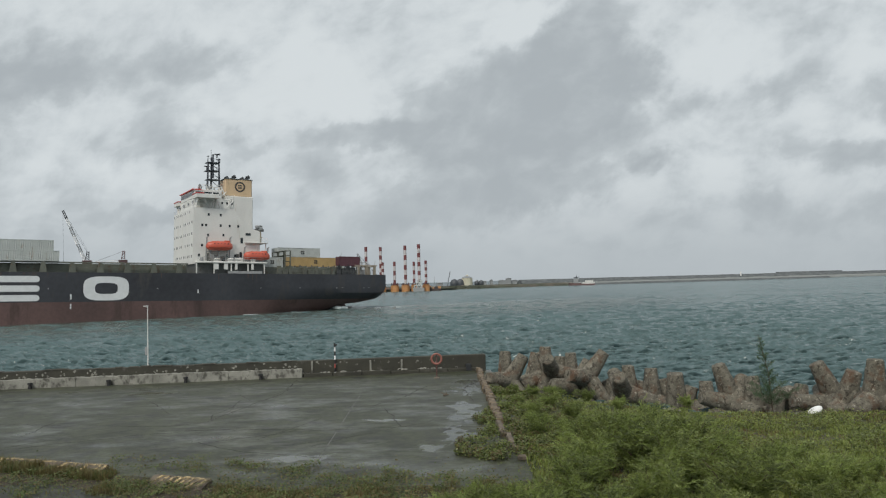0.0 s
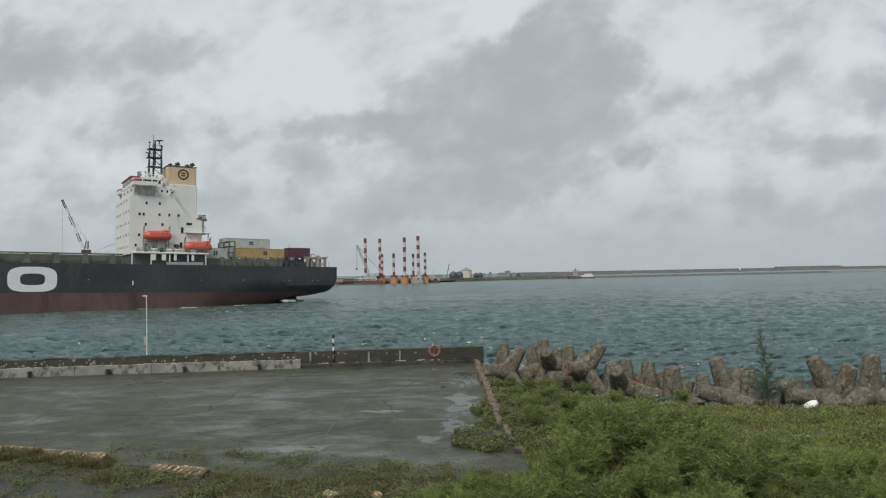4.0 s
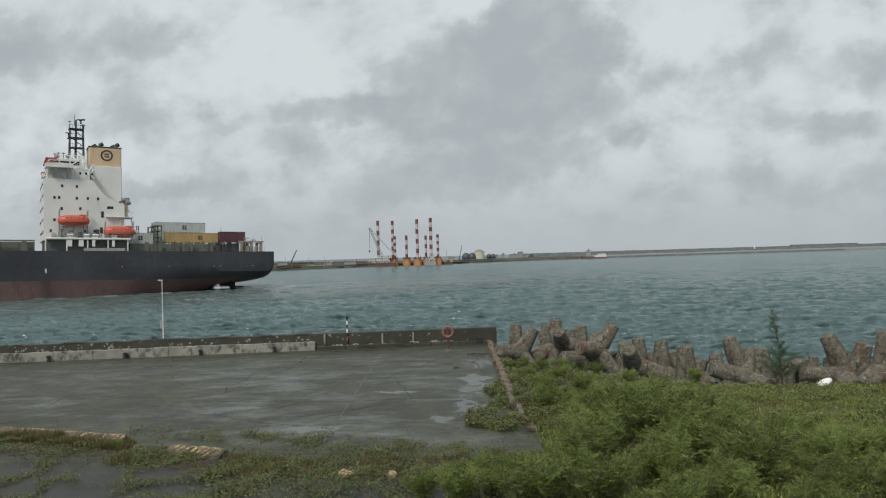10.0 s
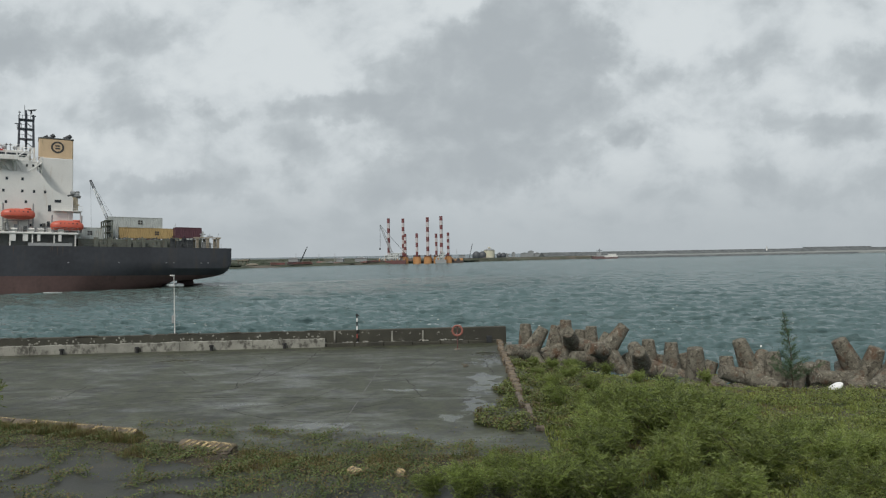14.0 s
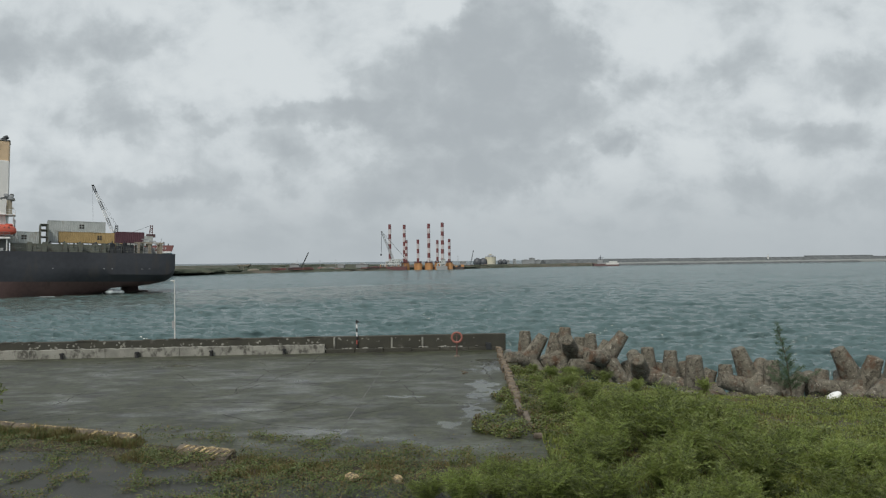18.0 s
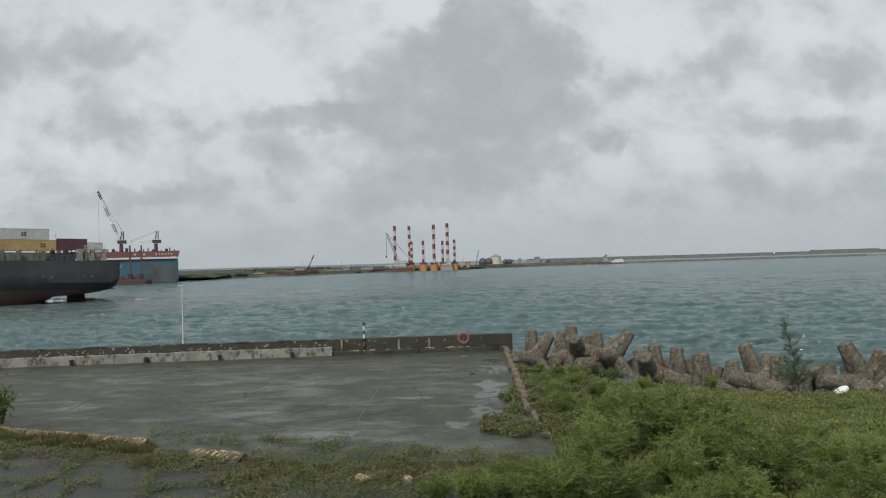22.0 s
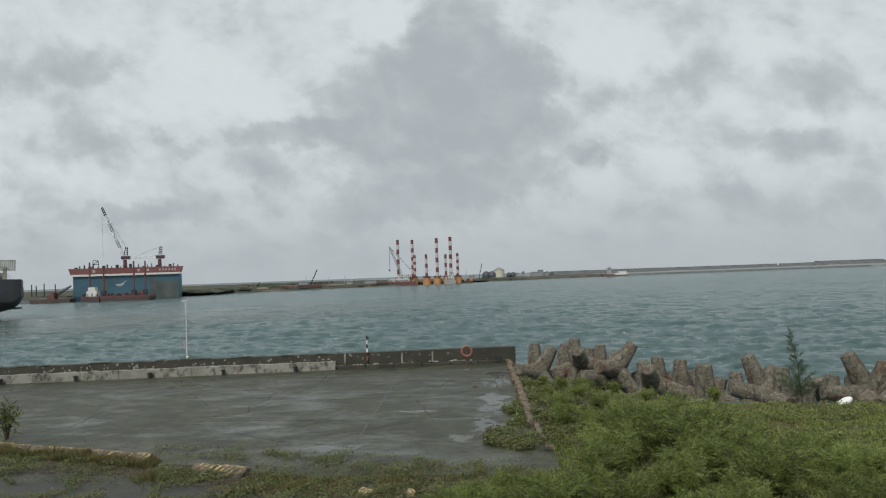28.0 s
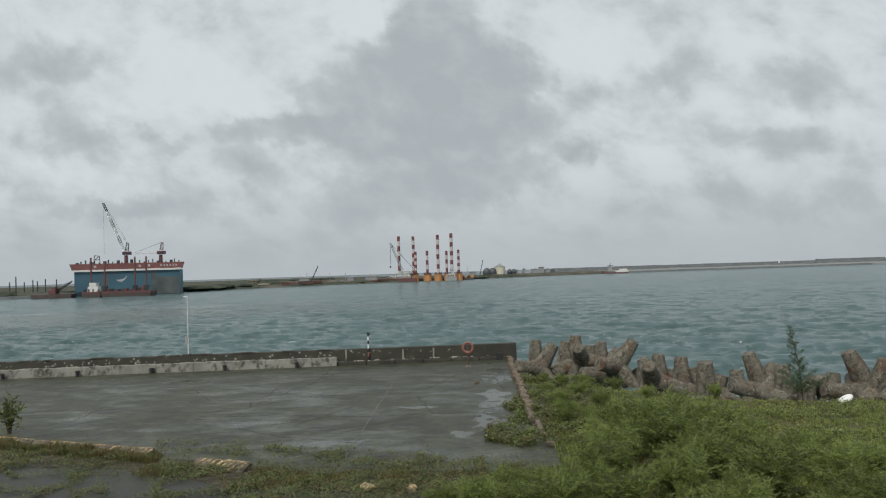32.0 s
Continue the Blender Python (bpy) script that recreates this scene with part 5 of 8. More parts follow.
def far_strip(name, line, widths, heights, mat, wobble, label, category, seed):
    """A long low body of land or stone along a line: waterline, crest, far edge, with an uneven top."""
    bm = bmesh.new()
    pts = []
    for (x0, y0), (x1, y1) in zip(line, line[1:]):
        n = max(2, int(math.hypot(x1 - x0, y1 - y0) / 4))
        pts += [(x0 + (x1 - x0) * k / n, y0 + (y1 - y0) * k / n) for k in range(n)]
    pts.append(line[-1])
    cols = []
    for k, (x, y) in enumerate(pts):
        q = pts[min(k + 1, len(pts) - 1)]
        o = pts[max(k - 1, 0)]
        d = Vector((q[0] - o[0], q[1] - o[1], 0)).normalized()
        nrm = Vector((-d.y, d.x, 0))
        col = []
        for w, h in zip(widths, heights):
            nz = noise.noise((x * 0.05 + seed, y * 0.05, w)) * wobble + noise.noise((x * 0.3 + seed, y * 0.3, w)) * wobble * 0.6
            p = Vector((x, y, 0)) + nrm * (w + noise.noise((x * 0.2, y * 0.2, w + seed)) * 1.2)
            col.append(bm.verts.new((p.x, p.y, h + (nz if h > 0.5 else 0))))
        cols.append(col)
    for a, b in zip(cols, cols[1:]):
        for k in range(len(widths) - 1):
            bm.faces.new((a[k], b[k], b[k + 1], a[k + 1]))
    bm.faces.new(cols[0])
    bm.faces.new(cols[-1][::-1])
    return tagged(link_bm(name, bm, mat), label, category, kind="structure")


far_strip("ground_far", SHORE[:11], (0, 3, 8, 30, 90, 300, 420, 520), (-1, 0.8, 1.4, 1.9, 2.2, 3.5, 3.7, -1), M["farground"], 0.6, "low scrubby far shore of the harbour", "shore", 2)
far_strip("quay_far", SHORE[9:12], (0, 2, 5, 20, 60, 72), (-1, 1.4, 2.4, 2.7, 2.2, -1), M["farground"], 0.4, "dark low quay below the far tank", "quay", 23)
far_strip("jetty_inner", SHORE[11:14], (0, 2.2, 5, 7.5, 60), (-1, 1.1, 1.6, 1.6, -1), M["rock"], 0.35, "low stone jetty at the far water's edge", "jetty", 5)
far_strip("breakwater_outer", [(78, 720), (92, 725), (172, 745), (268, 785), (460, 855), (760, 930), (1700, 1120)], (0, 4, 9, 12, 22), (-1, 3.4, 6.2, 6.3, -1), M["rock"], 0.3,
          "long grey outer breakwater on the horizon", "breakwater", 7)
far_strip("breakwater_berm", [(104, 719), (120, 723), (172, 737), (268, 777), (460, 846), (760, 920), (1700, 1108)], (0, 1.5, 4, 6), (-1, 1.6, 2.9, -1), flat("pale_armour_stone", (0.2, 0.21, 0.2)), 0.5,
          "pale rubble berm before the breakwater", "breakwater", 19)
far_strip("breakwater_head", [(386, 842), (420, 850), (452, 858), (470, 862)], (0, 6, 10, 16), (0, 7.4, 7.6, 0), M["rock"], 0.2, "raised dark stretch of the breakwater", "breakwater", 9)
far_strip("mole_left", [(-420, 292), (-300, 322), (-215, 338), (-196, 346)], (0, 1.5, 5, 9), (-1, 1.0, 1.3, -1), M["rock"], 0.25, "low dark mole along the water", "jetty", 4)


# Scrub thickets on the far shore: rounded, uneven clumps.
def thicket(name, pts, mat, label, seed):
    rng = random.Random(seed)
    bm = bmesh.new()
    for x, y, z, r, h in pts:
        for _ in range(5):
            g = bmesh.ops.create_icosphere(bm, subdivisions=2, radius=1)["verts"]
            ox, oy, s = rng.uniform(-1, 1) * r * 0.8, rng.uniform(-0.5, 0.5) * r, rng.uniform(0.5, 1.0)
            for v in g:
                k = 1 + 0.45 * noise.noise(v.co * 2.1 + Vector((x + ox, y, seed)))
                v.co = Vector((x + ox + v.co.x * r * s * k, y + oy + v.co.y * r * s * k, z + max(-0.3, v.co.z) * h * s * k))
    return tagged(link_bm(name, bm, mat), label, "shrubs", kind="stuff")


rng = random.Random(11)
thicket("far_scrub", [(-158 + 26 * u + rng.uniform(-3, 3), 392 + 105 * u + rng.uniform(0, 14), 1.6, rng.uniform(4, 8), rng.uniform(1.0, 2.6)) for u in (rng.random() ** 1.3 for _ in range(26))],
        M["farland"], "dark scrub thickets along the far shore", 3)
thicket("far_shore_scrub", [(-110 + 120 * u + rng.uniform(-3, 3), 486 + 105 * u + rng.uniform(0, 10), 1.2, rng.uniform(3, 7), rng.uniform(0.5, 1.5)) for u in (rng.random() for _ in range(34))],
        M["farland"], "low scrub along the far water's edge", 13)
thicket("far_mole_scrub", [(-235 - 14 * k, 352 - 3 * k, 1.4, rng.uniform(4, 8), rng.uniform(1.0, 2.4)) for k in range(12)], M["farland"], "scrub on the low mole", 5)


# Floating dock with cranes.
def lattice(bm, a, b, w0, w1, n, r):
    """A lattice boom of four chords from a to b."""
    a, b = Vector(a), Vector(b)
    q = (b - a).to_track_quat("Z", "Y")
    prev = None
    for k in range(n + 1):
        c, w = a.lerp(b, k / n), w0 + (w1 - w0) * k / n
        cur = [c + q @ Vector((sx * w, sy * w, 0)) for sx, sy in ((1, 1), (1, -1), (-1, -1), (-1, 1))]
        if prev:
            for i in range(4):
                tube(bm, prev[i], cur[i], r, n=4, caps=False)
                tube(bm, prev[i], cur[(i + 1) % 4], r * 0.7, n=4, caps=False)
        prev = cur


rustcab = flat("dull_maroon_machinery_paint", (0.08, 0.045, 0.045))
DOCK = pose(-190, 340, 0, 0, 0, math.degrees(math.atan2(16, 44.5)))
dock = empty("floating_dock", DOCK, "blue floating dock with a faded red upper band", "dock")
L_D = 47.3
bm = bmesh.new()
box(bm, 0, L_D, 0, 5, 0.0, 12.2, 0.05)
box(bm, 0, L_D, 26, 31, 0.0, 12.2, 0.05)
box(bm, 0, L_D, 0, 31, -1.5, 2.4, 0.05)
part("dock_body", bm, M["bluesteel"], dock, "weathered blue wing walls and pontoon")
for k, (x0, x1) in enumerate(((-1.0, 14.6), (14.7, 31.0), (31.1, L_D + 1.0))):
    bm = bmesh.new()
    prism(bm, [(x0, 12.7), (x1, 12.7), (x1 + (0.9 if k == 2 else 0), 15.6), (x0 - (0.9 if k == 0 else 0), 15.6)], -0.8, 5.4)
    part("upper_band", bm, M["dockred"], dock, "faded red upper band")
bm = bmesh.new()
box(bm, -0.5, L_D + 0.5, -0.86, 5.3, 11.8, 12.7, 0.04)
part("white_line", bm, M["white"], dock)
bm = bmesh.new()
box(bm, 36.5, 47.2, -0.06, 0.0, 0.3, 8.6)
box(bm, 33.8, 36.4, -0.06, 0.0, 0.3, 11.6)
part("rusty_side_panel", bm, material("grey_brown_stained_plate", (0.085, 0.1, 0.095), 0.8, var=0.4, scale=0.2, grain=2, dirt=(0.06, 0.1, 0.13), dirt_amount=0.5, dirt_scale=0.25, streak=2), dock, "stained grey-brown lower plating")
pale = flat("pale_dock_marking", (0.42, 0.41, 0.4))
for x, z, w, h in ((38.2, 13.7, 0.7, 0.9), (39.8, 13.7, 0.6, 0.9), (41.0, 13.7, 0.7, 0.9), (42.5, 13.7, 0.65, 0.9), (43.9, 13.7, 0.65, 0.9), (45.2, 13.7, 0.6, 0.9), (8.6, 13.6, 1.1, 1.1), (28.4, 13.6, 1.0, 1.1), (32.6, 13.6, 1.0, 1.1)):
    bm = bmesh.new()
    box(bm, x, x + w, -0.86, -0.8, z, z + h)
    part("dock_marking", bm, pale, dock)
bm = bmesh.new()                                       # a pale curved emblem
pts = [(18.6 + 4.6 * u, 7.4 - 1.3 * math.sin(u * 2.6) + 2.6 * u * u) for u in (k / 10 for k in range(11))]
prism(bm, pts + [(x - 0.1, z + 0.25 + 0.9 * math.sin(math.pi * min(1, (k + 0.5) / 10))) for k, (x, z) in reversed(list(enumerate(pts)))], -0.05, 0.0)
part("dock_emblem", bm, pale, dock, "pale curved emblem")
for k in range(24):                                    # clutter and rail posts on the dock top
    bm = bmesh.new()
    x = 0.5 + k * 2.0
    box(bm, x, x + (0.4 if k % 3 else 1.3), 1.0, 2.0 + (k % 4) * 0.5, 15.6, 16.2 + (k * 7 % 5) * 0.28, 0.03)
    part("dock_fitting", bm, M["dark"], dock)
for x, tall in ((22.6, True), (38.3, False)):
    cr = empty("dock_crane")
    cr.parent = dock
    bm = bmesh.new()
    tube(bm, (x, 2.5, 15.6), (x, 2.5, 19.4), 1.0, 0.8, 10)
    part("crane_pedestal", bm, M["redsteel"], cr)
    bm = bmesh.new()
    box(bm, x - 1.6, x + 2.4, 1.0, 4.0, 19.6, 21.2, 0.1)
    part("crane_cab", bm, rustcab, cr)
    bm = bmesh.new()
    lattice(bm, (x + 0.4, 2.5, 21.5), (x + 0.8, 2.5, 25.6), 0.75, 0.45, 4, 0.12)
    part("crane_a_frame", bm, M["redsteel"] if not tall else M["dark"], cr)
    if tall:
        a, b = Vector((x - 0.6, 2.5, 21.2)), Vector((x - 9.4, -1.0, 44.6))
        for k in range(6):
            bm = bmesh.new()
            lattice(bm, a.lerp(b, k / 6), a.lerp(b, (k + 1) / 6), 0.5 if k < 5 else 0.42, 0.5 if k < 4 else 0.36, 4, 0.1)
            part("boom_section", bm, M["dark"] if k == 5 else M["grey"] if k % 2 else M["whiteplastic"], cr, "painted lattice boom section")
        for p, q in (((x + 0.8, 2.5, 25.6), b), ((x + 0.4, 2.5, 25.4), b.lerp(a, 0.25)), (b, (b.x + 0.2, b.y, 20.0))):
            bm = bmesh.new()
            tube(bm, p, q, 0.035, n=4)
            part("boom_cable", bm, M["dark"], cr)
    else:
        bm = bmesh.new()
        lattice(bm, (x - 0.8, 2.0, 20.6), (x - 11.5, 1.0, 20.2), 0.5, 0.3, 8, 0.09)
        part("stowed_boom", bm, M["whiteplastic"], cr)
        bm = bmesh.new()
        tube(bm, (x + 0.6, 2.5, 25.5), (x - 11.4, 1.0, 20.6), 0.06, n=4)
        part("boom_cable", bm, M["dark"], cr)
bm = bmesh.new()
for a, b in (((8.2, 2, 15.6), (8.6, 2, 19.6)), ((11.0, 2, 15.6), (10.8, 2, 19.2)), ((8.6, 2, 19.6), (10.8, 2, 19.2)), ((8.4, 2, 17.4), (10.9, 2, 17.6)), ((8.6, 2, 17.5), (10.8, 2, 19.2))):
    tube(bm, a, b, 0.16, n=5)
part("dock_gantry", bm, M["dark"], dock)

# Work barges with red spud legs in front of the dock.
rusthull = material("grimy_rust_hull_paint", (0.07, 0.055, 0.05), 0.8, var=0.5, scale=0.3, grain=2, dirt=(0.095, 0.06, 0.05), dirt_amount=0.45, dirt_scale=0.4, streak=2)
for m, w, legs, house in ((pose(-178.2, 328.5, 0, 0, 0, 8), 8.1, (3.6,), True), (pose(-169.8, 329.6, 0, 0, 0, 8), 21.6, (1.2, 14.4, 19.4), False)):
    bg = empty("spud_barge", m, "rusty red work barge with tall red spud legs", "barge", "spud barges")
    bm = bmesh.new()
    prism(bm, [(0.6, -0.8), (w - 0.6, -0.8), (w, 1.2), (w, 2.4), (0, 2.4), (0, 1.2)], -5, 5)
    part("barge_hull", bm, rusthull, bg)
    bm = bmesh.new()
    box(bm, -0.05, w + 0.05, -5.06, 5.06, 1.7, 2.5, 0.02)
    part("sheer_strake", bm, M["redsteel"], bg)
    for x in np.arange(1.0, w - 0.5, 1.9):
        bm = bmesh.new()
        tube(bm, (x, -4.9, 2.4), (x, -4.9, 3.5), 0.06, n=5)
        box(bm, x - 0.4, x + 0.5, -4.6, -3.6, 2.5, 2.9 + 0.5 * (math.sin(x * 7) + 1), 0.05)
        part("deck_fitting", bm, M["redsteel"] if math.sin(x * 5) > 0 else M["dark"], bg)
    for x in legs:
        bm = bmesh.new()
        tube(bm, (x, -3.5, -1), (x, -3.5, 17.9 if x > 2 else 16.0), 0.38, n=10)
        part("spud_leg", bm, M["redsteel"], bg)
        bm = bmesh.new()
        box(bm, x - 0.9, x + 0.9, -4.4, -2.6, 2.4, 5.0, 0.08)
        part("spud_guide", bm, M["dark"], bg)
    if house:
        for x0, x1, z0, z1 in ((2.4, 7.0, 2.4, 4.9), (3.1, 6.2, 4.9, 6.6)):
            bm = bmesh.new()
            box(bm, x0, x1, -4.6, -1.0, z0, z1, 0.06)
            part("barge_house", bm, M["white"], bg, "white cabin")
    else:
        for x in (3.2, 6.0, 9.5, 12.0, 16.2, 17.8):
            bm = bmesh.new()
            box(bm, x, x + 1.6, -4.0, -2.0, 2.4, 3.4 + (x % 3) * 0.6, 0.06)
            part("deck_gear", bm, M["redsteel"] if x > 8 else M["dark"], bg)
dr = empty("crane_barge", pose(-203.5, 330, 0, 0, 0, 5), "rusty low crane barge with a slanted boom", "barge")
bm = bmesh.new()
prism(bm, [(0.5, -0.8), (17.6, -0.8), (18.2, 1.2), (18.2, 1.9), (0, 1.9), (0, 1.2)], -3, 3)
part("barge_hull", bm, rusthull, dr)
bm = bmesh.new()
box(bm, 7.4, 10.6, -2, 2, 1.9, 3.9, 0.1)
box(bm, 8.6, 10.4, -1.6, 1.6, 3.9, 4.9, 0.08)
part("crane_house", bm, M["redsteel"], dr)
bm = bmesh.new()
lattice(bm, (10.4, 0, 3.2), (17.8, -1, 7.6), 0.4, 0.25, 7, 0.1)
part("boom", bm, M["dark"], dr)
bm = bmesh.new()
tube(bm, (8.8, 0, 4.9), (17.8, -1, 7.6), 0.09, n=4)
part("boom_cable", bm, M["dark"], dr)
for x, z in ((-273.5, 8.3), (-269.7, 11.5), (-264.7, 8.0), (-259.5, 9.2), (-256.8, 8.5), (-252, 9.6), (-245.3, 9.1)):
    bm = bmesh.new()
    tube(bm, (x, 420, 0), (x, 420, z), 0.34, 0.3, 8)
    tagged(link_bm("mooring_pile", bm, M["dark"]), "dark slender pile standing on the far shore", "pile", "far piles")

# Jack-up units with red and white banded legs.
RED, WHT = flat("leg_red_paint", (0.17, 0.055, 0.055)), flat("leg_white_paint", (0.52, 0.49, 0.48))
band_me = {}


def banded_leg(parent, x, y, z0, z1, r, bands):
    for k in range(bands):
        h = (z1 - z0) / bands
        key = (round(h, 2), r, (bands - k) % 2)
        if key not in band_me:
            bm = bmesh.new()
            tube(bm, (0, 0, 0), (0, 0, h), r, n=12)
            me = bpy.data.meshes.new("leg_band")
            bmesh.ops.recalc_face_normals(bm, faces=bm.faces)
            bm.to_mesh(me)
            bm.free()
            me.materials.append(RED if (bands - 1 - k) % 2 == 0 else WHT)
            band_me[key] = me
        ob = new("leg_band", band_me[key])
        ob.parent, ob.location = parent, (x, y, z0 + h * k)


def jackup(x, y, legs, body, label):
    ju = empty("jack_up_unit", pose(x, y, 0), label, "jack-up unit", "jack-up units")
    if body:
        bm = bmesh.new()
        tube(bm, (0, 0, -1), (0, 0, 4.6), body, body, 20)
        tube(bm, (0, 0, 4.6), (0, 0, 5.3), body * 0.82, body * 0.78, 20)
        part("round_hull", bm, M["orangesteel"], ju, "orange round caisson")
        bm = bmesh.new()
        tube(bm, (0, 0, 5.2), (0, 0, 5.45), body * 1.05, n=20)
        part("deck_ring", bm, M["redsteel"], ju)
        for k in range(7):
            bm = bmesh.new()
            a = k * 0.9 + x
            box(bm, body * 0.8 * math.cos(a) - 0.3, body * 0.8 * math.cos(a) + 0.3, body * 0.8 * math.sin(a) - 0.3, body * 0.8 * math.sin(a) + 0.3, 5.4, 5.9 + 0.7 * ((k * 5) % 4) / 3, 0.03)
            part("jacking_gear", bm, M["redsteel"] if k % 2 else M["dark"], ju)
    for lx, ly, z0, z1, r, n in legs:
        banded_leg(ju, lx, ly, z0, z1, r, n)
        bm = bmesh.new()
        tube(bm, (lx, ly, 0), (lx, ly, z0), r * 1.05, n=12)
        part("leg_foot", bm, M["redsteel"], ju)
    return ju


jackup(-45.6, 540, [(-0.4, 1, 5.2, 33.2, 1.05, 9), (1.2, -1, 5.2, 21.8, 0.95, 7)], 3.3, "orange round caisson with two red and white banded legs")
jackup(-36.0, 541, [(0, 0, 5.2, 22.2, 0.95, 5)], 3.0, "orange round caisson with one short banded leg")
jackup(-28.1, 541, [(0.1, 0, 5.2, 33.8, 1.1, 8)], 3.0, "orange round caisson with one tall banded leg")
jackup(-21.8, 543, [(0, 0, 3.0, 21.8, 0.9, 6)], 2.2, "small orange caisson with a short banded leg")
jackup(-17.9, 539, [(0, 0, 5.2, 34.4, 1.15, 9)], 0, "tall red and white banded leg rising from a barge")
jackup(-13.0, 542, [(0, 0, 5.2, 22.4, 0.95, 7)], 2.6, "orange caisson with a short banded leg")
jackup(-56.7, 541, [(0, 0, 4.7, 33.6, 1.05, 8)], 0, "tall red and white banded leg beside a crane vessel")
M["farwhite"] = flat("dull_white_vessel_paint", (0.5, 0.52, 0.5))
for x, w, hull, name, lab in ((-65.5, 22, M["redsteel"], "crane_vessel", "white work vessel with red hull and a derrick"), (-22.6, 8.5, M["grey"], "support_vessel", "small white support vessel by the caissons")):
    cv = empty(name, pose(x, 534, 0), lab, "vessel")
    bm = bmesh.new()
    prism(bm, [(1, -0.8), (w - 0.5, -0.8), (w, 2.6), (0, 2.6)], -3, 3)
    part("vessel_hull", bm, hull, cv)
    for x0, x1, z0, z1 in ((w * 0.12, w * 0.8, 2.6, 4.6), (w * 0.3, w * 0.75, 4.6, 6.6), (w * 0.5, w * 0.85, 6.6, 8.0)):
        bm = bmesh.new()
        box(bm, x0, x1, -2.5, 2.5, z0, z1, 0.08)
        part("superstructure", bm, M["farwhite"], cv)
        for k in range(int((x1 - x0) / 1.3)):
            bm = bmesh.new()
            xx = x0 + 0.5 + k * 1.3
            box(bm, xx, xx + (0.55 if k % 3 else 0.9), -2.56, -2.5, z0 + (0.7 if k % 4 else 0.2), z1 - 0.45)
            part("vessel_window", bm, M["grey_dark"], cv)
    for k in range(int(w / 1.1)):
        bm = bmesh.new()
        xx = 0.4 + k * 1.1
        box(bm, xx, xx + 0.5, -2.9, -2.4, 2.6, 3.1 + 0.9 * ((k * 7) % 5) / 4, 0.04)
        tube(bm, (xx, -2.9, 2.6), (xx, -2.9, 3.9), 0.07, n=4)
        part("vessel_gear", bm, (M["deckgreen"], M["grey_dark"], M["orangesteel"], M["grey"])[(k * 3) % 4], cv)
    if w > 10:
        bm = bmesh.new()
        lattice(bm, (12.5, -1, 6.5), (3.6, -1.5, 28.4), 0.75, 0.45, 12, 0.16)
        part("derrick_boom", bm, M["grey"], cv)
        for p, q in (((3.6, -1.5, 28.4), (22, 0, 7)), ((3.6, -1.5, 28.4), (3.5, -1.5, 13))):
            bm = bmesh.new()
            tube(bm, p, q, 0.12, n=4)
            part("derrick_cable", bm, M["dark"], cv)
        bm = bmesh.new()
        box(bm, 2.8, 3.8, -2, -1, 10.5, 12, 0.1)
        part("hook_block", bm, M["dark"], cv)
bm = bmesh.new()
box(bm, -76, -2, 546, 552, -0.5, 1.7, 0.1)
tagged(link_bm("mooring_pontoon", bm, rusthull), "long low rust-brown pontoon behind the caissons", "pontoon")
rng = random.Random(91)
for k in range(26):
    bm = bmesh.new()
    w, h = rng.uniform(0.8, 3.0), rng.uniform(0.5, 2.0)
    box(bm, -w / 2, w / 2, -0.8, 0.8, 0, h, 0.05)
    box(bm, -w / 4, w / 4, -0.5, 0.5, h, h + 0.4 * rng.random())
    tagged(link_bm("deck_cargo", bm, (M["redsteel"], M["grey"], M["dark"], M["orangesteel"])[k % 4]), ("rust-red", "grey", "black", "orange")[k % 4] + " steel cargo on the pontoon", "cargo", "pontoon cargo").matrix_basis = pose(-75 + 72 * rng.random(), 548.5 + rng.uniform(-1.5, 1.5), 1.7)
# Tank, dome and sheds on the far land.
tk = empty("storage_tank", pose(25.2, 800, 0.5), "pale cream storage tank with a shallow cone roof", "tank")
bm = bmesh.new()
tube(bm, (0, 0, 0), (0, 0, 9.2), 5.9, n=32)
part("tank_shell", bm, M["tan"], tk)
bm = bmesh.new()
tube(bm, (0, 0, 9.2), (0, 0, 11.6), 6.2, 1.6, 32)
part("tank_roof", bm, M["farbuild"], tk, "grey cone roof")
bm = bmesh.new()
box(bm, -1.4, 1.4, -1, 1, 11.5, 12.6, 0.1)
part("roof_vent", bm, M["tan"], tk)
dome_paint = flat("slate_dome_paint", (0.06, 0.066, 0.074))
for x, r in ((11.2, 4.6), (17.6, 4.6), (35.4, 2.6), (40.2, 3.0)):
    bm = bmesh.new()
    bmesh.ops.create_uvsphere(bm, u_segments=20, v_segments=10, radius=r)
    for v in bm.verts:
        v.co = Vector((x + v.co.x, 797 + v.co.y, max(0.0, 3.6 + v.co.z * 1.15)))
    tagged(link_bm("storage_dome", bm, dome_paint, smooth=True), "dark rounded storage dome beside the tank", "dome", "storage domes")
rng = random.Random(4)
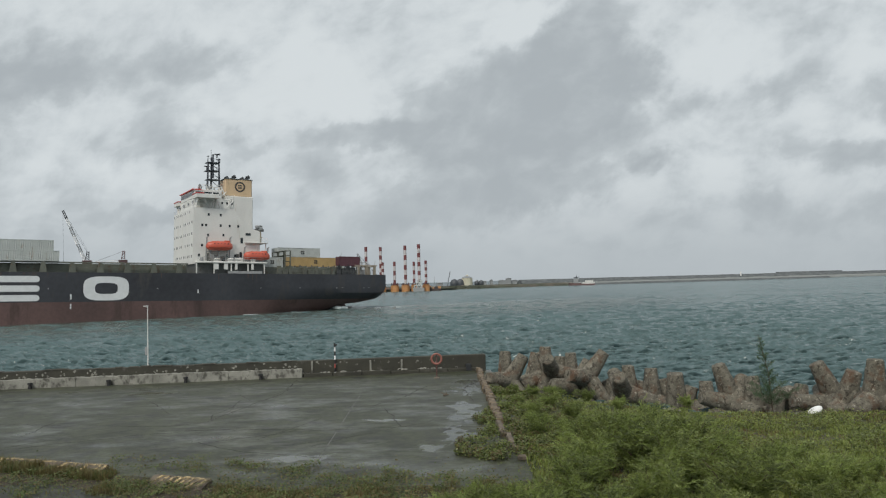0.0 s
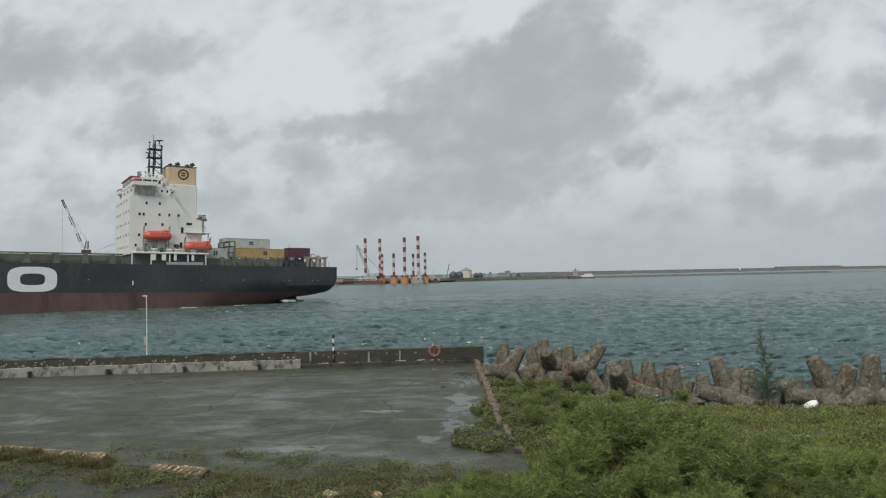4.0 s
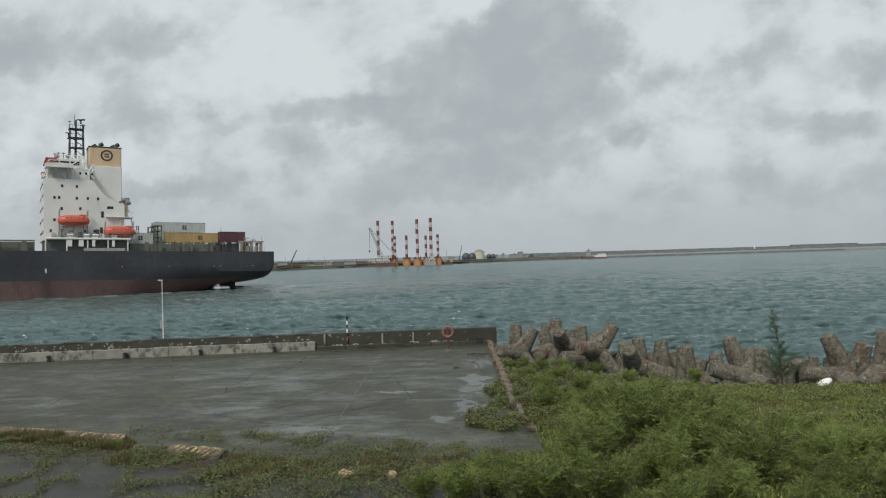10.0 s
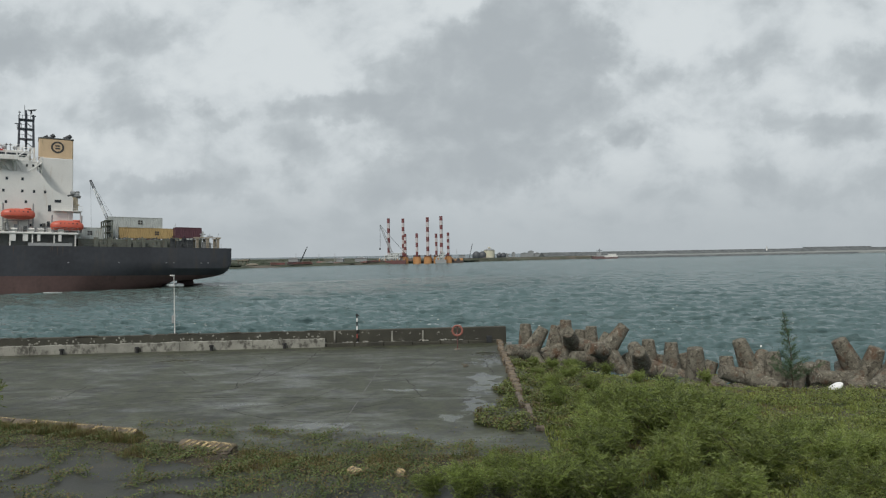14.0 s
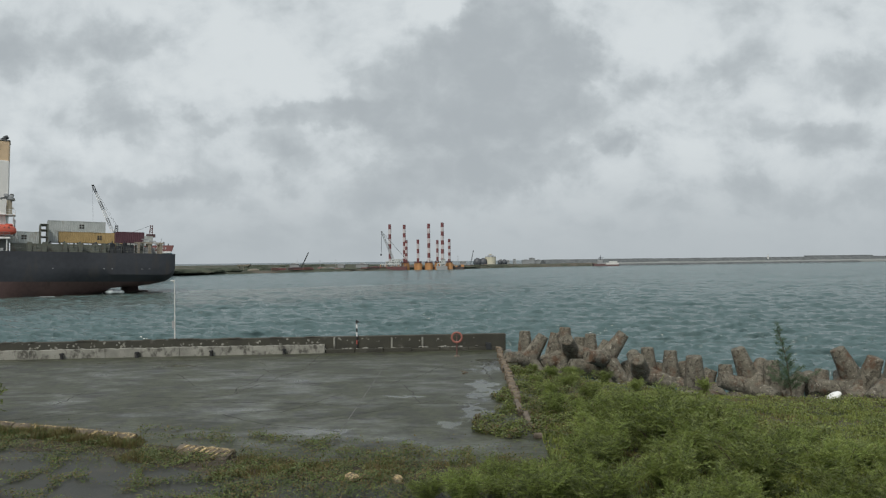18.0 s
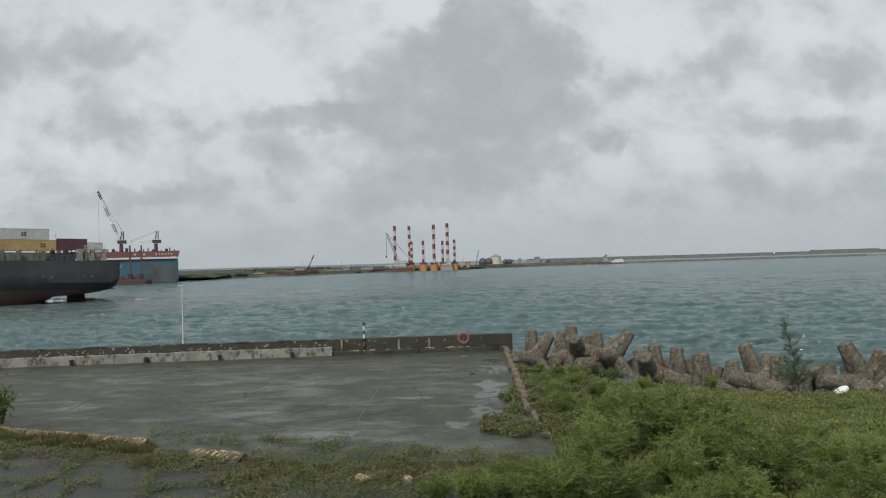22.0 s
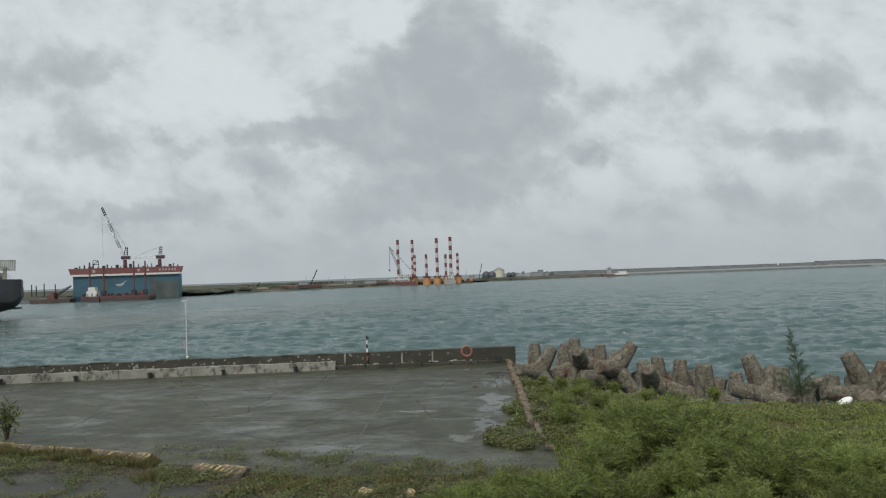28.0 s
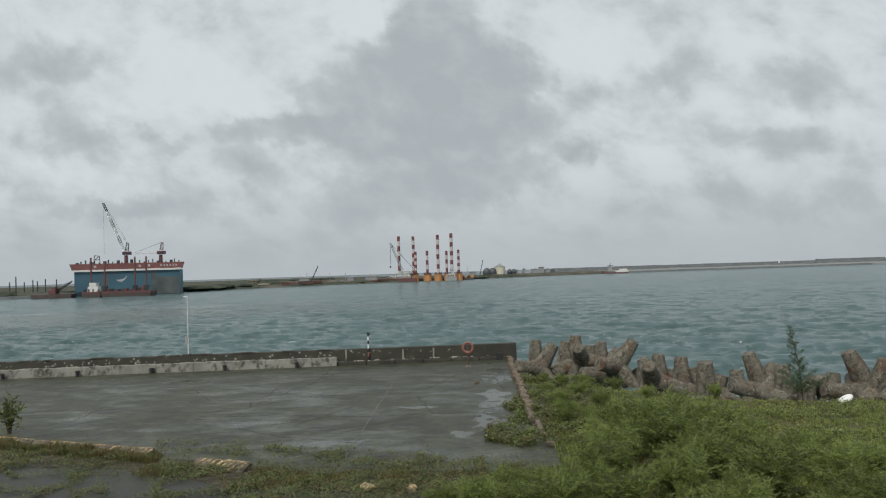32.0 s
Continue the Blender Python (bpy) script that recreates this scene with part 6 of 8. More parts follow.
for x, y, w, h in ((44, 812, 5, 4), (52, 812, 3, 5.2), (64, 812, 8, 4.4), (71, 812, 6, 6.4), (78, 815, 7, 4.2), (88, 818, 10, 3.2), (100, 820, 6, 3.0), (110, 822, 9, 4.0), (121, 824, 5, 2.8), (-4, 700, 6, 3.4), (-80, 560, 9, 3.0), (-96, 560, 5, 2.8), (-128, 545, 7, 3.6), (36, 800, 3, 5)):
    sh = empty("shed", pose(x, y, 1.5), "low grey shed on the far shore", "shed", "far sheds")
    bm = bmesh.new()
    box(bm, -w / 2, w / 2, -3, 3, 0, h, 0.05)
    part("shed_wall", bm, M["farbuild"], sh)
    bm = bmesh.new()
    prism(bm, [(-w / 2 - 0.3, h), (w / 2 + 0.3, h), (0, h + 0.9)], -3.3, 3.3)
    part("shed_roof", bm, M["grey"], sh)
for x, y, h, lean in ((-8, 640, 11, 0.1), (3, 690, 16, 3.2), (-118, 520, 13.5, 5.5), (-110, 548, 8, 0.1), (-98, 548, 8.5, 0), (-130, 560, 9, 0)):
    bm = bmesh.new()
    if lean > 1:
        lattice(bm, (x, y, 2), (x + lean, y, h), 0.3, 0.2, 7, 0.1)
        tagged(link_bm("far_crane", bm, M["dark"]), "distant leaning crawler crane boom on the shore", "crane", "far cranes")
    else:
        tube(bm, (x, y, 0), (x, y, h), 0.22, 0.12, 6)
        tagged(link_bm("far_mast", bm, M["grey"]), "thin grey mast on the far shore", "mast", "far masts")
# Spoil heaps, a pale hopper frame and low stores along the far shore.
rng = random.Random(52)
heap_mat = [flat("rust_brown_spoil", (0.13, 0.065, 0.052)), flat("grey_spoil", (0.13, 0.13, 0.12)), flat("sandy_spoil", (0.17, 0.15, 0.11))]
for k in range(34):
    u = rng.random()
    x, y = -150 + 175 * u + rng.uniform(-6, 6), 440 + 195 * u + rng.uniform(0, 40)
    w, h = rng.uniform(1.5, 5), rng.uniform(0.4, 1.3)
    bm = bmesh.new()
    g = bmesh.ops.create_icosphere(bm, subdivisions=2, radius=1)["verts"]
    for v in g:
        v.co = Vector((v.co.x * w, v.co.y * 3, max(-0.2, v.co.z) * h * (1 + 0.4 * noise.noise(v.co * 2 + Vector((k, 0, 0))))))
    tagged(link_bm("spoil_heap", bm, heap_mat[k % 3]), ("rust-brown", "grey", "sandy")[k % 3] + " spoil heap on the far shore", "heap", "spoil heaps").matrix_basis = pose(x, y, 1.7)
for k in range(22):                                    # rust-red plate, pile and pontoon stacks on the far quay
    u = rng.random()
    x, y = (-123 + 19 * u, 460 + 25 * u) if k < 13 else (-75 + 12 * u, 511 + 10 * u)
    w, h = rng.uniform(2.5, 7.0), rng.uniform(0.6, 2.0)
    bm = bmesh.new()
    for j in range(3):
        box(bm, -w / 2 + rng.uniform(0, 0.6), w / 2 - rng.uniform(0, 0.6), -1.0, 1.0, h * j / 3, h * (j + 1) / 3 - 0.05, 0.04)
    tagged(link_bm("steel_stack", bm, (M["dockred"], heap_mat[0], rustcab)[k % 3]), "rusty red stack of steel on the far quay", "steel stack", "steel stacks").matrix_basis = pose(x, y + rng.uniform(2, 9), 1.6, 0, 0, 30 + rng.uniform(-6, 6))
hop = empty("hopper_frame", pose(-143, 468, 1.7), "pale yellow steel hopper frame on the far shore", "hopper")
for x in (-2.6, 0.0, 2.6):
    bm = bmesh.new()
    tube(bm, (x, 0, 0), (x * 1.1, 0, 3.0), 0.3, n=6)
    part("leg", bm, heap_mat[2], hop)
bm = bmesh.new()
prism(bm, [(-4.4, 3.6), (4.6, 3.9), (3.2, 2.7), (-3.0, 2.6)], -1.2, 1.2)
part("bin", bm, heap_mat[2], hop)
thicket("far_tree_line", [(-190 + 4 * k + rng.uniform(-3, 3), 620 + 3.2 * k, 2.2, rng.uniform(3, 6), rng.uniform(1.0, 2.6) * (1 if k < 16 else 0.5)) for k in range(34)], M["farland"], "distant low tree line behind the shore", 31)
# The small coaster lying off the jetty.
co_ship = empty("coaster", pose(112, 662, 0), "small coaster with a red hull and white stern house", "ship")
bm = bmesh.new()
prism(bm, [(0.8, -0.8), (22, -0.8), (23.0, 1.5), (21, 1.3), (11, 1.3), (10, 2.1), (2, 2.1), (0, 2.5)], -3, 3)
part("coaster_hull", bm, flat("coaster_red_paint", (0.14, 0.085, 0.08)), co_ship)
for x0, x1, z0, z1 in ((12.0, 22.6, 1.3, 2.8), (15, 21.5, 2.8, 4.2)):
    bm = bmesh.new()
    box(bm, x0, x1, -2.4, 2.4, z0, z1, 0.06)
    part("coaster_house", bm, M["white"], co_ship)
bm = bmesh.new()
box(bm, 4.6, 8.4, -2.0, 2.0, 2.0, 5.6, 0.06)
part("coaster_bridge", bm, M["grey"], co_ship)
bm = bmesh.new()
tube(bm, (7.0, 0, 5.6), (7.0, 0, 9.6), 0.3, 0.15, 6)
tube(bm, (4.4, 0, 7.0), (9.4, 0, 7.4), 0.25, n=5)
tube(bm, (5.4, 0, 5.6), (7.0, 0, 8.6), 0.2, n=5)
part("coaster_mast", bm, M["dark"], co_ship)
bm = bmesh.new()
tube(bm, (318, 790, 4.5), (318, 790, 8.2), 0.9, 0.6, 10)
tube(bm, (318, 790, 8.2), (318, 790, 9.0), 0.4, 0.4, 8)
tagged(link_bm("beacon", bm, M["white"]), "small white beacon tower on the breakwater", "beacon")


# ---- things on and round the apron ----
def along_wall(x, y, z):
    return WALL @ Vector((x, y, z))


# Pale plinth along the foot of the wall, with a broken lower ledge at its near end.
rng = random.Random(21)
for k in range(15):
    x0, x1 = 11.8 + k * 4.55, 11.8 + (k + 1) * 4.55 - 0.006
    bm = bmesh.new()
    box(bm, x0, x1, 0.003, 0.24, ZA - 0.1, 1.64 + rng.uniform(-0.015, 0.015), 0.03)
    bmesh.ops.subdivide_edges(bm, edges=[e for e in bm.edges if e.calc_length() > 2], cuts=44)
    for v in bm.verts:
        wear = 0.05 * noise.noise(v.co * 1.1) + 0.05 * noise.noise(v.co * 3.7) + 0.03 * noise.noise(v.co * 9) - 0.02
        v.co += Vector((0, noise.noise(v.co * 1.7) * 0.025, wear if v.co.z > 1.4 else 0))
    ob = part("plinth_block", bm, M["plinth"], sea_wall, "pale concrete plinth block")
for k in range(6):
    x0 = 0.7 + k * 1.84
    bm = bmesh.new()
    box(bm, x0, x0 + 1.81, 0.003, 0.3, ZA - 0.1, 1.27 + rng.uniform(-0.03, 0.03), 0.03)
    part("ledge_block", bm, M["wall_dark"], sea_wall)
for k in range(44):
    x = 0.8 + (rng.random() ** 0.8) * 11.4
    bm = bmesh.new()
    s = rng.uniform(0.03, 0.1)
    g = bmesh.ops.create_icosphere(bm, subdivisions=1, radius=s)["verts"]
    for v in g:
        v.co = Vector((x + v.co.x * rng.uniform(1.1, 1.9), rng.uniform(0.08, 0.24) + v.co.y, 1.28 + v.co.z * 0.7 + s * 0.4))
    part("rubble", bm, M["plinth"], sea_wall, "pale broken mortar lump")
for x in (11.2, 7.5, 5.5):
    bm = bmesh.new()
    box(bm, x - 0.06, x + 0.06, 0.003, 0.09, 1.3, 1.95 if x < 11 else 2.04, 0.01)
    part("wall_rib", bm, M["plinth"], sea_wall)
bm = bmesh.new()
box(bm, 1.0, 1.35, 0.003, 0.36, ZA + 0.004, 1.5, 0.02)
part("drain_box", bm, M["dark"], sea_wall)
# Crumbled crest of the wall.
for k in range(60):
    bm = bmesh.new()
    x = 12 + rng.random() * 40
    box(bm, x, x + rng.uniform(0.2, 0.9), -0.35, 0.012, 2.01, 2.07 + rng.uniform(0.01, 0.07), 0.02)
    part("crest_lump", bm, M["wall_dark"], sea_wall)
# Pale scars of render left on the dark face.
for k in range(110):
    x, z, s = 2 + rng.random() * 40, 1.68 + 0.3 * rng.random() ** 1.6, rng.uniform(0.03, 0.1)
    n = 9
    pts = [(x + s * rng.uniform(0.5, 1.3) * math.cos(2 * math.pi * i / n), z + s * rng.uniform(0.3, 1.3) * math.sin(2 * math.pi * i / n)) for i in range(n)]
    bm = bmesh.new()
    prism(bm, [(a, b) for a, b in pts], 0.003, 0.016, "y")
    part("render_scar", bm, M["plinth"], sea_wall)

# Black mooring cleats at the foot of the plinth.
bm = bmesh.new()
tube(bm, (0, 0, 0), (0, 0, 0.26), 0.11, 0.085, 12)
tube(bm, (0, 0, 0.26), (0, 0, 0.36), 0.15, 0.13, 12)
cleat = tagged(link_bm("mooring_bollard", bm, M["rubber"]), "small black iron bollard by the plinth", "bollard", "quay bollards")
p = along_wall(14.35, 0.44, ZA)
cleat.matrix_basis = pose(*p)
for k in range(1, 6):
    p = along_wall(14.35 + 4.55 * k, 0.44, ZA)
    copy_thing(cleat, pose(*p))

# White light pole standing on the wall.
lp = empty("light_pole", pose(-18.6, 46.28, 2.07), "slim white light pole standing on the sea wall", "light pole")
bm = bmesh.new()
tube(bm, (0, 0, 0), (0, 0, 1.7), 0.04, 0.035, 10)
tube(bm, (0, 0, 1.7), (0, 0, 3.75), 0.027, 0.024, 10)
part("pole", bm, M["white"], lp)
bm = bmesh.new()
box(bm, -0.14, 0.14, -0.14, 0.14, 0, 0.05, 0.01)
part("base_plate", bm, M["grey"], lp)
bm = bmesh.new()
box(bm, -0.16, -0.03, -0.07, 0.07, 0.7, 1.2, 0.015)
part("junction_box", bm, M["grey"], lp, "grey junction box")
bm = bmesh.new()
tube(bm, (0, 0, 3.7), (-0.2, 0, 3.76), 0.035, n=8)
box(bm, -0.26, 0.05, -0.06, 0.06, 3.73, 3.79, 0.02)
part("lamp_head", bm, M["white"], lp)

# Striped marker post.
mp_ = empty("marker_post", pose(-7.07, 47.25, ZA), "black and white striped marker post with a dark cap", "marker post")
for k in range(7):
    bm = bmesh.new()
    tube(bm, (0, 0, 0.26 * k), (0, 0, 0.26 * (k + 1)), 0.05, n=10)
    part("post_band", bm, (flat("post_red_paint", (0.35, 0.08, 0.06)) if k == 2 else M["whiteplastic"] if k % 2 == 0 else M["rubber"]), mp_)
bm = bmesh.new()
tube(bm, (0, 0, 1.82), (0, 0, 2.1), 0.05, 0.05, 8)
box(bm, -0.06, 0.14, -0.06, 0.06, 1.92, 2.02, 0.01)
part("cap", bm, M["rubber"], mp_)

# Life ring on its stand.
st = empty("life_ring_stand", pose(-0.57, 44.8, ZA), "faded red life ring hung on a thin stand", "life ring")
bm = bmesh.new()
tube(bm, (0, 0.08, 0), (0, 0.08, 1.5), 0.03, n=8)
part("stand_pole", bm, M["redsteel"], st)
bm = bmesh.new()
tube(bm, (0, 0.08, 0), (0, 0.08, 0.08), 0.2, 0.16, 12)
part("stand_foot", bm, M["concrete"], st)
bm = bmesh.new()
n1, n2 = 40, 10
vs = [[bm.verts.new(((0.3 + 0.062 * math.cos(b)) * math.cos(a), 0.05 * math.sin(b), 1.17 + (0.3 + 0.062 * math.cos(b)) * math.sin(a))) for b in (2 * math.pi * j / n2 for j in range(n2))] for a in (2 * math.pi * i / n1 for i in range(n1))]
for i in range(n1):
    for j in range(n2):
        bm.faces.new((vs[i][j], vs[(i + 1) % n1][j], vs[(i + 1) % n1][(j + 1) % n2], vs[i][(j + 1) % n2]))
part("ring", bm, M["ring"], st, "faded red ring buoy", True)
bm = bmesh.new()
box(bm, -0.05, 0.05, 0.02, 0.12, 1.38, 1.5, 0.01)
tube(bm, (0, 0.02, 1.44), (0, -0.06, 1.44), 0.02, n=6)
part("hook", bm, M["dark"], st)

# Kerb beam on the apron's side: long cast pieces, then a run of small broken blocks.
kerbstone = material("stained_brown_kerb_concrete", (0.135, 0.11, 0.08), 0.85, var=0.45, scale=3, grain=18, bump=0.5, dist=0.02, dirt=(0.045, 0.036, 0.026), dirt_amount=0.55, dirt_scale=1.6)
kerblight = material("buff_kerb_concrete", (0.175, 0.135, 0.088), 0.85, var=0.45, scale=3, grain=18, bump=0.5, dist=0.02, dirt=(0.045, 0.036, 0.026), dirt_amount=0.62, dirt_scale=4)


def kerb_bend(y):
    """How far the kerb leaves its line in its near stretch."""
    return 0.0118 * max(0.0, 29.5 - y) ** 2


kerb = empty("side_kerb", pose(2.1, 0, ZA), "weathered concrete kerb beam along the apron's edge", "kerb")
rng = random.Random(8)
y = 47.6
while y > 30.5:                                   # short cast blocks in the far half
    ln = rng.uniform(0.5, 0.8)
    bm = bmesh.new()
    box(bm, -0.15, 0.15, y - ln + 0.05, y, -0.05, 0.27 + rng.uniform(-0.04, 0.02), 0.03, pose(rng.uniform(-0.015, 0.015), 0, 0, 0, 0, rng.uniform(-0.1, 0.1)))
    for v in bm.verts:
        v.co += Vector((0.02 * noise.noise(v.co * 3.1), 0, 0.03 * noise.noise(v.co * 4.3)))
    part("kerb_block", bm, kerblight, kerb)
    y -= ln
while y > 26.6:
    ln = rng.uniform(1.7, 2.5)
    bm = bmesh.new()
    box(bm, -0.1, 0.1, y - ln + 0.012, y, -0.05, 0.21, 0.03, pose(0, 0, 0, 0, 0, rng.uniform(-0.15, 0.15)))
    bmesh.ops.subdivide_edges(bm, edges=[e for e in bm.edges if e.calc_length() > 1], cuts=12)
    bmesh.ops.translate(bm, vec=(kerb_bend(y - ln / 2), 0, rng.uniform(-0.05, -0.01)), verts=bm.verts)
    for v in bm.verts:
        v.co += Vector((0.035 * noise.noise(v.co * 3.1), 0, 0.045 * noise.noise(v.co * 2.3) if v.co.z > 0.1 else 0))
    part("kerb_piece", bm, kerbstone, kerb)
    y -= ln
while y > 23.6:
    ln = rng.uniform(0.3, 0.55)
    if rng.random() < 0.55:
        y -= ln
        continue
    bm = bmesh.new()
    box(bm, -0.15, 0.15, -ln / 2 + 0.03, ln / 2, 0, rng.uniform(0.12, 0.24), 0.04, pose(kerb_bend(y) + rng.uniform(-0.04, 0.04), y, -0.03, rng.uniform(-4, 4), rng.uniform(-6, 6), rng.uniform(-9, 9)))
    part("kerb_block", bm, kerbstone, kerb)
    y -= ln

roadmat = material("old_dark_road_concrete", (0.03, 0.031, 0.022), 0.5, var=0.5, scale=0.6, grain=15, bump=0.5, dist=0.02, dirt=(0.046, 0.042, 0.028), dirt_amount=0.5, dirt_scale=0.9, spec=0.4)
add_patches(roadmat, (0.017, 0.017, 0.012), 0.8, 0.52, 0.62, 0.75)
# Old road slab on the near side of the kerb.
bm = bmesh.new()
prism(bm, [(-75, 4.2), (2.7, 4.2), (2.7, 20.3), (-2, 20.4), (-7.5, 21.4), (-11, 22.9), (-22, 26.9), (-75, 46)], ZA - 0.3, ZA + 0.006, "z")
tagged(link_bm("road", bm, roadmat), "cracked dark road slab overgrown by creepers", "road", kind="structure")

# Yellow-painted kerb stones along the apron's near side.
YK = [((-21.5, 27.6), (-16.3, 25.75)), ((-16.2, 25.7), (-13.7, 24.85)), ((-13.6, 24.8), (-11.0, 23.9)), ((-8.95, 22.6), (-7.0, 21.75)), ((-3.25, 19.62), (-2.8, 19.5)), ((-1.95, 19.4), (-1.62, 19.35)), ((1.9, 20.2), (2.6, 20.5))]
for (x0, y0), (x1, y1) in YK:
    ln = math.hypot(x1 - x0, y1 - y0)
    yk = empty("kerb_stone", pose(x0, y0, ZA, 0, 0, math.degrees(math.atan2(y1 - y0, x1 - x0))), "worn yellow painted kerb stone, half overgrown", "kerb stone", "yellow kerb stones")
    bm = bmesh.new()
    if ln < 0.9:                                  # a broken lump with some paint left
        g = bmesh.ops.create_icosphere(bm, subdivisions=2, radius=0.5)["verts"]
        for v in g:
            c = 1 + 0.5 * noise.noise(v.co * 2.4 + Vector((x0 * 3, 0, 0)))
            v.co = Vector((ln / 2 + v.co.x * ln * c, v.co.y * 0.42 * c, max(-0.05, v.co.z * 0.3 * c + 0.04)))
        part("stone", bm, M["yellow"], yk, "broken yellow-painted kerb lump")
        continue
    dp = 0.16 if x0 < -10 else 0.34
    prism(bm, [(-dp, -0.05), (-dp + 0.01, 0.03), (0.02, 0.2), (0.15, 0.2), (0.15, -0.05)], 0, ln, "x")
    bmesh.ops.subdivide_edges(bm, edges=[e for e in bm.edges if e.calc_length() > 0.8], cuts=max(1, int(ln * 6)))
    for v in bm.verts:
        v.co += Vector((0, 0.03 * noise.noise(v.co * 5), 0.05 * noise.noise(v.co * 4 + Vector((x0, 0, 0)))))
    part("stone", bm, kerbstone, yk, "dirty kerb stone with most paint gone")
    k = 0
    while 0.3 + k * 0.24 < ln:
        x = 0.3 + k * 0.24
        k += 1
        if x0 < -10 and rng.random() < 0.6:
            continue
        wd, lo = 0.1 + 0.03 * math.sin(k * 5.1), rng.uniform(0.0, 0.16)
        bm = bmesh.new()
        low = [bm.verts.new(v) for v in ((x - 0.26 + lo, -dp + 0.01 + lo * dp / 0.34, 0.05 + lo * 0.5), (x - 0.26 + wd + lo, -dp + 0.01 + lo * dp / 0.34, 0.05 + lo * 0.5), (x + wd, 0.03, 0.235), (x, 0.03, 0.235), (x, 0.13, 0.2), (x + wd, 0.13, 0.2))]
        bm.faces.new(low[:4])
        bm.faces.new((low[3], low[2], low[5], low[4]))
        g = bmesh.ops.extrude_face_region(bm, geom=list(bm.faces))
        bmesh.ops.translate(bm, vec=(0, 0, -0.06), verts=[v for v in g["geom"] if isinstance(v, bmesh.types.BMVert)])
        bmesh.ops.recalc_face_normals(bm, faces=bm.faces)
        part("painted_rib", bm, M["yellow"], yk, "chipped yellow rib")
    nb = max(1, int(ln / 0.9))
    for k in range(nb):
        bm = bmesh.new()
        box(bm, ln * k / nb + 0.01, ln * (k + 1) / nb - rng.uniform(0.01, 0.12), 0.06, 0.2, 0.1, 0.215 + rng.uniform(-0.02, 0.02), 0.015)
        part("painted_edge", bm, M["yellow"], yk)


# Painted line and cracks in the apron.
def ribbon(name, pts, w, mat, label, jag=0.0, seed=0, z=ZA + 0.004):
    rng = random.Random(seed)
    fine = []
    for (x0, y0), (x1, y1) in zip(pts, pts[1:]):
        n = max(2, int(math.hypot(x1 - x0, y1 - y0) / (0.35 if w < 0.2 else 0.8)))
        fine += [(x0 + (x1 - x0) * k / n + rng.gauss(0, jag), y0 + (y1 - y0) * k / n + rng.gauss(0, jag)) for k in range(n)]
    fine.append(pts[-1])
    bm = bmesh.new()
    prev = None
    for k, (x, y) in enumerate(fine):
        a, b = fine[max(0, k - 1)], fine[min(len(fine) - 1, k + 1)]
        d = Vector((b[0] - a[0], b[1] - a[1], 0)).normalized()
        nrm = Vector((-d.y, d.x, 0)) * w * (1 if not jag else rng.uniform(0.4, 1.5) if w < 0.2 else 0.8 + 0.8 * noise.noise((x * 0.7, y * 0.7, seed))) / 2
        cur = (bm.verts.new(Vector((x, y, z)) + nrm), bm.verts.new(Vector((x, y, z)) - nrm))
        if prev:
            bm.faces.new((prev[0], prev[1], cur[1], cur[0]))
        prev = cur
    return part(name, bm, mat, apron, label)


linepaint = material("worn_white_line_paint", (0.15, 0.15, 0.135), 0.7, var=0.4, scale=3, grain=20, dirt=(0.06, 0.06, 0.055), dirt_amount=0.6, dirt_scale=2.5)
crackmat = material("dirt_filled_crack", (0.028, 0.027, 0.022), 0.9, var=0.3)
ribbon("painted_line", [(-4.32, 23.2), (-4.65, 46.2)], 0.045, linepaint, "thin worn white painted line")
ribbon("painted_line", [(-10.4, 31.8), (-10.2, 36.6)], 0.07, linepaint, "short worn white painted line")
for k, pts in enumerate(([(-27, 33.8), (-20, 33.0), (-15, 32.1), (-12, 31.6), (-10.5, 32.2), (-9.4, 38.0), (-8.9, 40.2), (-9.2, 45.8)],
                         [(-12, 30.6), (-8, 30.4), (-5, 29.9), (-0.5, 30.2), (2.0, 29.6)], [(-1.2, 41.5), (-2.4, 37.0), (-3.6, 35.4), (-9, 35.2)],
                         [(-18, 26.8), (-15, 28.6), (-12.4, 29.8), (-9.6, 30.6)], [(-24, 40), (-17, 39.2), (-12.5, 40), (-6, 39.4), (0.5, 40.6)],
                         [(1.8, 44), (0.9, 40), (1.3, 36)], [(-14, 18), (-9, 16.8), (-5, 17.5)], [(-10.5, 20.8), (-9.8, 16.5)])):
    ribbon("crack", pts, 0.05, crackmat, "dark dirt-filled crack in the concrete", 0.045, k)
rng = random.Random(33)
for k in range(22):                                # finer cracks over the whole slab
    x, y, a = rng.uniform(-26, 1), rng.uniform(25, 46), rng.uniform(0, 6.28)
    pts = [(x, y)]
    for j in range(rng.randint(3, 6)):
        a += rng.gauss(0, 0.18)
        pts.append((pts[-1][0] + 1.3 * math.cos(a), min(47.5, max(24.5, pts[-1][1] + 1.1 * math.sin(a)))))
    if max(p[0] for p in pts) < 2.2:
        ribbon("crack", pts, 0.035, crackmat, "", 0.03, 70 + k)
soil = material("damp_leaf_litter", (0.045, 0.036, 0.022), 0.95, var=0.5, scale=3, grain=20, bump=0.6, dist=0.03, dirt=(0.09, 0.075, 0.04), dirt_amount=0.45, dirt_scale=3)
ribbon("soil_strip", [(-23, 27.0), (-17, 25.0), (-11, 22.9), (-7.5, 21.2), (-4, 20.4), (0, 20.2), (3.2, 20.4)], 2.2, soil, "damp brown leaf litter along the kerb", 0.03, 40, ZA + 0.012)
bm = bmesh.new()
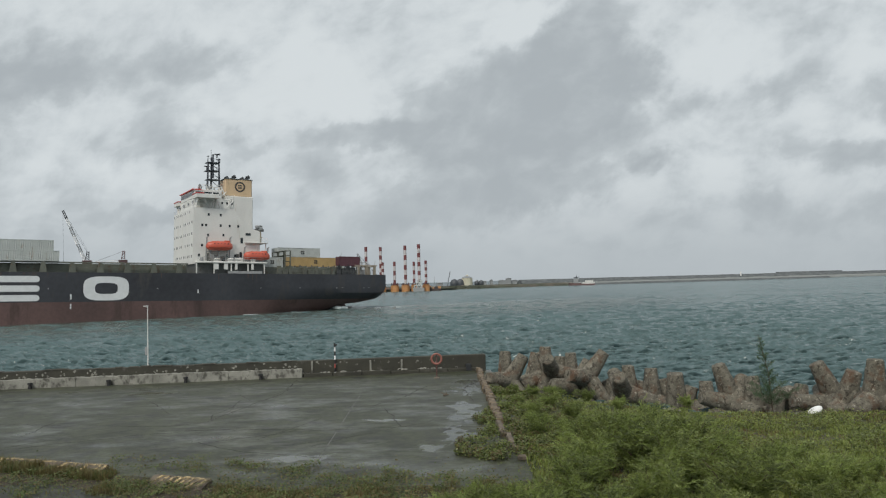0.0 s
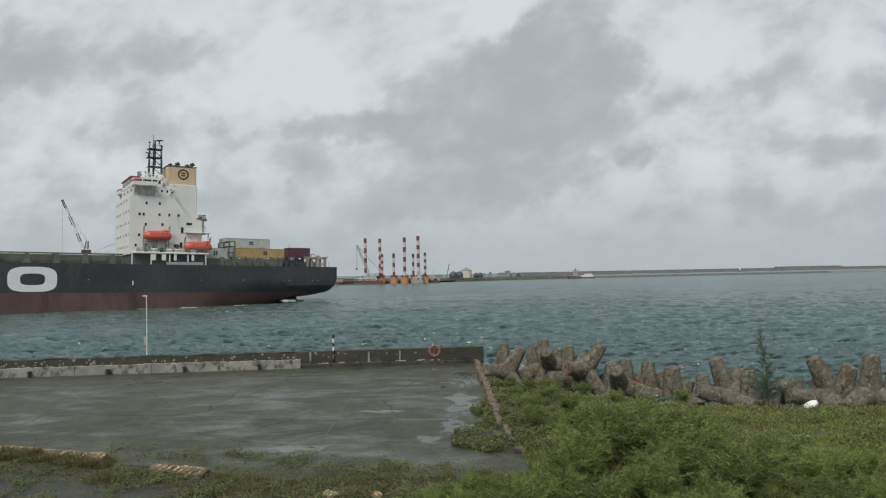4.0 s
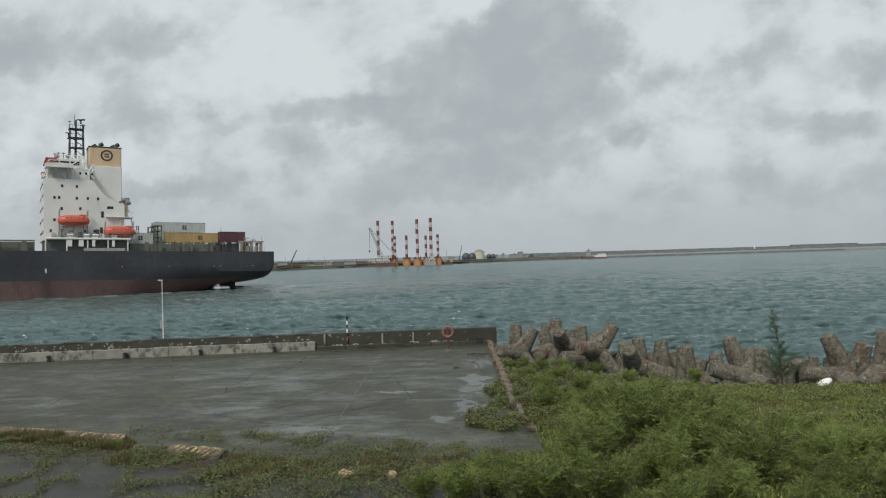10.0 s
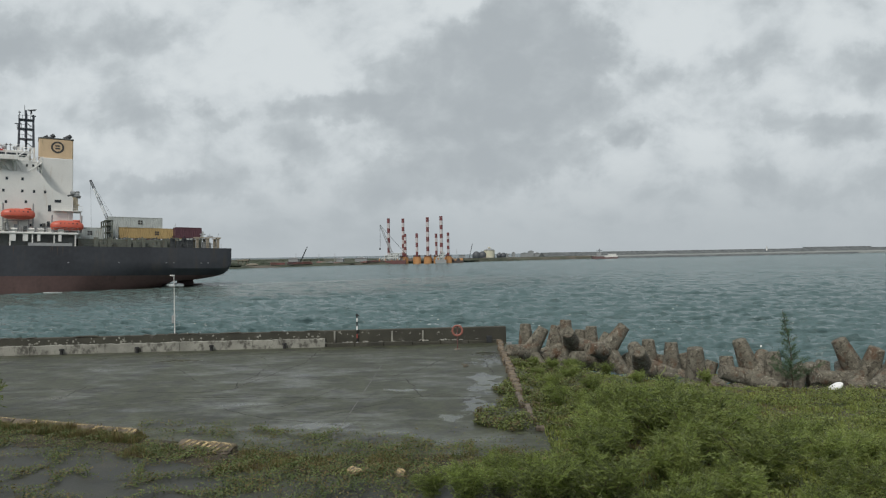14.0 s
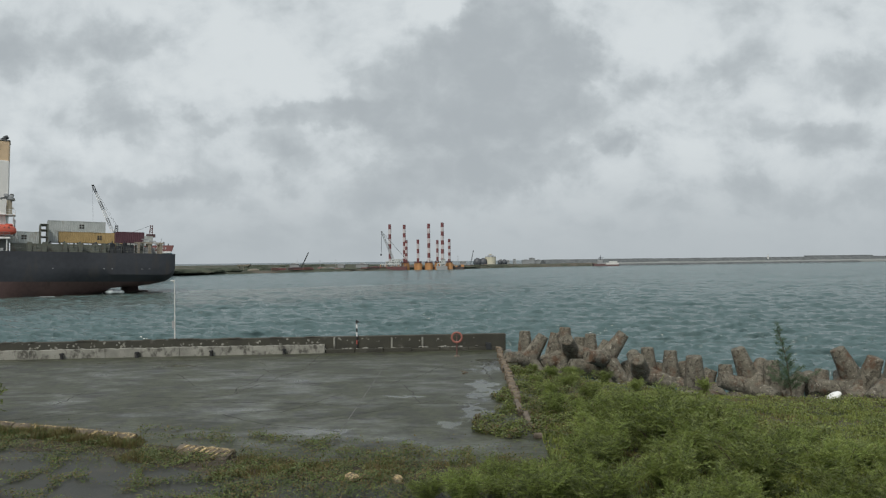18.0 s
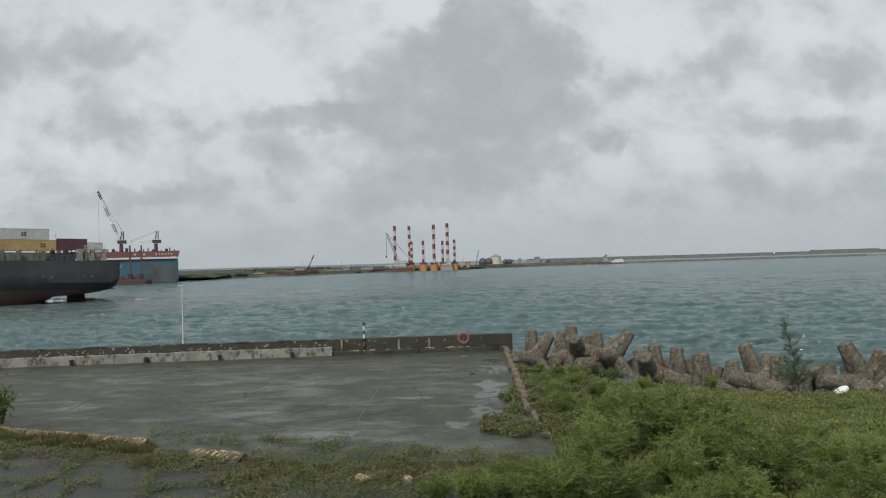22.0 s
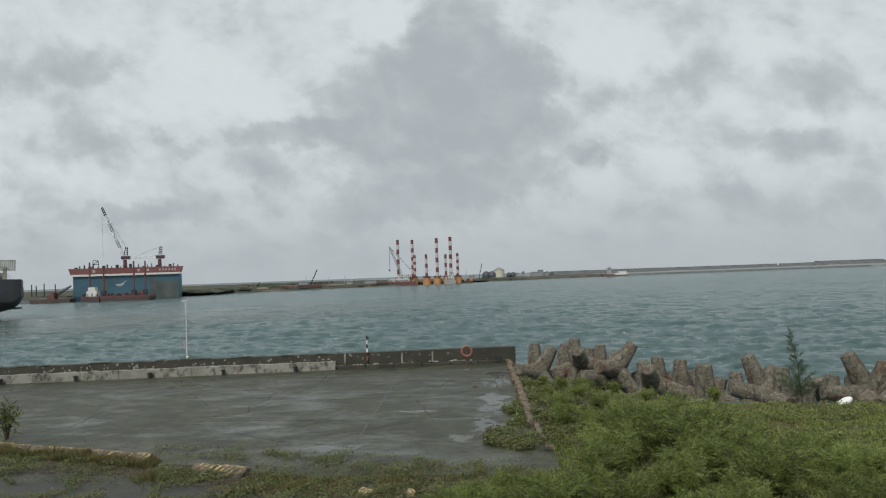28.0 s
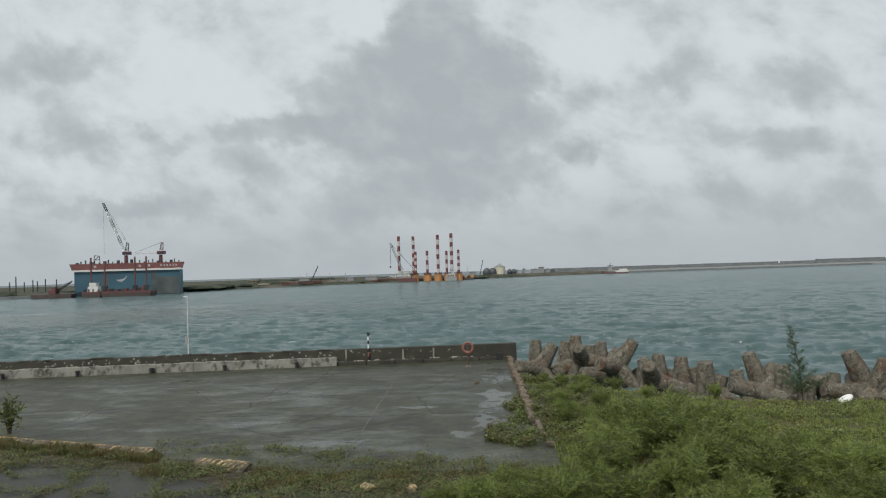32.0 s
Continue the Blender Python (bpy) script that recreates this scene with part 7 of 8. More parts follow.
for a, b in (((0, 0, 0), (0.3, 0.1, 0.03)), ((0.1, -0.1, 0), (0.2, 0.25, 0.1)), ((0.2, 0.05, 0.02), (-0.1, 0.2, 0.12))):
    tube(bm, a, b, 0.03, 0.02, 6)
tagged(link_bm("driftwood", bm, M["bark"]), "small dark twisted stick on the wet apron", "driftwood").matrix_basis = pose(-0.2, 37.9, ZA + 0.03)


# ---- tetrapods ----
def tetrapod_mesh(seed):
    verts, faces = [], []
    dirs = [Vector((0, 0, 1))] + [Vector((math.sqrt(8 / 9) * math.cos(a), math.sqrt(8 / 9) * math.sin(a), -1 / 3)) for a in (0, 2 * math.pi / 3, 4 * math.pi / 3)]
    for k, d in enumerate(dirs):
        q = d.to_track_quat("Z", "Y")
        n = 14
        base = len(verts)
        for h, r in ((0.0, 0.5), (0.42, 0.47), (0.8, 0.43), (1.15, 0.39), (1.45, 0.355), (1.65, 0.335), (1.69, 0.3), (1.691, 0.0)):
            for i in range(n):
                a = 2 * math.pi * i / n
                p = q @ Vector((r * math.cos(a), r * math.sin(a), h))
                p += p.normalized() * 0.03 * noise.noise(p * 2.6 + Vector((seed * 7, 0, k))) + p.normalized() * 0.025 * noise.noise(p * 7 + Vector((seed, 3, k)))
                verts.append(p)
        for r in range(7):
            for i in range(n):
                faces.append((base + r * n + i, base + r * n + (i + 1) % n, base + (r + 1) * n + (i + 1) % n, base + (r + 1) * n + i))
    me = bpy.data.meshes.new("tetrapod")
    me.from_pydata([tuple(v) for v in verts], [], faces)
    me.polygons.foreach_set("use_smooth", [(k // 14) % 7 < 5 for k in range(len(me.polygons))])
    me.materials.append(M["tetrapod"])
    return me


TETRA = [tetrapod_mesh(s) for s in range(4)]


def tetrapod(tip, lean, away, spin, k, s=1.0):
    """A tetrapod whose first leg ends at tip, leaning sideways and away by degrees."""
    turn = Euler((radians(-away), radians(lean), 0)).to_matrix().to_4x4()
    ob = new("tetrapod", TETRA[k % 4])
    c = Vector(tip) - (turn @ Vector((0, 0, 1.69 * s)))
    ob.matrix_basis = Matrix.Translation(c) @ turn @ pose(0, 0, 0, 0, 0, spin) @ Matrix.Diagonal((s, s, s, 1))
    return tagged(ob, "weathered grey-brown concrete tetrapod in the shore armour", "tetrapod", "shore tetrapods")


rng = random.Random(3)
for k, (x, y, z, lean, away, spin) in enumerate((
        (3.58, 44.8, 2.58, 0, 6, 20), (4.54, 43.2, 2.45, 33, 6, 75), (5.60, 46.0, 2.32, 10, 4, 50), (5.91, 44.0, 2.85, 2, 2, 30), (7.14, 46.5, 2.00, 0, 4, 80), (7.71, 45.8, 2.27, 0, 0, 10),
        (8.24, 42.8, 2.10, 30, 6, 40), (8.86, 41.5, 2.71, 36, 2, 100), (10.16, 41.5, 1.92, -3, 0, 70), (11.09, 40.2, 1.90, 2, 4, 30), (11.45, 37.2, 1.98, -3, -5, 95), (13.67, 39.2, 1.27, 0, 8, 60),
        (13.40, 36.6, 2.44, -20, 0, 10), (14.71, 35.8, 1.94, 0, 5, 45), (16.11, 35.6, 1.27, 28, -20, 20), (17.44, 35.0, 2.58, -26, 2, 30), (18.47, 33.6, 2.35, 14, -12, 75), (18.46, 31.9, 3.06, 3, -3, 40))):
    tetrapod((x, y, z), lean, away, 90 + (spin - 50) * 0.3, k, 1.16 if k == 10 else 1.0)
for k, (x, y, z, lean, away, spin) in enumerate((          # units lying with a leg level along the grass edge
        (12.34, 36.2, 0.95, -75, -4, 30), (16.0, 34.4, 0.95, -78, -8, 64), (16.72, 33.0, 0.71, -78, -6, 57),
        (15.45, 34.7, 1.1, 12, -6, 20), (20.6, 33.6, 2.3, 12, 0, 20), (23.2, 32.6, 2.1, -18, 0, 60),
        (10.54, 37.4, 0.56, 106, -8, 0), (7.8, 43.0, 1.21, 100, 0, 0), (10.98, 42.0, 0.99, 10, 10, 70), (12.12, 41.5, 1.13, -14, 6, 40), (13.04, 39.5, 0.96, 20, 0, 90), (16.55, 36.2, 1.25, -24, -6, 10), (17.95, 37.6, 1.22, 12, 10, 55), (9.07, 42.5, 0.99, -30, 8, 25))):
    tetrapod((x, y, z), lean, away, spin, k)
for k in range(15):
    u = rng.random()
    x = 9 + 23.5 * u
    y = 46.6 - 0.85 * (x - 3.4) if x < 19 else 33.4 - 0.25 * (x - 19)
    y += rng.uniform(-0.6, 3.4)
    tetrapod((x, y, rng.uniform(-0.4, 0.4)), rng.uniform(-60, 60), rng.uniform(-40, 50), rng.uniform(0, 120), k, rng.uniform(0.92, 1.03))
bm = bmesh.new()
for k in range(150):                        # shingle and broken lumps between the grass and the tetrapods
    x = rng.uniform(3.4, 20)
    y = shore_line(x) + rng.gauss(0.35, 0.4)
    s = rng.uniform(0.04, 0.14)
    g = bmesh.ops.create_icosphere(bm, subdivisions=1, radius=s)["verts"]
    o = Vector((x, y, ground_height(x, y) + s * 0.3))
    for v in g:
        v.co = o + v.co * (1 + 0.4 * noise.noise(v.co * 9 + o))
tagged(link_bm("shingle", bm, M["plinth"]), "pale stones strewn along the grass edge", "stones", kind="stuff")
bm = bmesh.new()
bmesh.ops.create_uvsphere(bm, u_segments=20, v_segments=12, radius=1)
for v in bm.verts:
    v.co = Vector((v.co.x * 0.34 * (1 + 0.1 * v.co.z), v.co.y * 0.2, v.co.z * 0.17 + 0.05 * v.co.x))
ob = tagged(link_bm("foam_float", bm, M["whiteplastic"], smooth=True), "white washed-up fishing float on the grass edge", "float")
ob.matrix_basis = pose(15.35, 31.05, 1.08, 0, -14, 10)


# Spray thrown up where a wave breaks on the tetrapods, and foam that washes round them.
spray_white = material("aerated_white_water", (0.8, 0.84, 0.84), 0.6, var=0.08, scale=3, grain=20, bump=0.2, island=0.1, thin=0.3)


def spray(name, at, width, height, count, seed, label):
    """A fan of droplets and foam flakes, dense at its foot and ragged at its top."""
    rng = np.random.default_rng(seed)
    thing = empty(name, pose(*at), label, "spray")
    for burst in range(3):
        n = count // 3
        u, v = rng.normal(0, 0.42, n), rng.random(n) ** 1.5
        lean = (burst - 1) * 0.35
        base = np.stack([(u * (1 - 0.55 * v) + lean * (0.4 + v)) * width / 2, rng.normal(0, 0.16, n), v * height * (1.15 - 0.25 * abs(burst - 1)) * (1 - 0.35 * np.abs(u))], -1)
        d = rng.normal(0, 1, (n, 3))
        d /= np.linalg.norm(d, axis=1)[:, None]
        s = np.cross(d, rng.normal(0, 1, (n, 3)))
        s /= np.linalg.norm(s, axis=1)[:, None]
        size = (0.11 - 0.075 * v) * rng.uniform(0.4, 1.2, n)
        vs = np.empty((n, 4, 3))
        q = np.cross(d, s)
        for j, w in enumerate((d, -0.5 * d + 0.8 * s, -0.5 * d - 0.4 * s + 0.7 * q, -0.5 * d - 0.4 * s - 0.7 * q)):
            vs[:, j] = base + w * size[:, None]
        me = bpy.data.meshes.new("burst")
        idx = (np.arange(n) * 4)[:, None, None] + np.array([[0, 1, 2], [0, 2, 3], [0, 3, 1], [1, 3, 2]])[None]
        me.from_pydata(vs.reshape(-1, 3).tolist(), [], idx.reshape(-1, 3).tolist())
        me.materials.append(spray_white)
        ob = tagged(new("burst", me), kind="stuff")
        ob.parent = thing
    return thing


splash = spray("wave_splash", (17.2, 36.6, -3.2), 2.4, 1.75, 5400, 5, "white spray of a wave breaking on the tetrapods")
splash_small = spray("wave_splash", (12.6, 38.4, -2.6), 1.8, 0.9, 2400, 6, "small white burst of spray between the tetrapods")
splash_low = spray("wave_splash", (16.0, 35.6, -2.4), 2.6, 0.5, 2400, 7, "low white wash at the foot of the tetrapods")
for k, (x, y, rx, ry) in enumerate(((12.4, 38.6, 0.9, 0.35), (8.6, 43.4, 0.8, 0.4), (6.6, 46.2, 0.9, 0.4), (20.6, 35.2, 1.2, 0.5), (10.2, 41.6, 0.6, 0.3))):
    rf = np.random.default_rng(60 + k)
    bm = bmesh.new()
    for j in range(26):
        a, r = rf.uniform(0, 6.28), rf.random() ** 0.6
        cx, cy, s = x + rx * r * math.cos(a), y + ry * r * math.sin(a), rf.uniform(0.05, 0.2)
        top = bm.verts.new((cx, cy, 0.24))
        rim = [bm.verts.new((cx + s * rf.uniform(0.6, 1.5) * math.cos(2 * math.pi * i / 9), cy + 0.6 * s * rf.uniform(0.6, 1.4) * math.sin(2 * math.pi * i / 9), 0.12)) for i in range(9)]
        for i in range(9):
            bm.faces.new((top, rim[i], rim[(i + 1) % 9]))
    tagged(link_bm("foam_patch", bm, spray_white), "thin white foam washing round the tetrapods", "foam", "foam patches")


# ---- vegetation ----
def leaf_sheet(name, pts, mats, label, category, kind="stuff"):
    """Many small flat leaves as one mesh: rows of base, tip direction, side direction, lengths and widths."""
    base, along, side, mat_id = pts
    n = len(base)
    v = np.empty((n, 4, 3))
    v[:, 0] = base
    v[:, 1] = base + along * 0.5 + side
    v[:, 2] = base + along
    v[:, 3] = base + along * 0.5 - side
    me = bpy.data.meshes.new(name)
    me.vertices.add(n * 4)
    me.vertices.foreach_set("co", v.ravel())
    me.loops.add(n * 4)
    me.loops.foreach_set("vertex_index", np.arange(n * 4, dtype=np.int32))
    me.polygons.add(n)
    me.polygons.foreach_set("loop_start", np.arange(0, n * 4, 4, dtype=np.int32))
    me.polygons.foreach_set("material_index", mat_id.astype(np.int32))
    me.update(calc_edges=True)
    for m in mats:
        me.materials.append(m)
    ob = new(name, me)
    return tagged(ob, label, category, kind=kind) if category else tagged(ob, label)


def unit(v):
    return v / np.maximum(np.linalg.norm(v, axis=-1, keepdims=True), 1e-9)


def noise2(x, y, s, seed):
    return np.array([noise.noise((a * s, b * s, seed)) for a, b in zip(x, y)])


NR = np.random.default_rng(12)
M["dry"] = material("dry_grass_blade", (0.15, 0.12, 0.05), 0.7, var=0.3, scale=0.5, grain=5, bump=0, island=0.3, thin=0.3)


M["leaf_deep"] = material("deep_green_leaf", (0.085, 0.115, 0.035), 0.55, var=0.3, scale=0.9, grain=8, bump=0, island=0.4, thin=0.3)
M["straw"] = material("ochre_half_dry_grass", (0.185, 0.165, 0.06), 0.7, var=0.3, scale=0.8, grain=6, bump=0, island=0.4, thin=0.3)


def grass_field(name, count, xr, yr, keep, height, mats, weights, label):
    x, y = NR.uniform(*xr, count), NR.uniform(*yr, count)
    ok = keep(x, y)
    x, y = x[ok], y[ok]
    n = len(x)
    z = np.array([ZA if a < 2.9 else ground_height(a, b) for a, b in zip(x, y)]) - 0.03
    clump = noise2(x, y, 0.9, 4.0) + 0.6 * noise2(x, y, 3.1, 9.0)
    h = height * np.clip(1.0 - (y - 22) * 0.05, 0.45, 1.0) * NR.uniform(0.45, 1.1, n) * np.clip(1 + 0.9 * clump, 0.35, 1.9)
    th = NR.uniform(0, 2 * np.pi, n)
    lean = NR.uniform(0.1, 0.75, n)
    along = np.stack([np.cos(th) * lean, np.sin(th) * lean, np.ones(n)], -1)
    along = unit(along) * h[:, None]
    side = np.stack([-np.sin(th), np.cos(th), np.zeros(n)], -1) * NR.uniform(0.012, 0.028, n)[:, None]
    mid = NR.choice(len(mats), n, p=weights)
    patch = noise2(x, y, 1.8, 33.0) + 0.6 * noise2(x, y, 5.0, 12.0) + NR.normal(0, 0.12, n)
    mid = np.where(patch > 0.3, 1, np.where(patch < -0.3, 2, mid))
    dry = noise2(x, y, 0.35, 20.0) > np.where((x > 8) & (y > 22), 0.05, 0.28)
    mid = np.where(dry & (NR.random(n) < 0.4), len(mats) - 1, mid)
    if name == "kerb_grass":
        side *= 0.4
        along *= np.where(x < -10.5, 1.5, 0.9)[:, None]
    return leaf_sheet(name, (np.stack([x, y, z], -1), along, side, mid), mats, label, "grass")


edge = np.vectorize(shore_line)
grass_field("grass", 230000, (2.5, 30), (15, 40), lambda x, y: y < edge(x) + 0.35 * np.sin(x * 3) + 0.1, 0.2, [M["grass"], M["leaf_light"], M["leaf_dark"], M["dry"]], [0.5, 0.3, 0.15, 0.05],
            "lush short green grass over the shore bank")


def vine_cover(name, count, xr, yr, density, size, mats, weights, label, lift=0.12):
    x, y = NR.uniform(*xr, count), NR.uniform(*yr, count)
    ok = NR.random(count) < density(x, y)
    x, y = x[ok], y[ok]
    n = len(x)
    z = np.array([ZA if a < 2.9 else ground_height(a, b) for a, b in zip(x, y)]) + NR.uniform(0.01, lift, n) * np.clip(1 + noise2(x, y, 1.2, 2.0), 0.2, 2)
    d = unit(NR.normal(0, 1, (n, 3)) * [1, 1, 0.45])
    s = unit(np.cross(d, unit(NR.normal(0, 0.4, (n, 3)) + [0, 0, 1])))
    ln = size * NR.uniform(0.6, 1.3, n)
    mid = NR.choice(len(mats), n, p=weights)
    patch = noise2(x, y, 1.6, 44.0) + 0.6 * noise2(x, y, 4.5, 15.0) + NR.normal(0, 0.15, n)
    mid = np.where(patch > 0.38, 1, np.where(patch < -0.38, len(mats) - 1, mid))
    return leaf_sheet(name, (np.stack([x, y, z], -1), d * ln[:, None], s * (ln * 0.33)[:, None], mid), mats, label, "creeper")


def strip(x, y):
    """Creepers along the near side of the apron, thin over the road."""
    kerb_y = np.where(x < -7, 22.0 - 0.36 * (x + 7.5), np.where(x < 0, 21.2 - 0.12 * (x + 3), 20.8))
    d = np.abs(y - kerb_y + np.where(x < -7, 0.9, 1.2))
    runs = np.maximum(1 - np.abs(noise2(x, y, 0.33, 5.0)) * 7, 1 - np.abs(noise2(x, y, 0.55, 21.0)) * 10)
    trail = np.exp(-((y - 24.9 + 0.28 * (x + 8) - 0.22 * np.sin(1.3 * x)) / 0.3) ** 2) + 0.7 * np.exp(-((y - 23.6 + 0.3 * (x + 6) - 0.3 * np.sin(0.9 * x + 1)) / 0.5) ** 2)
    trail = 0.8 * trail * (x > -11.5) * (x < 0.2) * (noise2(x, y, 1.1, 14.0) > -0.15)
    return np.clip(np.where(x < -7, 0.22, 0.85) * np.exp(-(d / np.where(x < -7, 1.35, 2.1)) ** 2) + 0.95 * np.clip(runs, 0, 1) * (y < kerb_y) * (y > 12) + trail, 0, 1) * np.clip(0.75 + 1.3 * noise2(x, y, 0.8, 8.0), 0, 1)


vine_cover("creeper_strip", 420000, (-23, 3), (13, 27.5), strip, 0.062, [M["leaf_deep"], M["vine"], M["dry"], M["leaf_deep"]], [0.26, 0.14, 0.42, 0.18], "creeping vines and weeds along the overgrown kerb", 0.16)


def corner(x, y):
    """The creeper that spills over the side kerb on to the apron."""
    lim = 2.05 - 1.75 * np.exp(-((y - 26.0) / 2.4) ** 2) - 0.85 * np.exp(-((y - 31.2) / 1.9) ** 2)
    return np.where(np.abs(x - 2.1) < 0.17, np.where(y < 29, 0.7, 0.12), 1.0) * ((y < 34.0) | (x > 2.3 + 0.2 * noise2(x, y, 1.5, 2.0))) * (x > lim + 0.45 * noise2(x, y, 0.9, 6.0)) * (y > 24.2 + 0.3 * noise2(x, y, 1.0, 3.0)) * (y < 40.5) * np.clip(0.5 + 1.7 * noise2(x, y, 0.9, 11.0) + 0.8 * noise2(x, y, 2.6, 4.0), 0.06, 1)


vine_cover("creeper_corner", 120000, (-0.2, 5.5), (24, 41), corner, 0.085, [M["vine"], M["leaf_light"], M["leaf_dark"], M["dry"]], [0.4, 0.25, 0.2, 0.15], "leafy green creeper spilling over the side kerb", 0.22)
vine_cover("creeper_bank", 240000, (3, 30), (17, 39), lambda x, y: (y < edge(x)) * np.clip(0.5 + 2 * noise2(x, y, 0.5, 7.0), 0, 1) * 0.9, 0.08, [M["grass"], M["leaf_light"], M["vine"]], [0.45, 0.3, 0.25],
           "low leafy weeds among the grass", 0.22)
KG = lambda x, y: (np.abs(y - np.where(x < -10.5, 27.2 - 0.352 * (x + 21.5), np.where(x < -7, 21.4 - 0.36 * (x + 7.5), 20.6))) < np.where(x < -10.5, 0.55, 0.75 + 0.35 * np.sin(x * 1.7))) & ~((np.abs(x + 7.9) < 1.15) & (y > 20.9)) & ((noise2(x, y, 0.8, 31.0) > -0.12) | (x < -10.5)) & ((x < -10.5) | (NR.random(len(x)) < 0.4))
grass_field("kerb_grass", 520000, (-22, 2.8), (17, 27.5), KG, 0.22, [M["straw"], M["dry"], M["vine"], M["straw"]], [0.4, 0.3, 0.15, 0.15], "half-dry grass growing along the kerb stones")


# Feathery shrubs: a few stems, each with arching twigs of narrow leaflets.
def shrub_parts(seed, height, spread, twigs, mats, leaf=(0.16, 0.012)):
    rng = np.random.default_rng(seed)
    bm = bmesh.new()
    tips = []
    for k in range(6):
        a = 2 * math.pi * k / 6 + rng.uniform(-0.4, 0.4)
        out = rng.uniform(0.25, 1.0) * spread
        p0 = Vector((0.06 * math.cos(a), 0.06 * math.sin(a), 0))
        p1 = Vector((out * 0.4 * math.cos(a), out * 0.4 * math.sin(a), height * rng.uniform(0.35, 0.5)))
        p2 = Vector((out * math.cos(a), out * math.sin(a), height * rng.uniform(0.6, 0.95)))
        tube(bm, p0, p1, 0.03, 0.02, 6)
        tube(bm, p1, p2, 0.02, 0.008, 5)
        tips += [(p0, p1), (p1, p2), (p1, p2)]
    base, along, side = [], [], []
    for k in range(twigs):
        s0, s1 = tips[rng.integers(len(tips))]
        u = rng.uniform(0.25, 1.05)
        p = np.array(s0.lerp(s1, u)) + rng.normal(0, 0.13, 3) * [spread, spread, 0.5 * height]
        p[2] = np.clip(p[2], 0.08 * height, height * 1.05)
        d = unit(rng.normal(0, 0.6, 3) + [p[0] * 0.9, p[1] * 0.9, 0.5])
        ln = rng.uniform(0.25, 0.5)
        n = 15
        t = np.linspace(0.05, 1, n)[:, None]
        q = p + d * t * ln + np.array([0, 0, -0.22]) * (t * ln) ** 2
        sd = unit(np.cross(d, [0, 0, 1]) + 1e-6)
        sign = np.where(np.arange(n) % 2, 1, -1)[:, None]
        al = unit(sd * sign * 0.8 + d * 0.7 + rng.normal(0, 0.25, (n, 3))) * leaf[0] * (1.15 - 0.5 * t)
        base.append(q)
        along.append(al)
        side.append(unit(np.cross(al, rng.normal(0, 1, (n, 3)))) * leaf[1])
    base, along, side = (np.concatenate(z) for z in (base, along, side))
    mid = np.repeat(rng.choice(len(mats), twigs, p=[0.5, 0.5] if len(mats) == 2 else [0.36, 0.4, 0.24]), 15)
    return bm, (base, along, side, mid)


def make_shrub(seed, height, spread, twigs, mats, label, category="shrub", group="feathery shrubs", leaf=(0.16, 0.012), name="shrub"):
    sb = empty(name, label=label, category=category, group=group)
    bm, pts = shrub_parts(seed, height, spread, twigs, mats, leaf)
    part("stem", bm, M["bark"], sb)
    crown = leaf_sheet("crown", pts, mats, "", "")
    crown.parent = sb
    return sb


M["leaf_feather"] = material("fresh_feathery_leaf", (0.225, 0.285, 0.07), 0.5, var=0.2, scale=0.6, grain=6, bump=0, island=0.3, thin=0.45)
kinds = [make_shrub(41 + k, 1.55, 1.15, 620, [M["leaf_light"], M["leaf_dark"], M["leaf_feather"]] if k != 1 else [M["leaf_feather"], M["leaf_dark"]], "feathery green shrub with arching twigs on the bank") for k in range(3)]
rng = random.Random(17)
SPOTS = [(5.2, 25.4, 0.8), (6.4, 24.6, 1.0), (4.6, 23.4, 0.9), (7.6, 24.8, 0.75), (5.8, 22.3, 1.0), (7.2, 22.8, 1.05), (4.0, 21.2, 0.85), (8.6, 23.6, 0.6), (6.4, 20.6, 1.0), (3.4, 19.3, 0.8), (8.0, 20.4, 0.7),
         (9.8, 22.0, 0.5), (10.8, 20.2, 0.55), (11.8, 20.8, 0.4), (12.6, 20.0, 0.5), (9.4, 18.8, 0.85), (13.6, 20.6, 0.4), (5.0, 18.3, 0.85), (7.2, 18.2, 0.9), (2.2, 17.8, 0.62), (0.9, 18.0, 0.55), (0.0, 17.2, 0.6),
         (-0.9, 17.6, 0.42), (1.6, 16.6, 0.7), (3.2, 16.8, 0.8), (11.6, 18.2, 0.8), (14.6, 19.6, 0.5), (4.4, 27.2, 0.5), (6.2, 27.2, 0.45), (10.2, 23.6, 0.32),
         (10.4, 17.4, 0.7), (12.8, 17.4, 0.75), (8.4, 16.6, 0.7), (6.0, 16.4, 0.75), (4.4, 15.4, 0.7), (16.4, 18.6, 0.55), (13.2, 18.9, 0.7), (10.2, 16.0, 0.65), (11.9, 16.2, 0.6), (7.4, 15.2, 0.6), (9.0, 21.0, 0.55),
         (3.5, 38.6, 0.3), (4.3, 36.8, 0.38), (3.3, 35.0, 0.3), (5.4, 37.4, 0.42), (4.7, 34.0, 0.4), (3.6, 31.6, 0.42), (5.2, 31.0, 0.45), (6.6, 35.2, 0.4), (3.5, 28.6, 0.5), (7.6, 33.0, 0.35)]
for k, (x, y, s) in enumerate(SPOTS):
    z = ZA if x < 2.9 else ground_height(x, y)
    m = pose(x, y, z - 0.03, 0, 0, rng.uniform(0, 360))
    kind = kinds[1 if y < 19 and x < 4 or x > 8.5 and k % 3 else (0, 2, 0, 2, 1)[k % 5]]
    if not kind.get("placed"):
        kind["placed"] = 1
        kind.matrix_basis = m
        kind.scale = (s, s, s)
        continue
    ob = copy_thing(kind, m)
    ob.scale = (s * rng.uniform(0.9, 1.1), s * rng.uniform(0.9, 1.1), s)
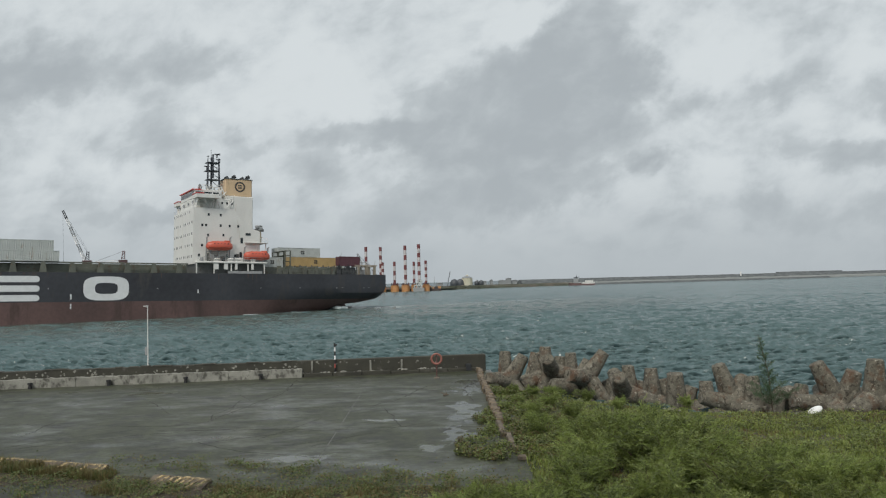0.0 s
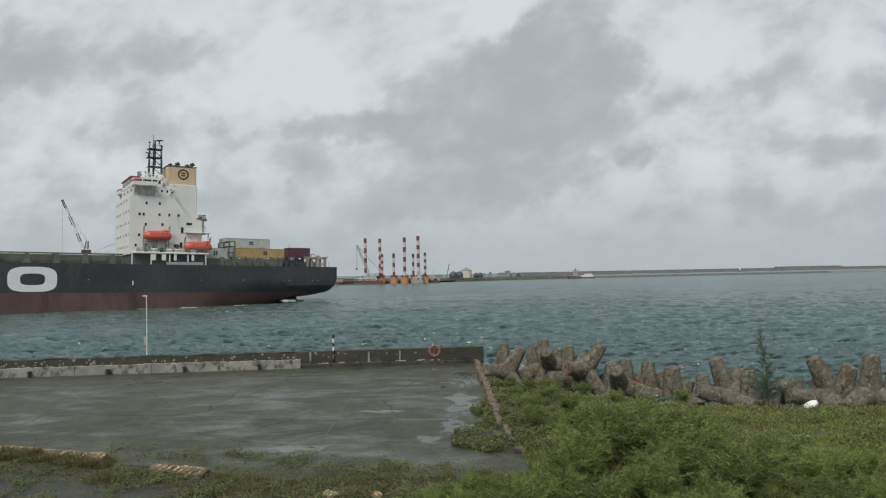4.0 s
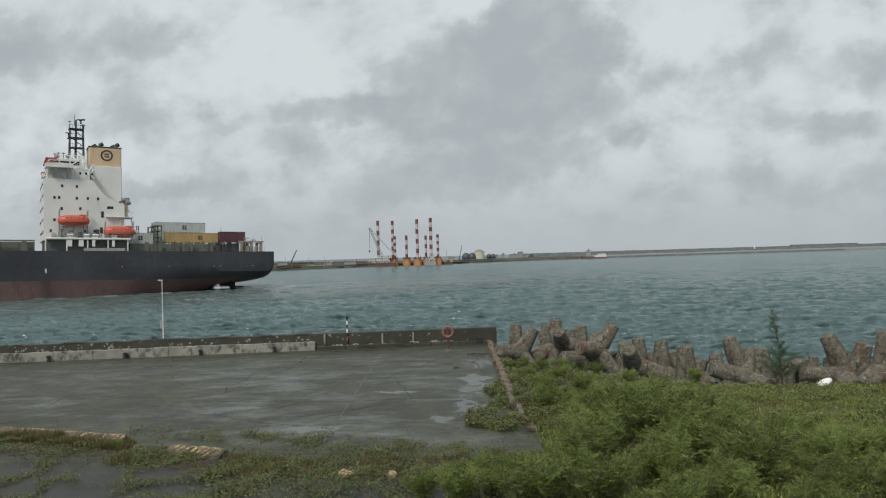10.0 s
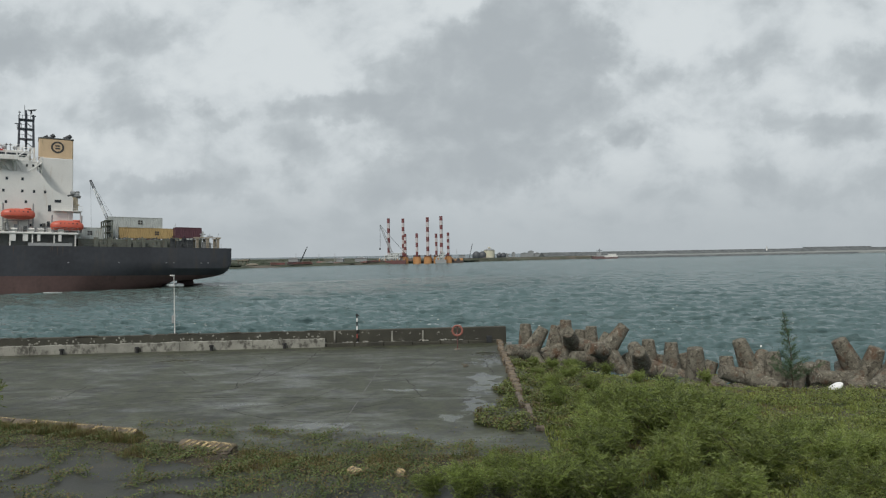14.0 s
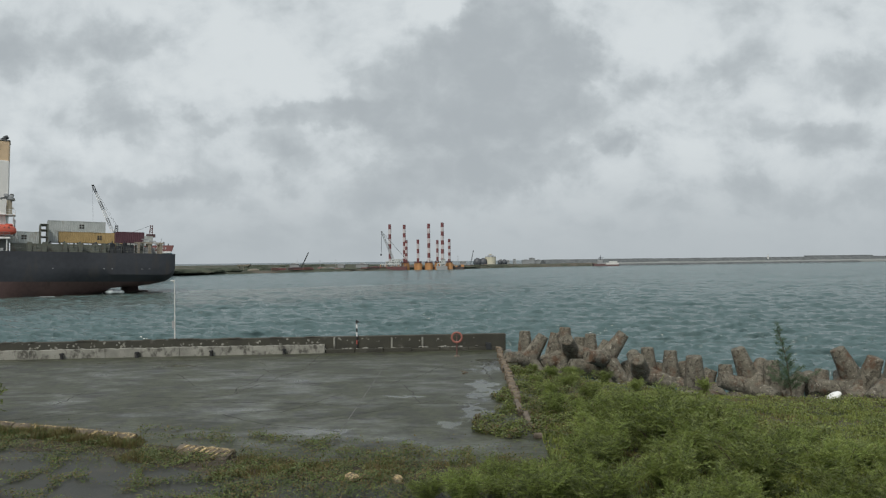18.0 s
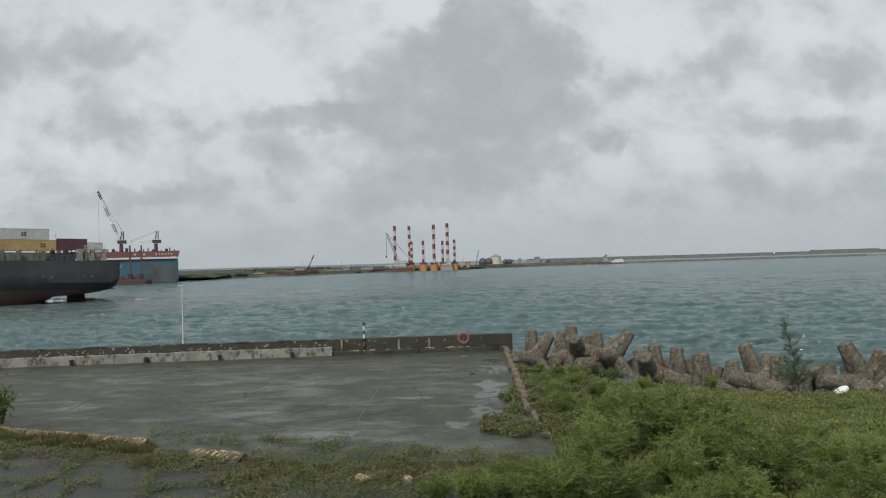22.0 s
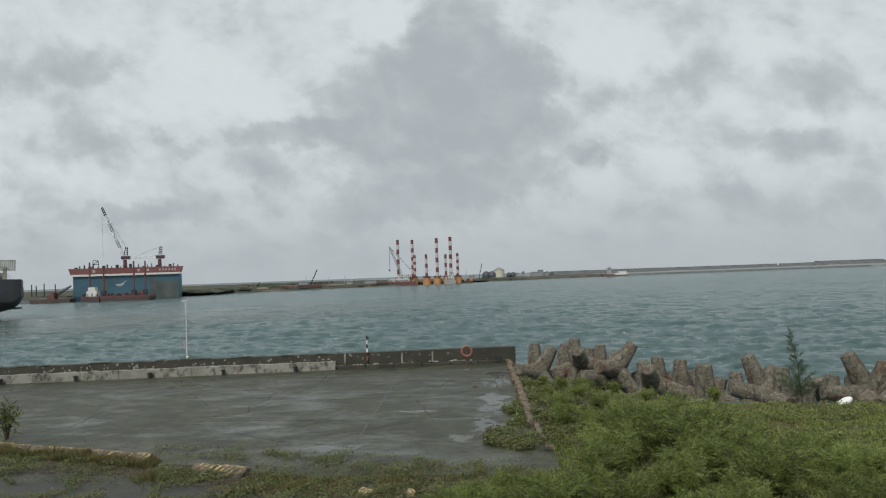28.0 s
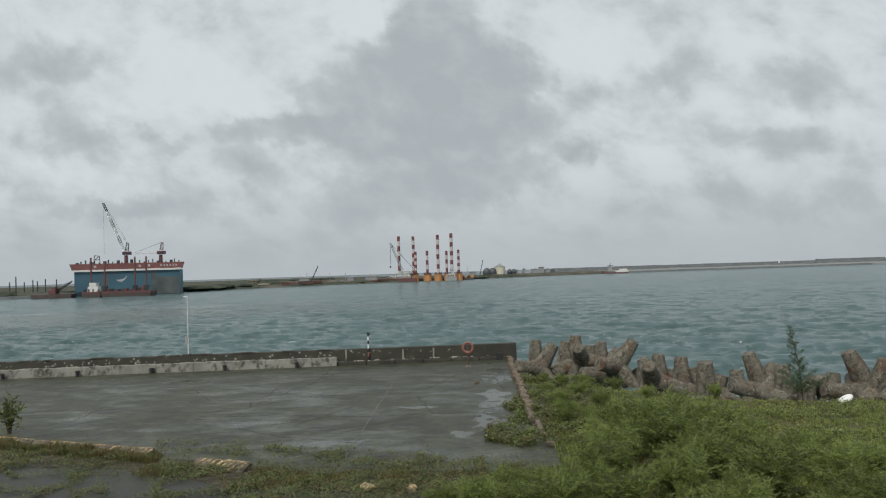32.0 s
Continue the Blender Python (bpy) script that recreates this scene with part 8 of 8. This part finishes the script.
# The lone young casuarina by the tetrapods.
bm = bmesh.new()
tube(bm, (0, 0, -0.1), (-0.15, 0, 1.5), 0.035, 0.02, 7)
tube(bm, (-0.15, 0, 1.5), (-0.6, 0, 3.25), 0.02, 0.005, 6)
tree = empty("casuarina_sapling", pose(14.3, 32.7, 0.95), "young dark green casuarina sapling with drooping needles", "tree")
rs = np.random.default_rng(77)
B, A, S = [], [], []
NT = 46
for k in range(NT):                            # ascending branches with gaps between them
    u = ((k + rs.random()) / NT) ** 1.8
    h = 0.1 + 2.9 * u
    x0 = -0.15 * min(1, h / 1.5) - 0.45 * max(0, (h - 1.5) / 1.75)
    a, ln = k * 2.4 + rs.uniform(-0.4, 0.4), (0.5 * max(0, 1 - u * 3.5) + 0.8 * (1 - u) + 0.1) * rs.uniform(0.55, 1.15)
    d = unit(np.array([math.cos(a) - 0.1, math.sin(a), 0.65 + 0.6 * u]))
    n = int(80 * (0.35 + ln))
    t = rs.uniform(0.08, 1, n)[:, None]
    q = np.array([x0, 0, h]) + d * t * ln + np.array([0, 0, -0.1]) * t ** 2 + rs.normal(0, 0.045, (n, 3)) * (1.2 - 0.6 * t)
    al = unit(d * 0.9 + rs.normal(0, 0.45, (n, 3)) + [0, 0, 0.2]) * 0.17
    B.append(q)
    A.append(al)
    S.append(unit(np.cross(al, rs.normal(0, 1, (n, 3)))) * 0.007)
    tube(bm, (x0, 0, h), tuple(np.array([x0, 0, h]) + d * ln * 0.8), 0.009, 0.004, 4)
part("trunk", bm, M["bark"], tree)
M["casuarina"] = material("casuarina_needles", (0.075, 0.125, 0.06), 0.6, var=0.25, scale=2, grain=9, bump=0, island=0.3, thin=0.35)
crown = leaf_sheet("crown", (np.concatenate(B), np.concatenate(A), np.concatenate(S), np.zeros(sum(len(z) for z in B))), [M["casuarina"]], "", "")
crown.parent = tree
# A single bush at the apron's near left end.
lb = make_shrub(90, 1.7, 0.7, 95, [M["leaf_light"], M["leaf_dark"]], "sparse green bush beside the kerb", group="", leaf=(0.13, 0.028), name="bush")
lb.matrix_basis = pose(-18.6, 28.0, ZA)
lb.scale = (0.85, 0.85, 0.8)
lb2 = make_shrub(93, 0.9, 0.5, 90, [M["leaf_feather"], M["leaf_light"]], "small leafy weed bush among the tetrapods", group="", leaf=(0.14, 0.03), name="bush")
lb2.matrix_basis = pose(10.45, 32.4, 0.9)
lb2.scale = (0.6, 0.6, 0.75)


# A fly that darts past close by.
fly = empty("fly", label="small dark fly darting past in the air", category="insect")
bm = bmesh.new()
bmesh.ops.create_uvsphere(bm, u_segments=12, v_segments=8, radius=1)
for v in bm.verts:
    v.co = Vector((v.co.x * 0.0042, v.co.y * 0.0015, v.co.z * 0.0014 * (1.1 - 0.25 * v.co.x)))
part("body", bm, M["dark"], fly, "", True)
for sgn in (1, -1):
    bm = bmesh.new()
    prism(bm, [(-0.0005, 0.001 * sgn), (0.001, 0.0012 * sgn), (-0.002, 0.0062 * sgn), (-0.004, 0.0058 * sgn)], 0.0012, 0.0013, "z")
    part("wing", bm, M["grey"], fly, "thin grey wing")
for k in range(3):
    bm = bmesh.new()
    tube(bm, (0.002 - 0.0015 * k, 0, -0.001), (0.0026 - 0.002 * k, 0.001, -0.003), 0.00015, n=4)
    part("leg", bm, M["dark"], fly)


def motions():
    """All that moves: the ship outbound, the cloud cover, and the run of the sea."""
    walk(ship, [(t, ship_pose(t)) for t in range(0, 33, 2)])
    walk(sky_backdrop, [(t, pose(-CLOUD_DRIFT * (t - 16.5) / 32, 0, 0)) for t in (0, 16, 32)])
    walk(tree, [(t, pose(14.3, 32.7, 0.95, 0, a + 3.0, 0)) for t, a in ((0, -1.4), (3, 0.5), (6, 2.6), (10, 0.0), (12, 1.0), (16, -1.5), (19, -4.6), (21, -4.6), (25, -0.3), (28, -1.2), (30, -2.4), (32, -1.6))])
    walk(sea, [(t, pose(-0.8 * t, -1.9 * t, 0)) for t in (0, 16, 32)])
    walk(fly, [(t, pose(x, y, z)) for t, x, y, z in ((0, -2.4, -2.6, 7.2), (26.9, -2.2, -2.2, 7.1), (27.2, -1.9, 0.0, 7.06), (27.5, 0.153, 0.0, 7.052), (27.8, 2.206, 0.0, 7.04), (28.1, 2.2, -2.2, 7.0), (32, 2.6, -3.0, 7.0))])
    up = lambda x, y, zs: [(t, pose(x, y, z)) for t, z in zs]
    walk(splash, up(17.2, 36.6, [(0, -3.2), (28.6, -3.2), (29.2, -1.6), (29.6, -0.5), (29.9, 0.25), (30.05, 0.1), (30.4, -1.9), (30.8, -3.2), (32, -3.2)]))
    walk(splash_small, up(12.6, 38.4, [(0, -2.6), (29.2, -2.6), (29.5, -0.6), (29.85, 0.35), (30.2, -0.5), (30.6, -2.6), (32, -2.6)]))
    walk(splash_low, up(16.0, 35.6, [(0, -2.4), (28.4, -2.4), (28.9, -0.4), (29.6, -0.05), (30.3, -0.1), (31.2, -0.8), (31.8, -2.4), (32, -2.4)]))


motions()
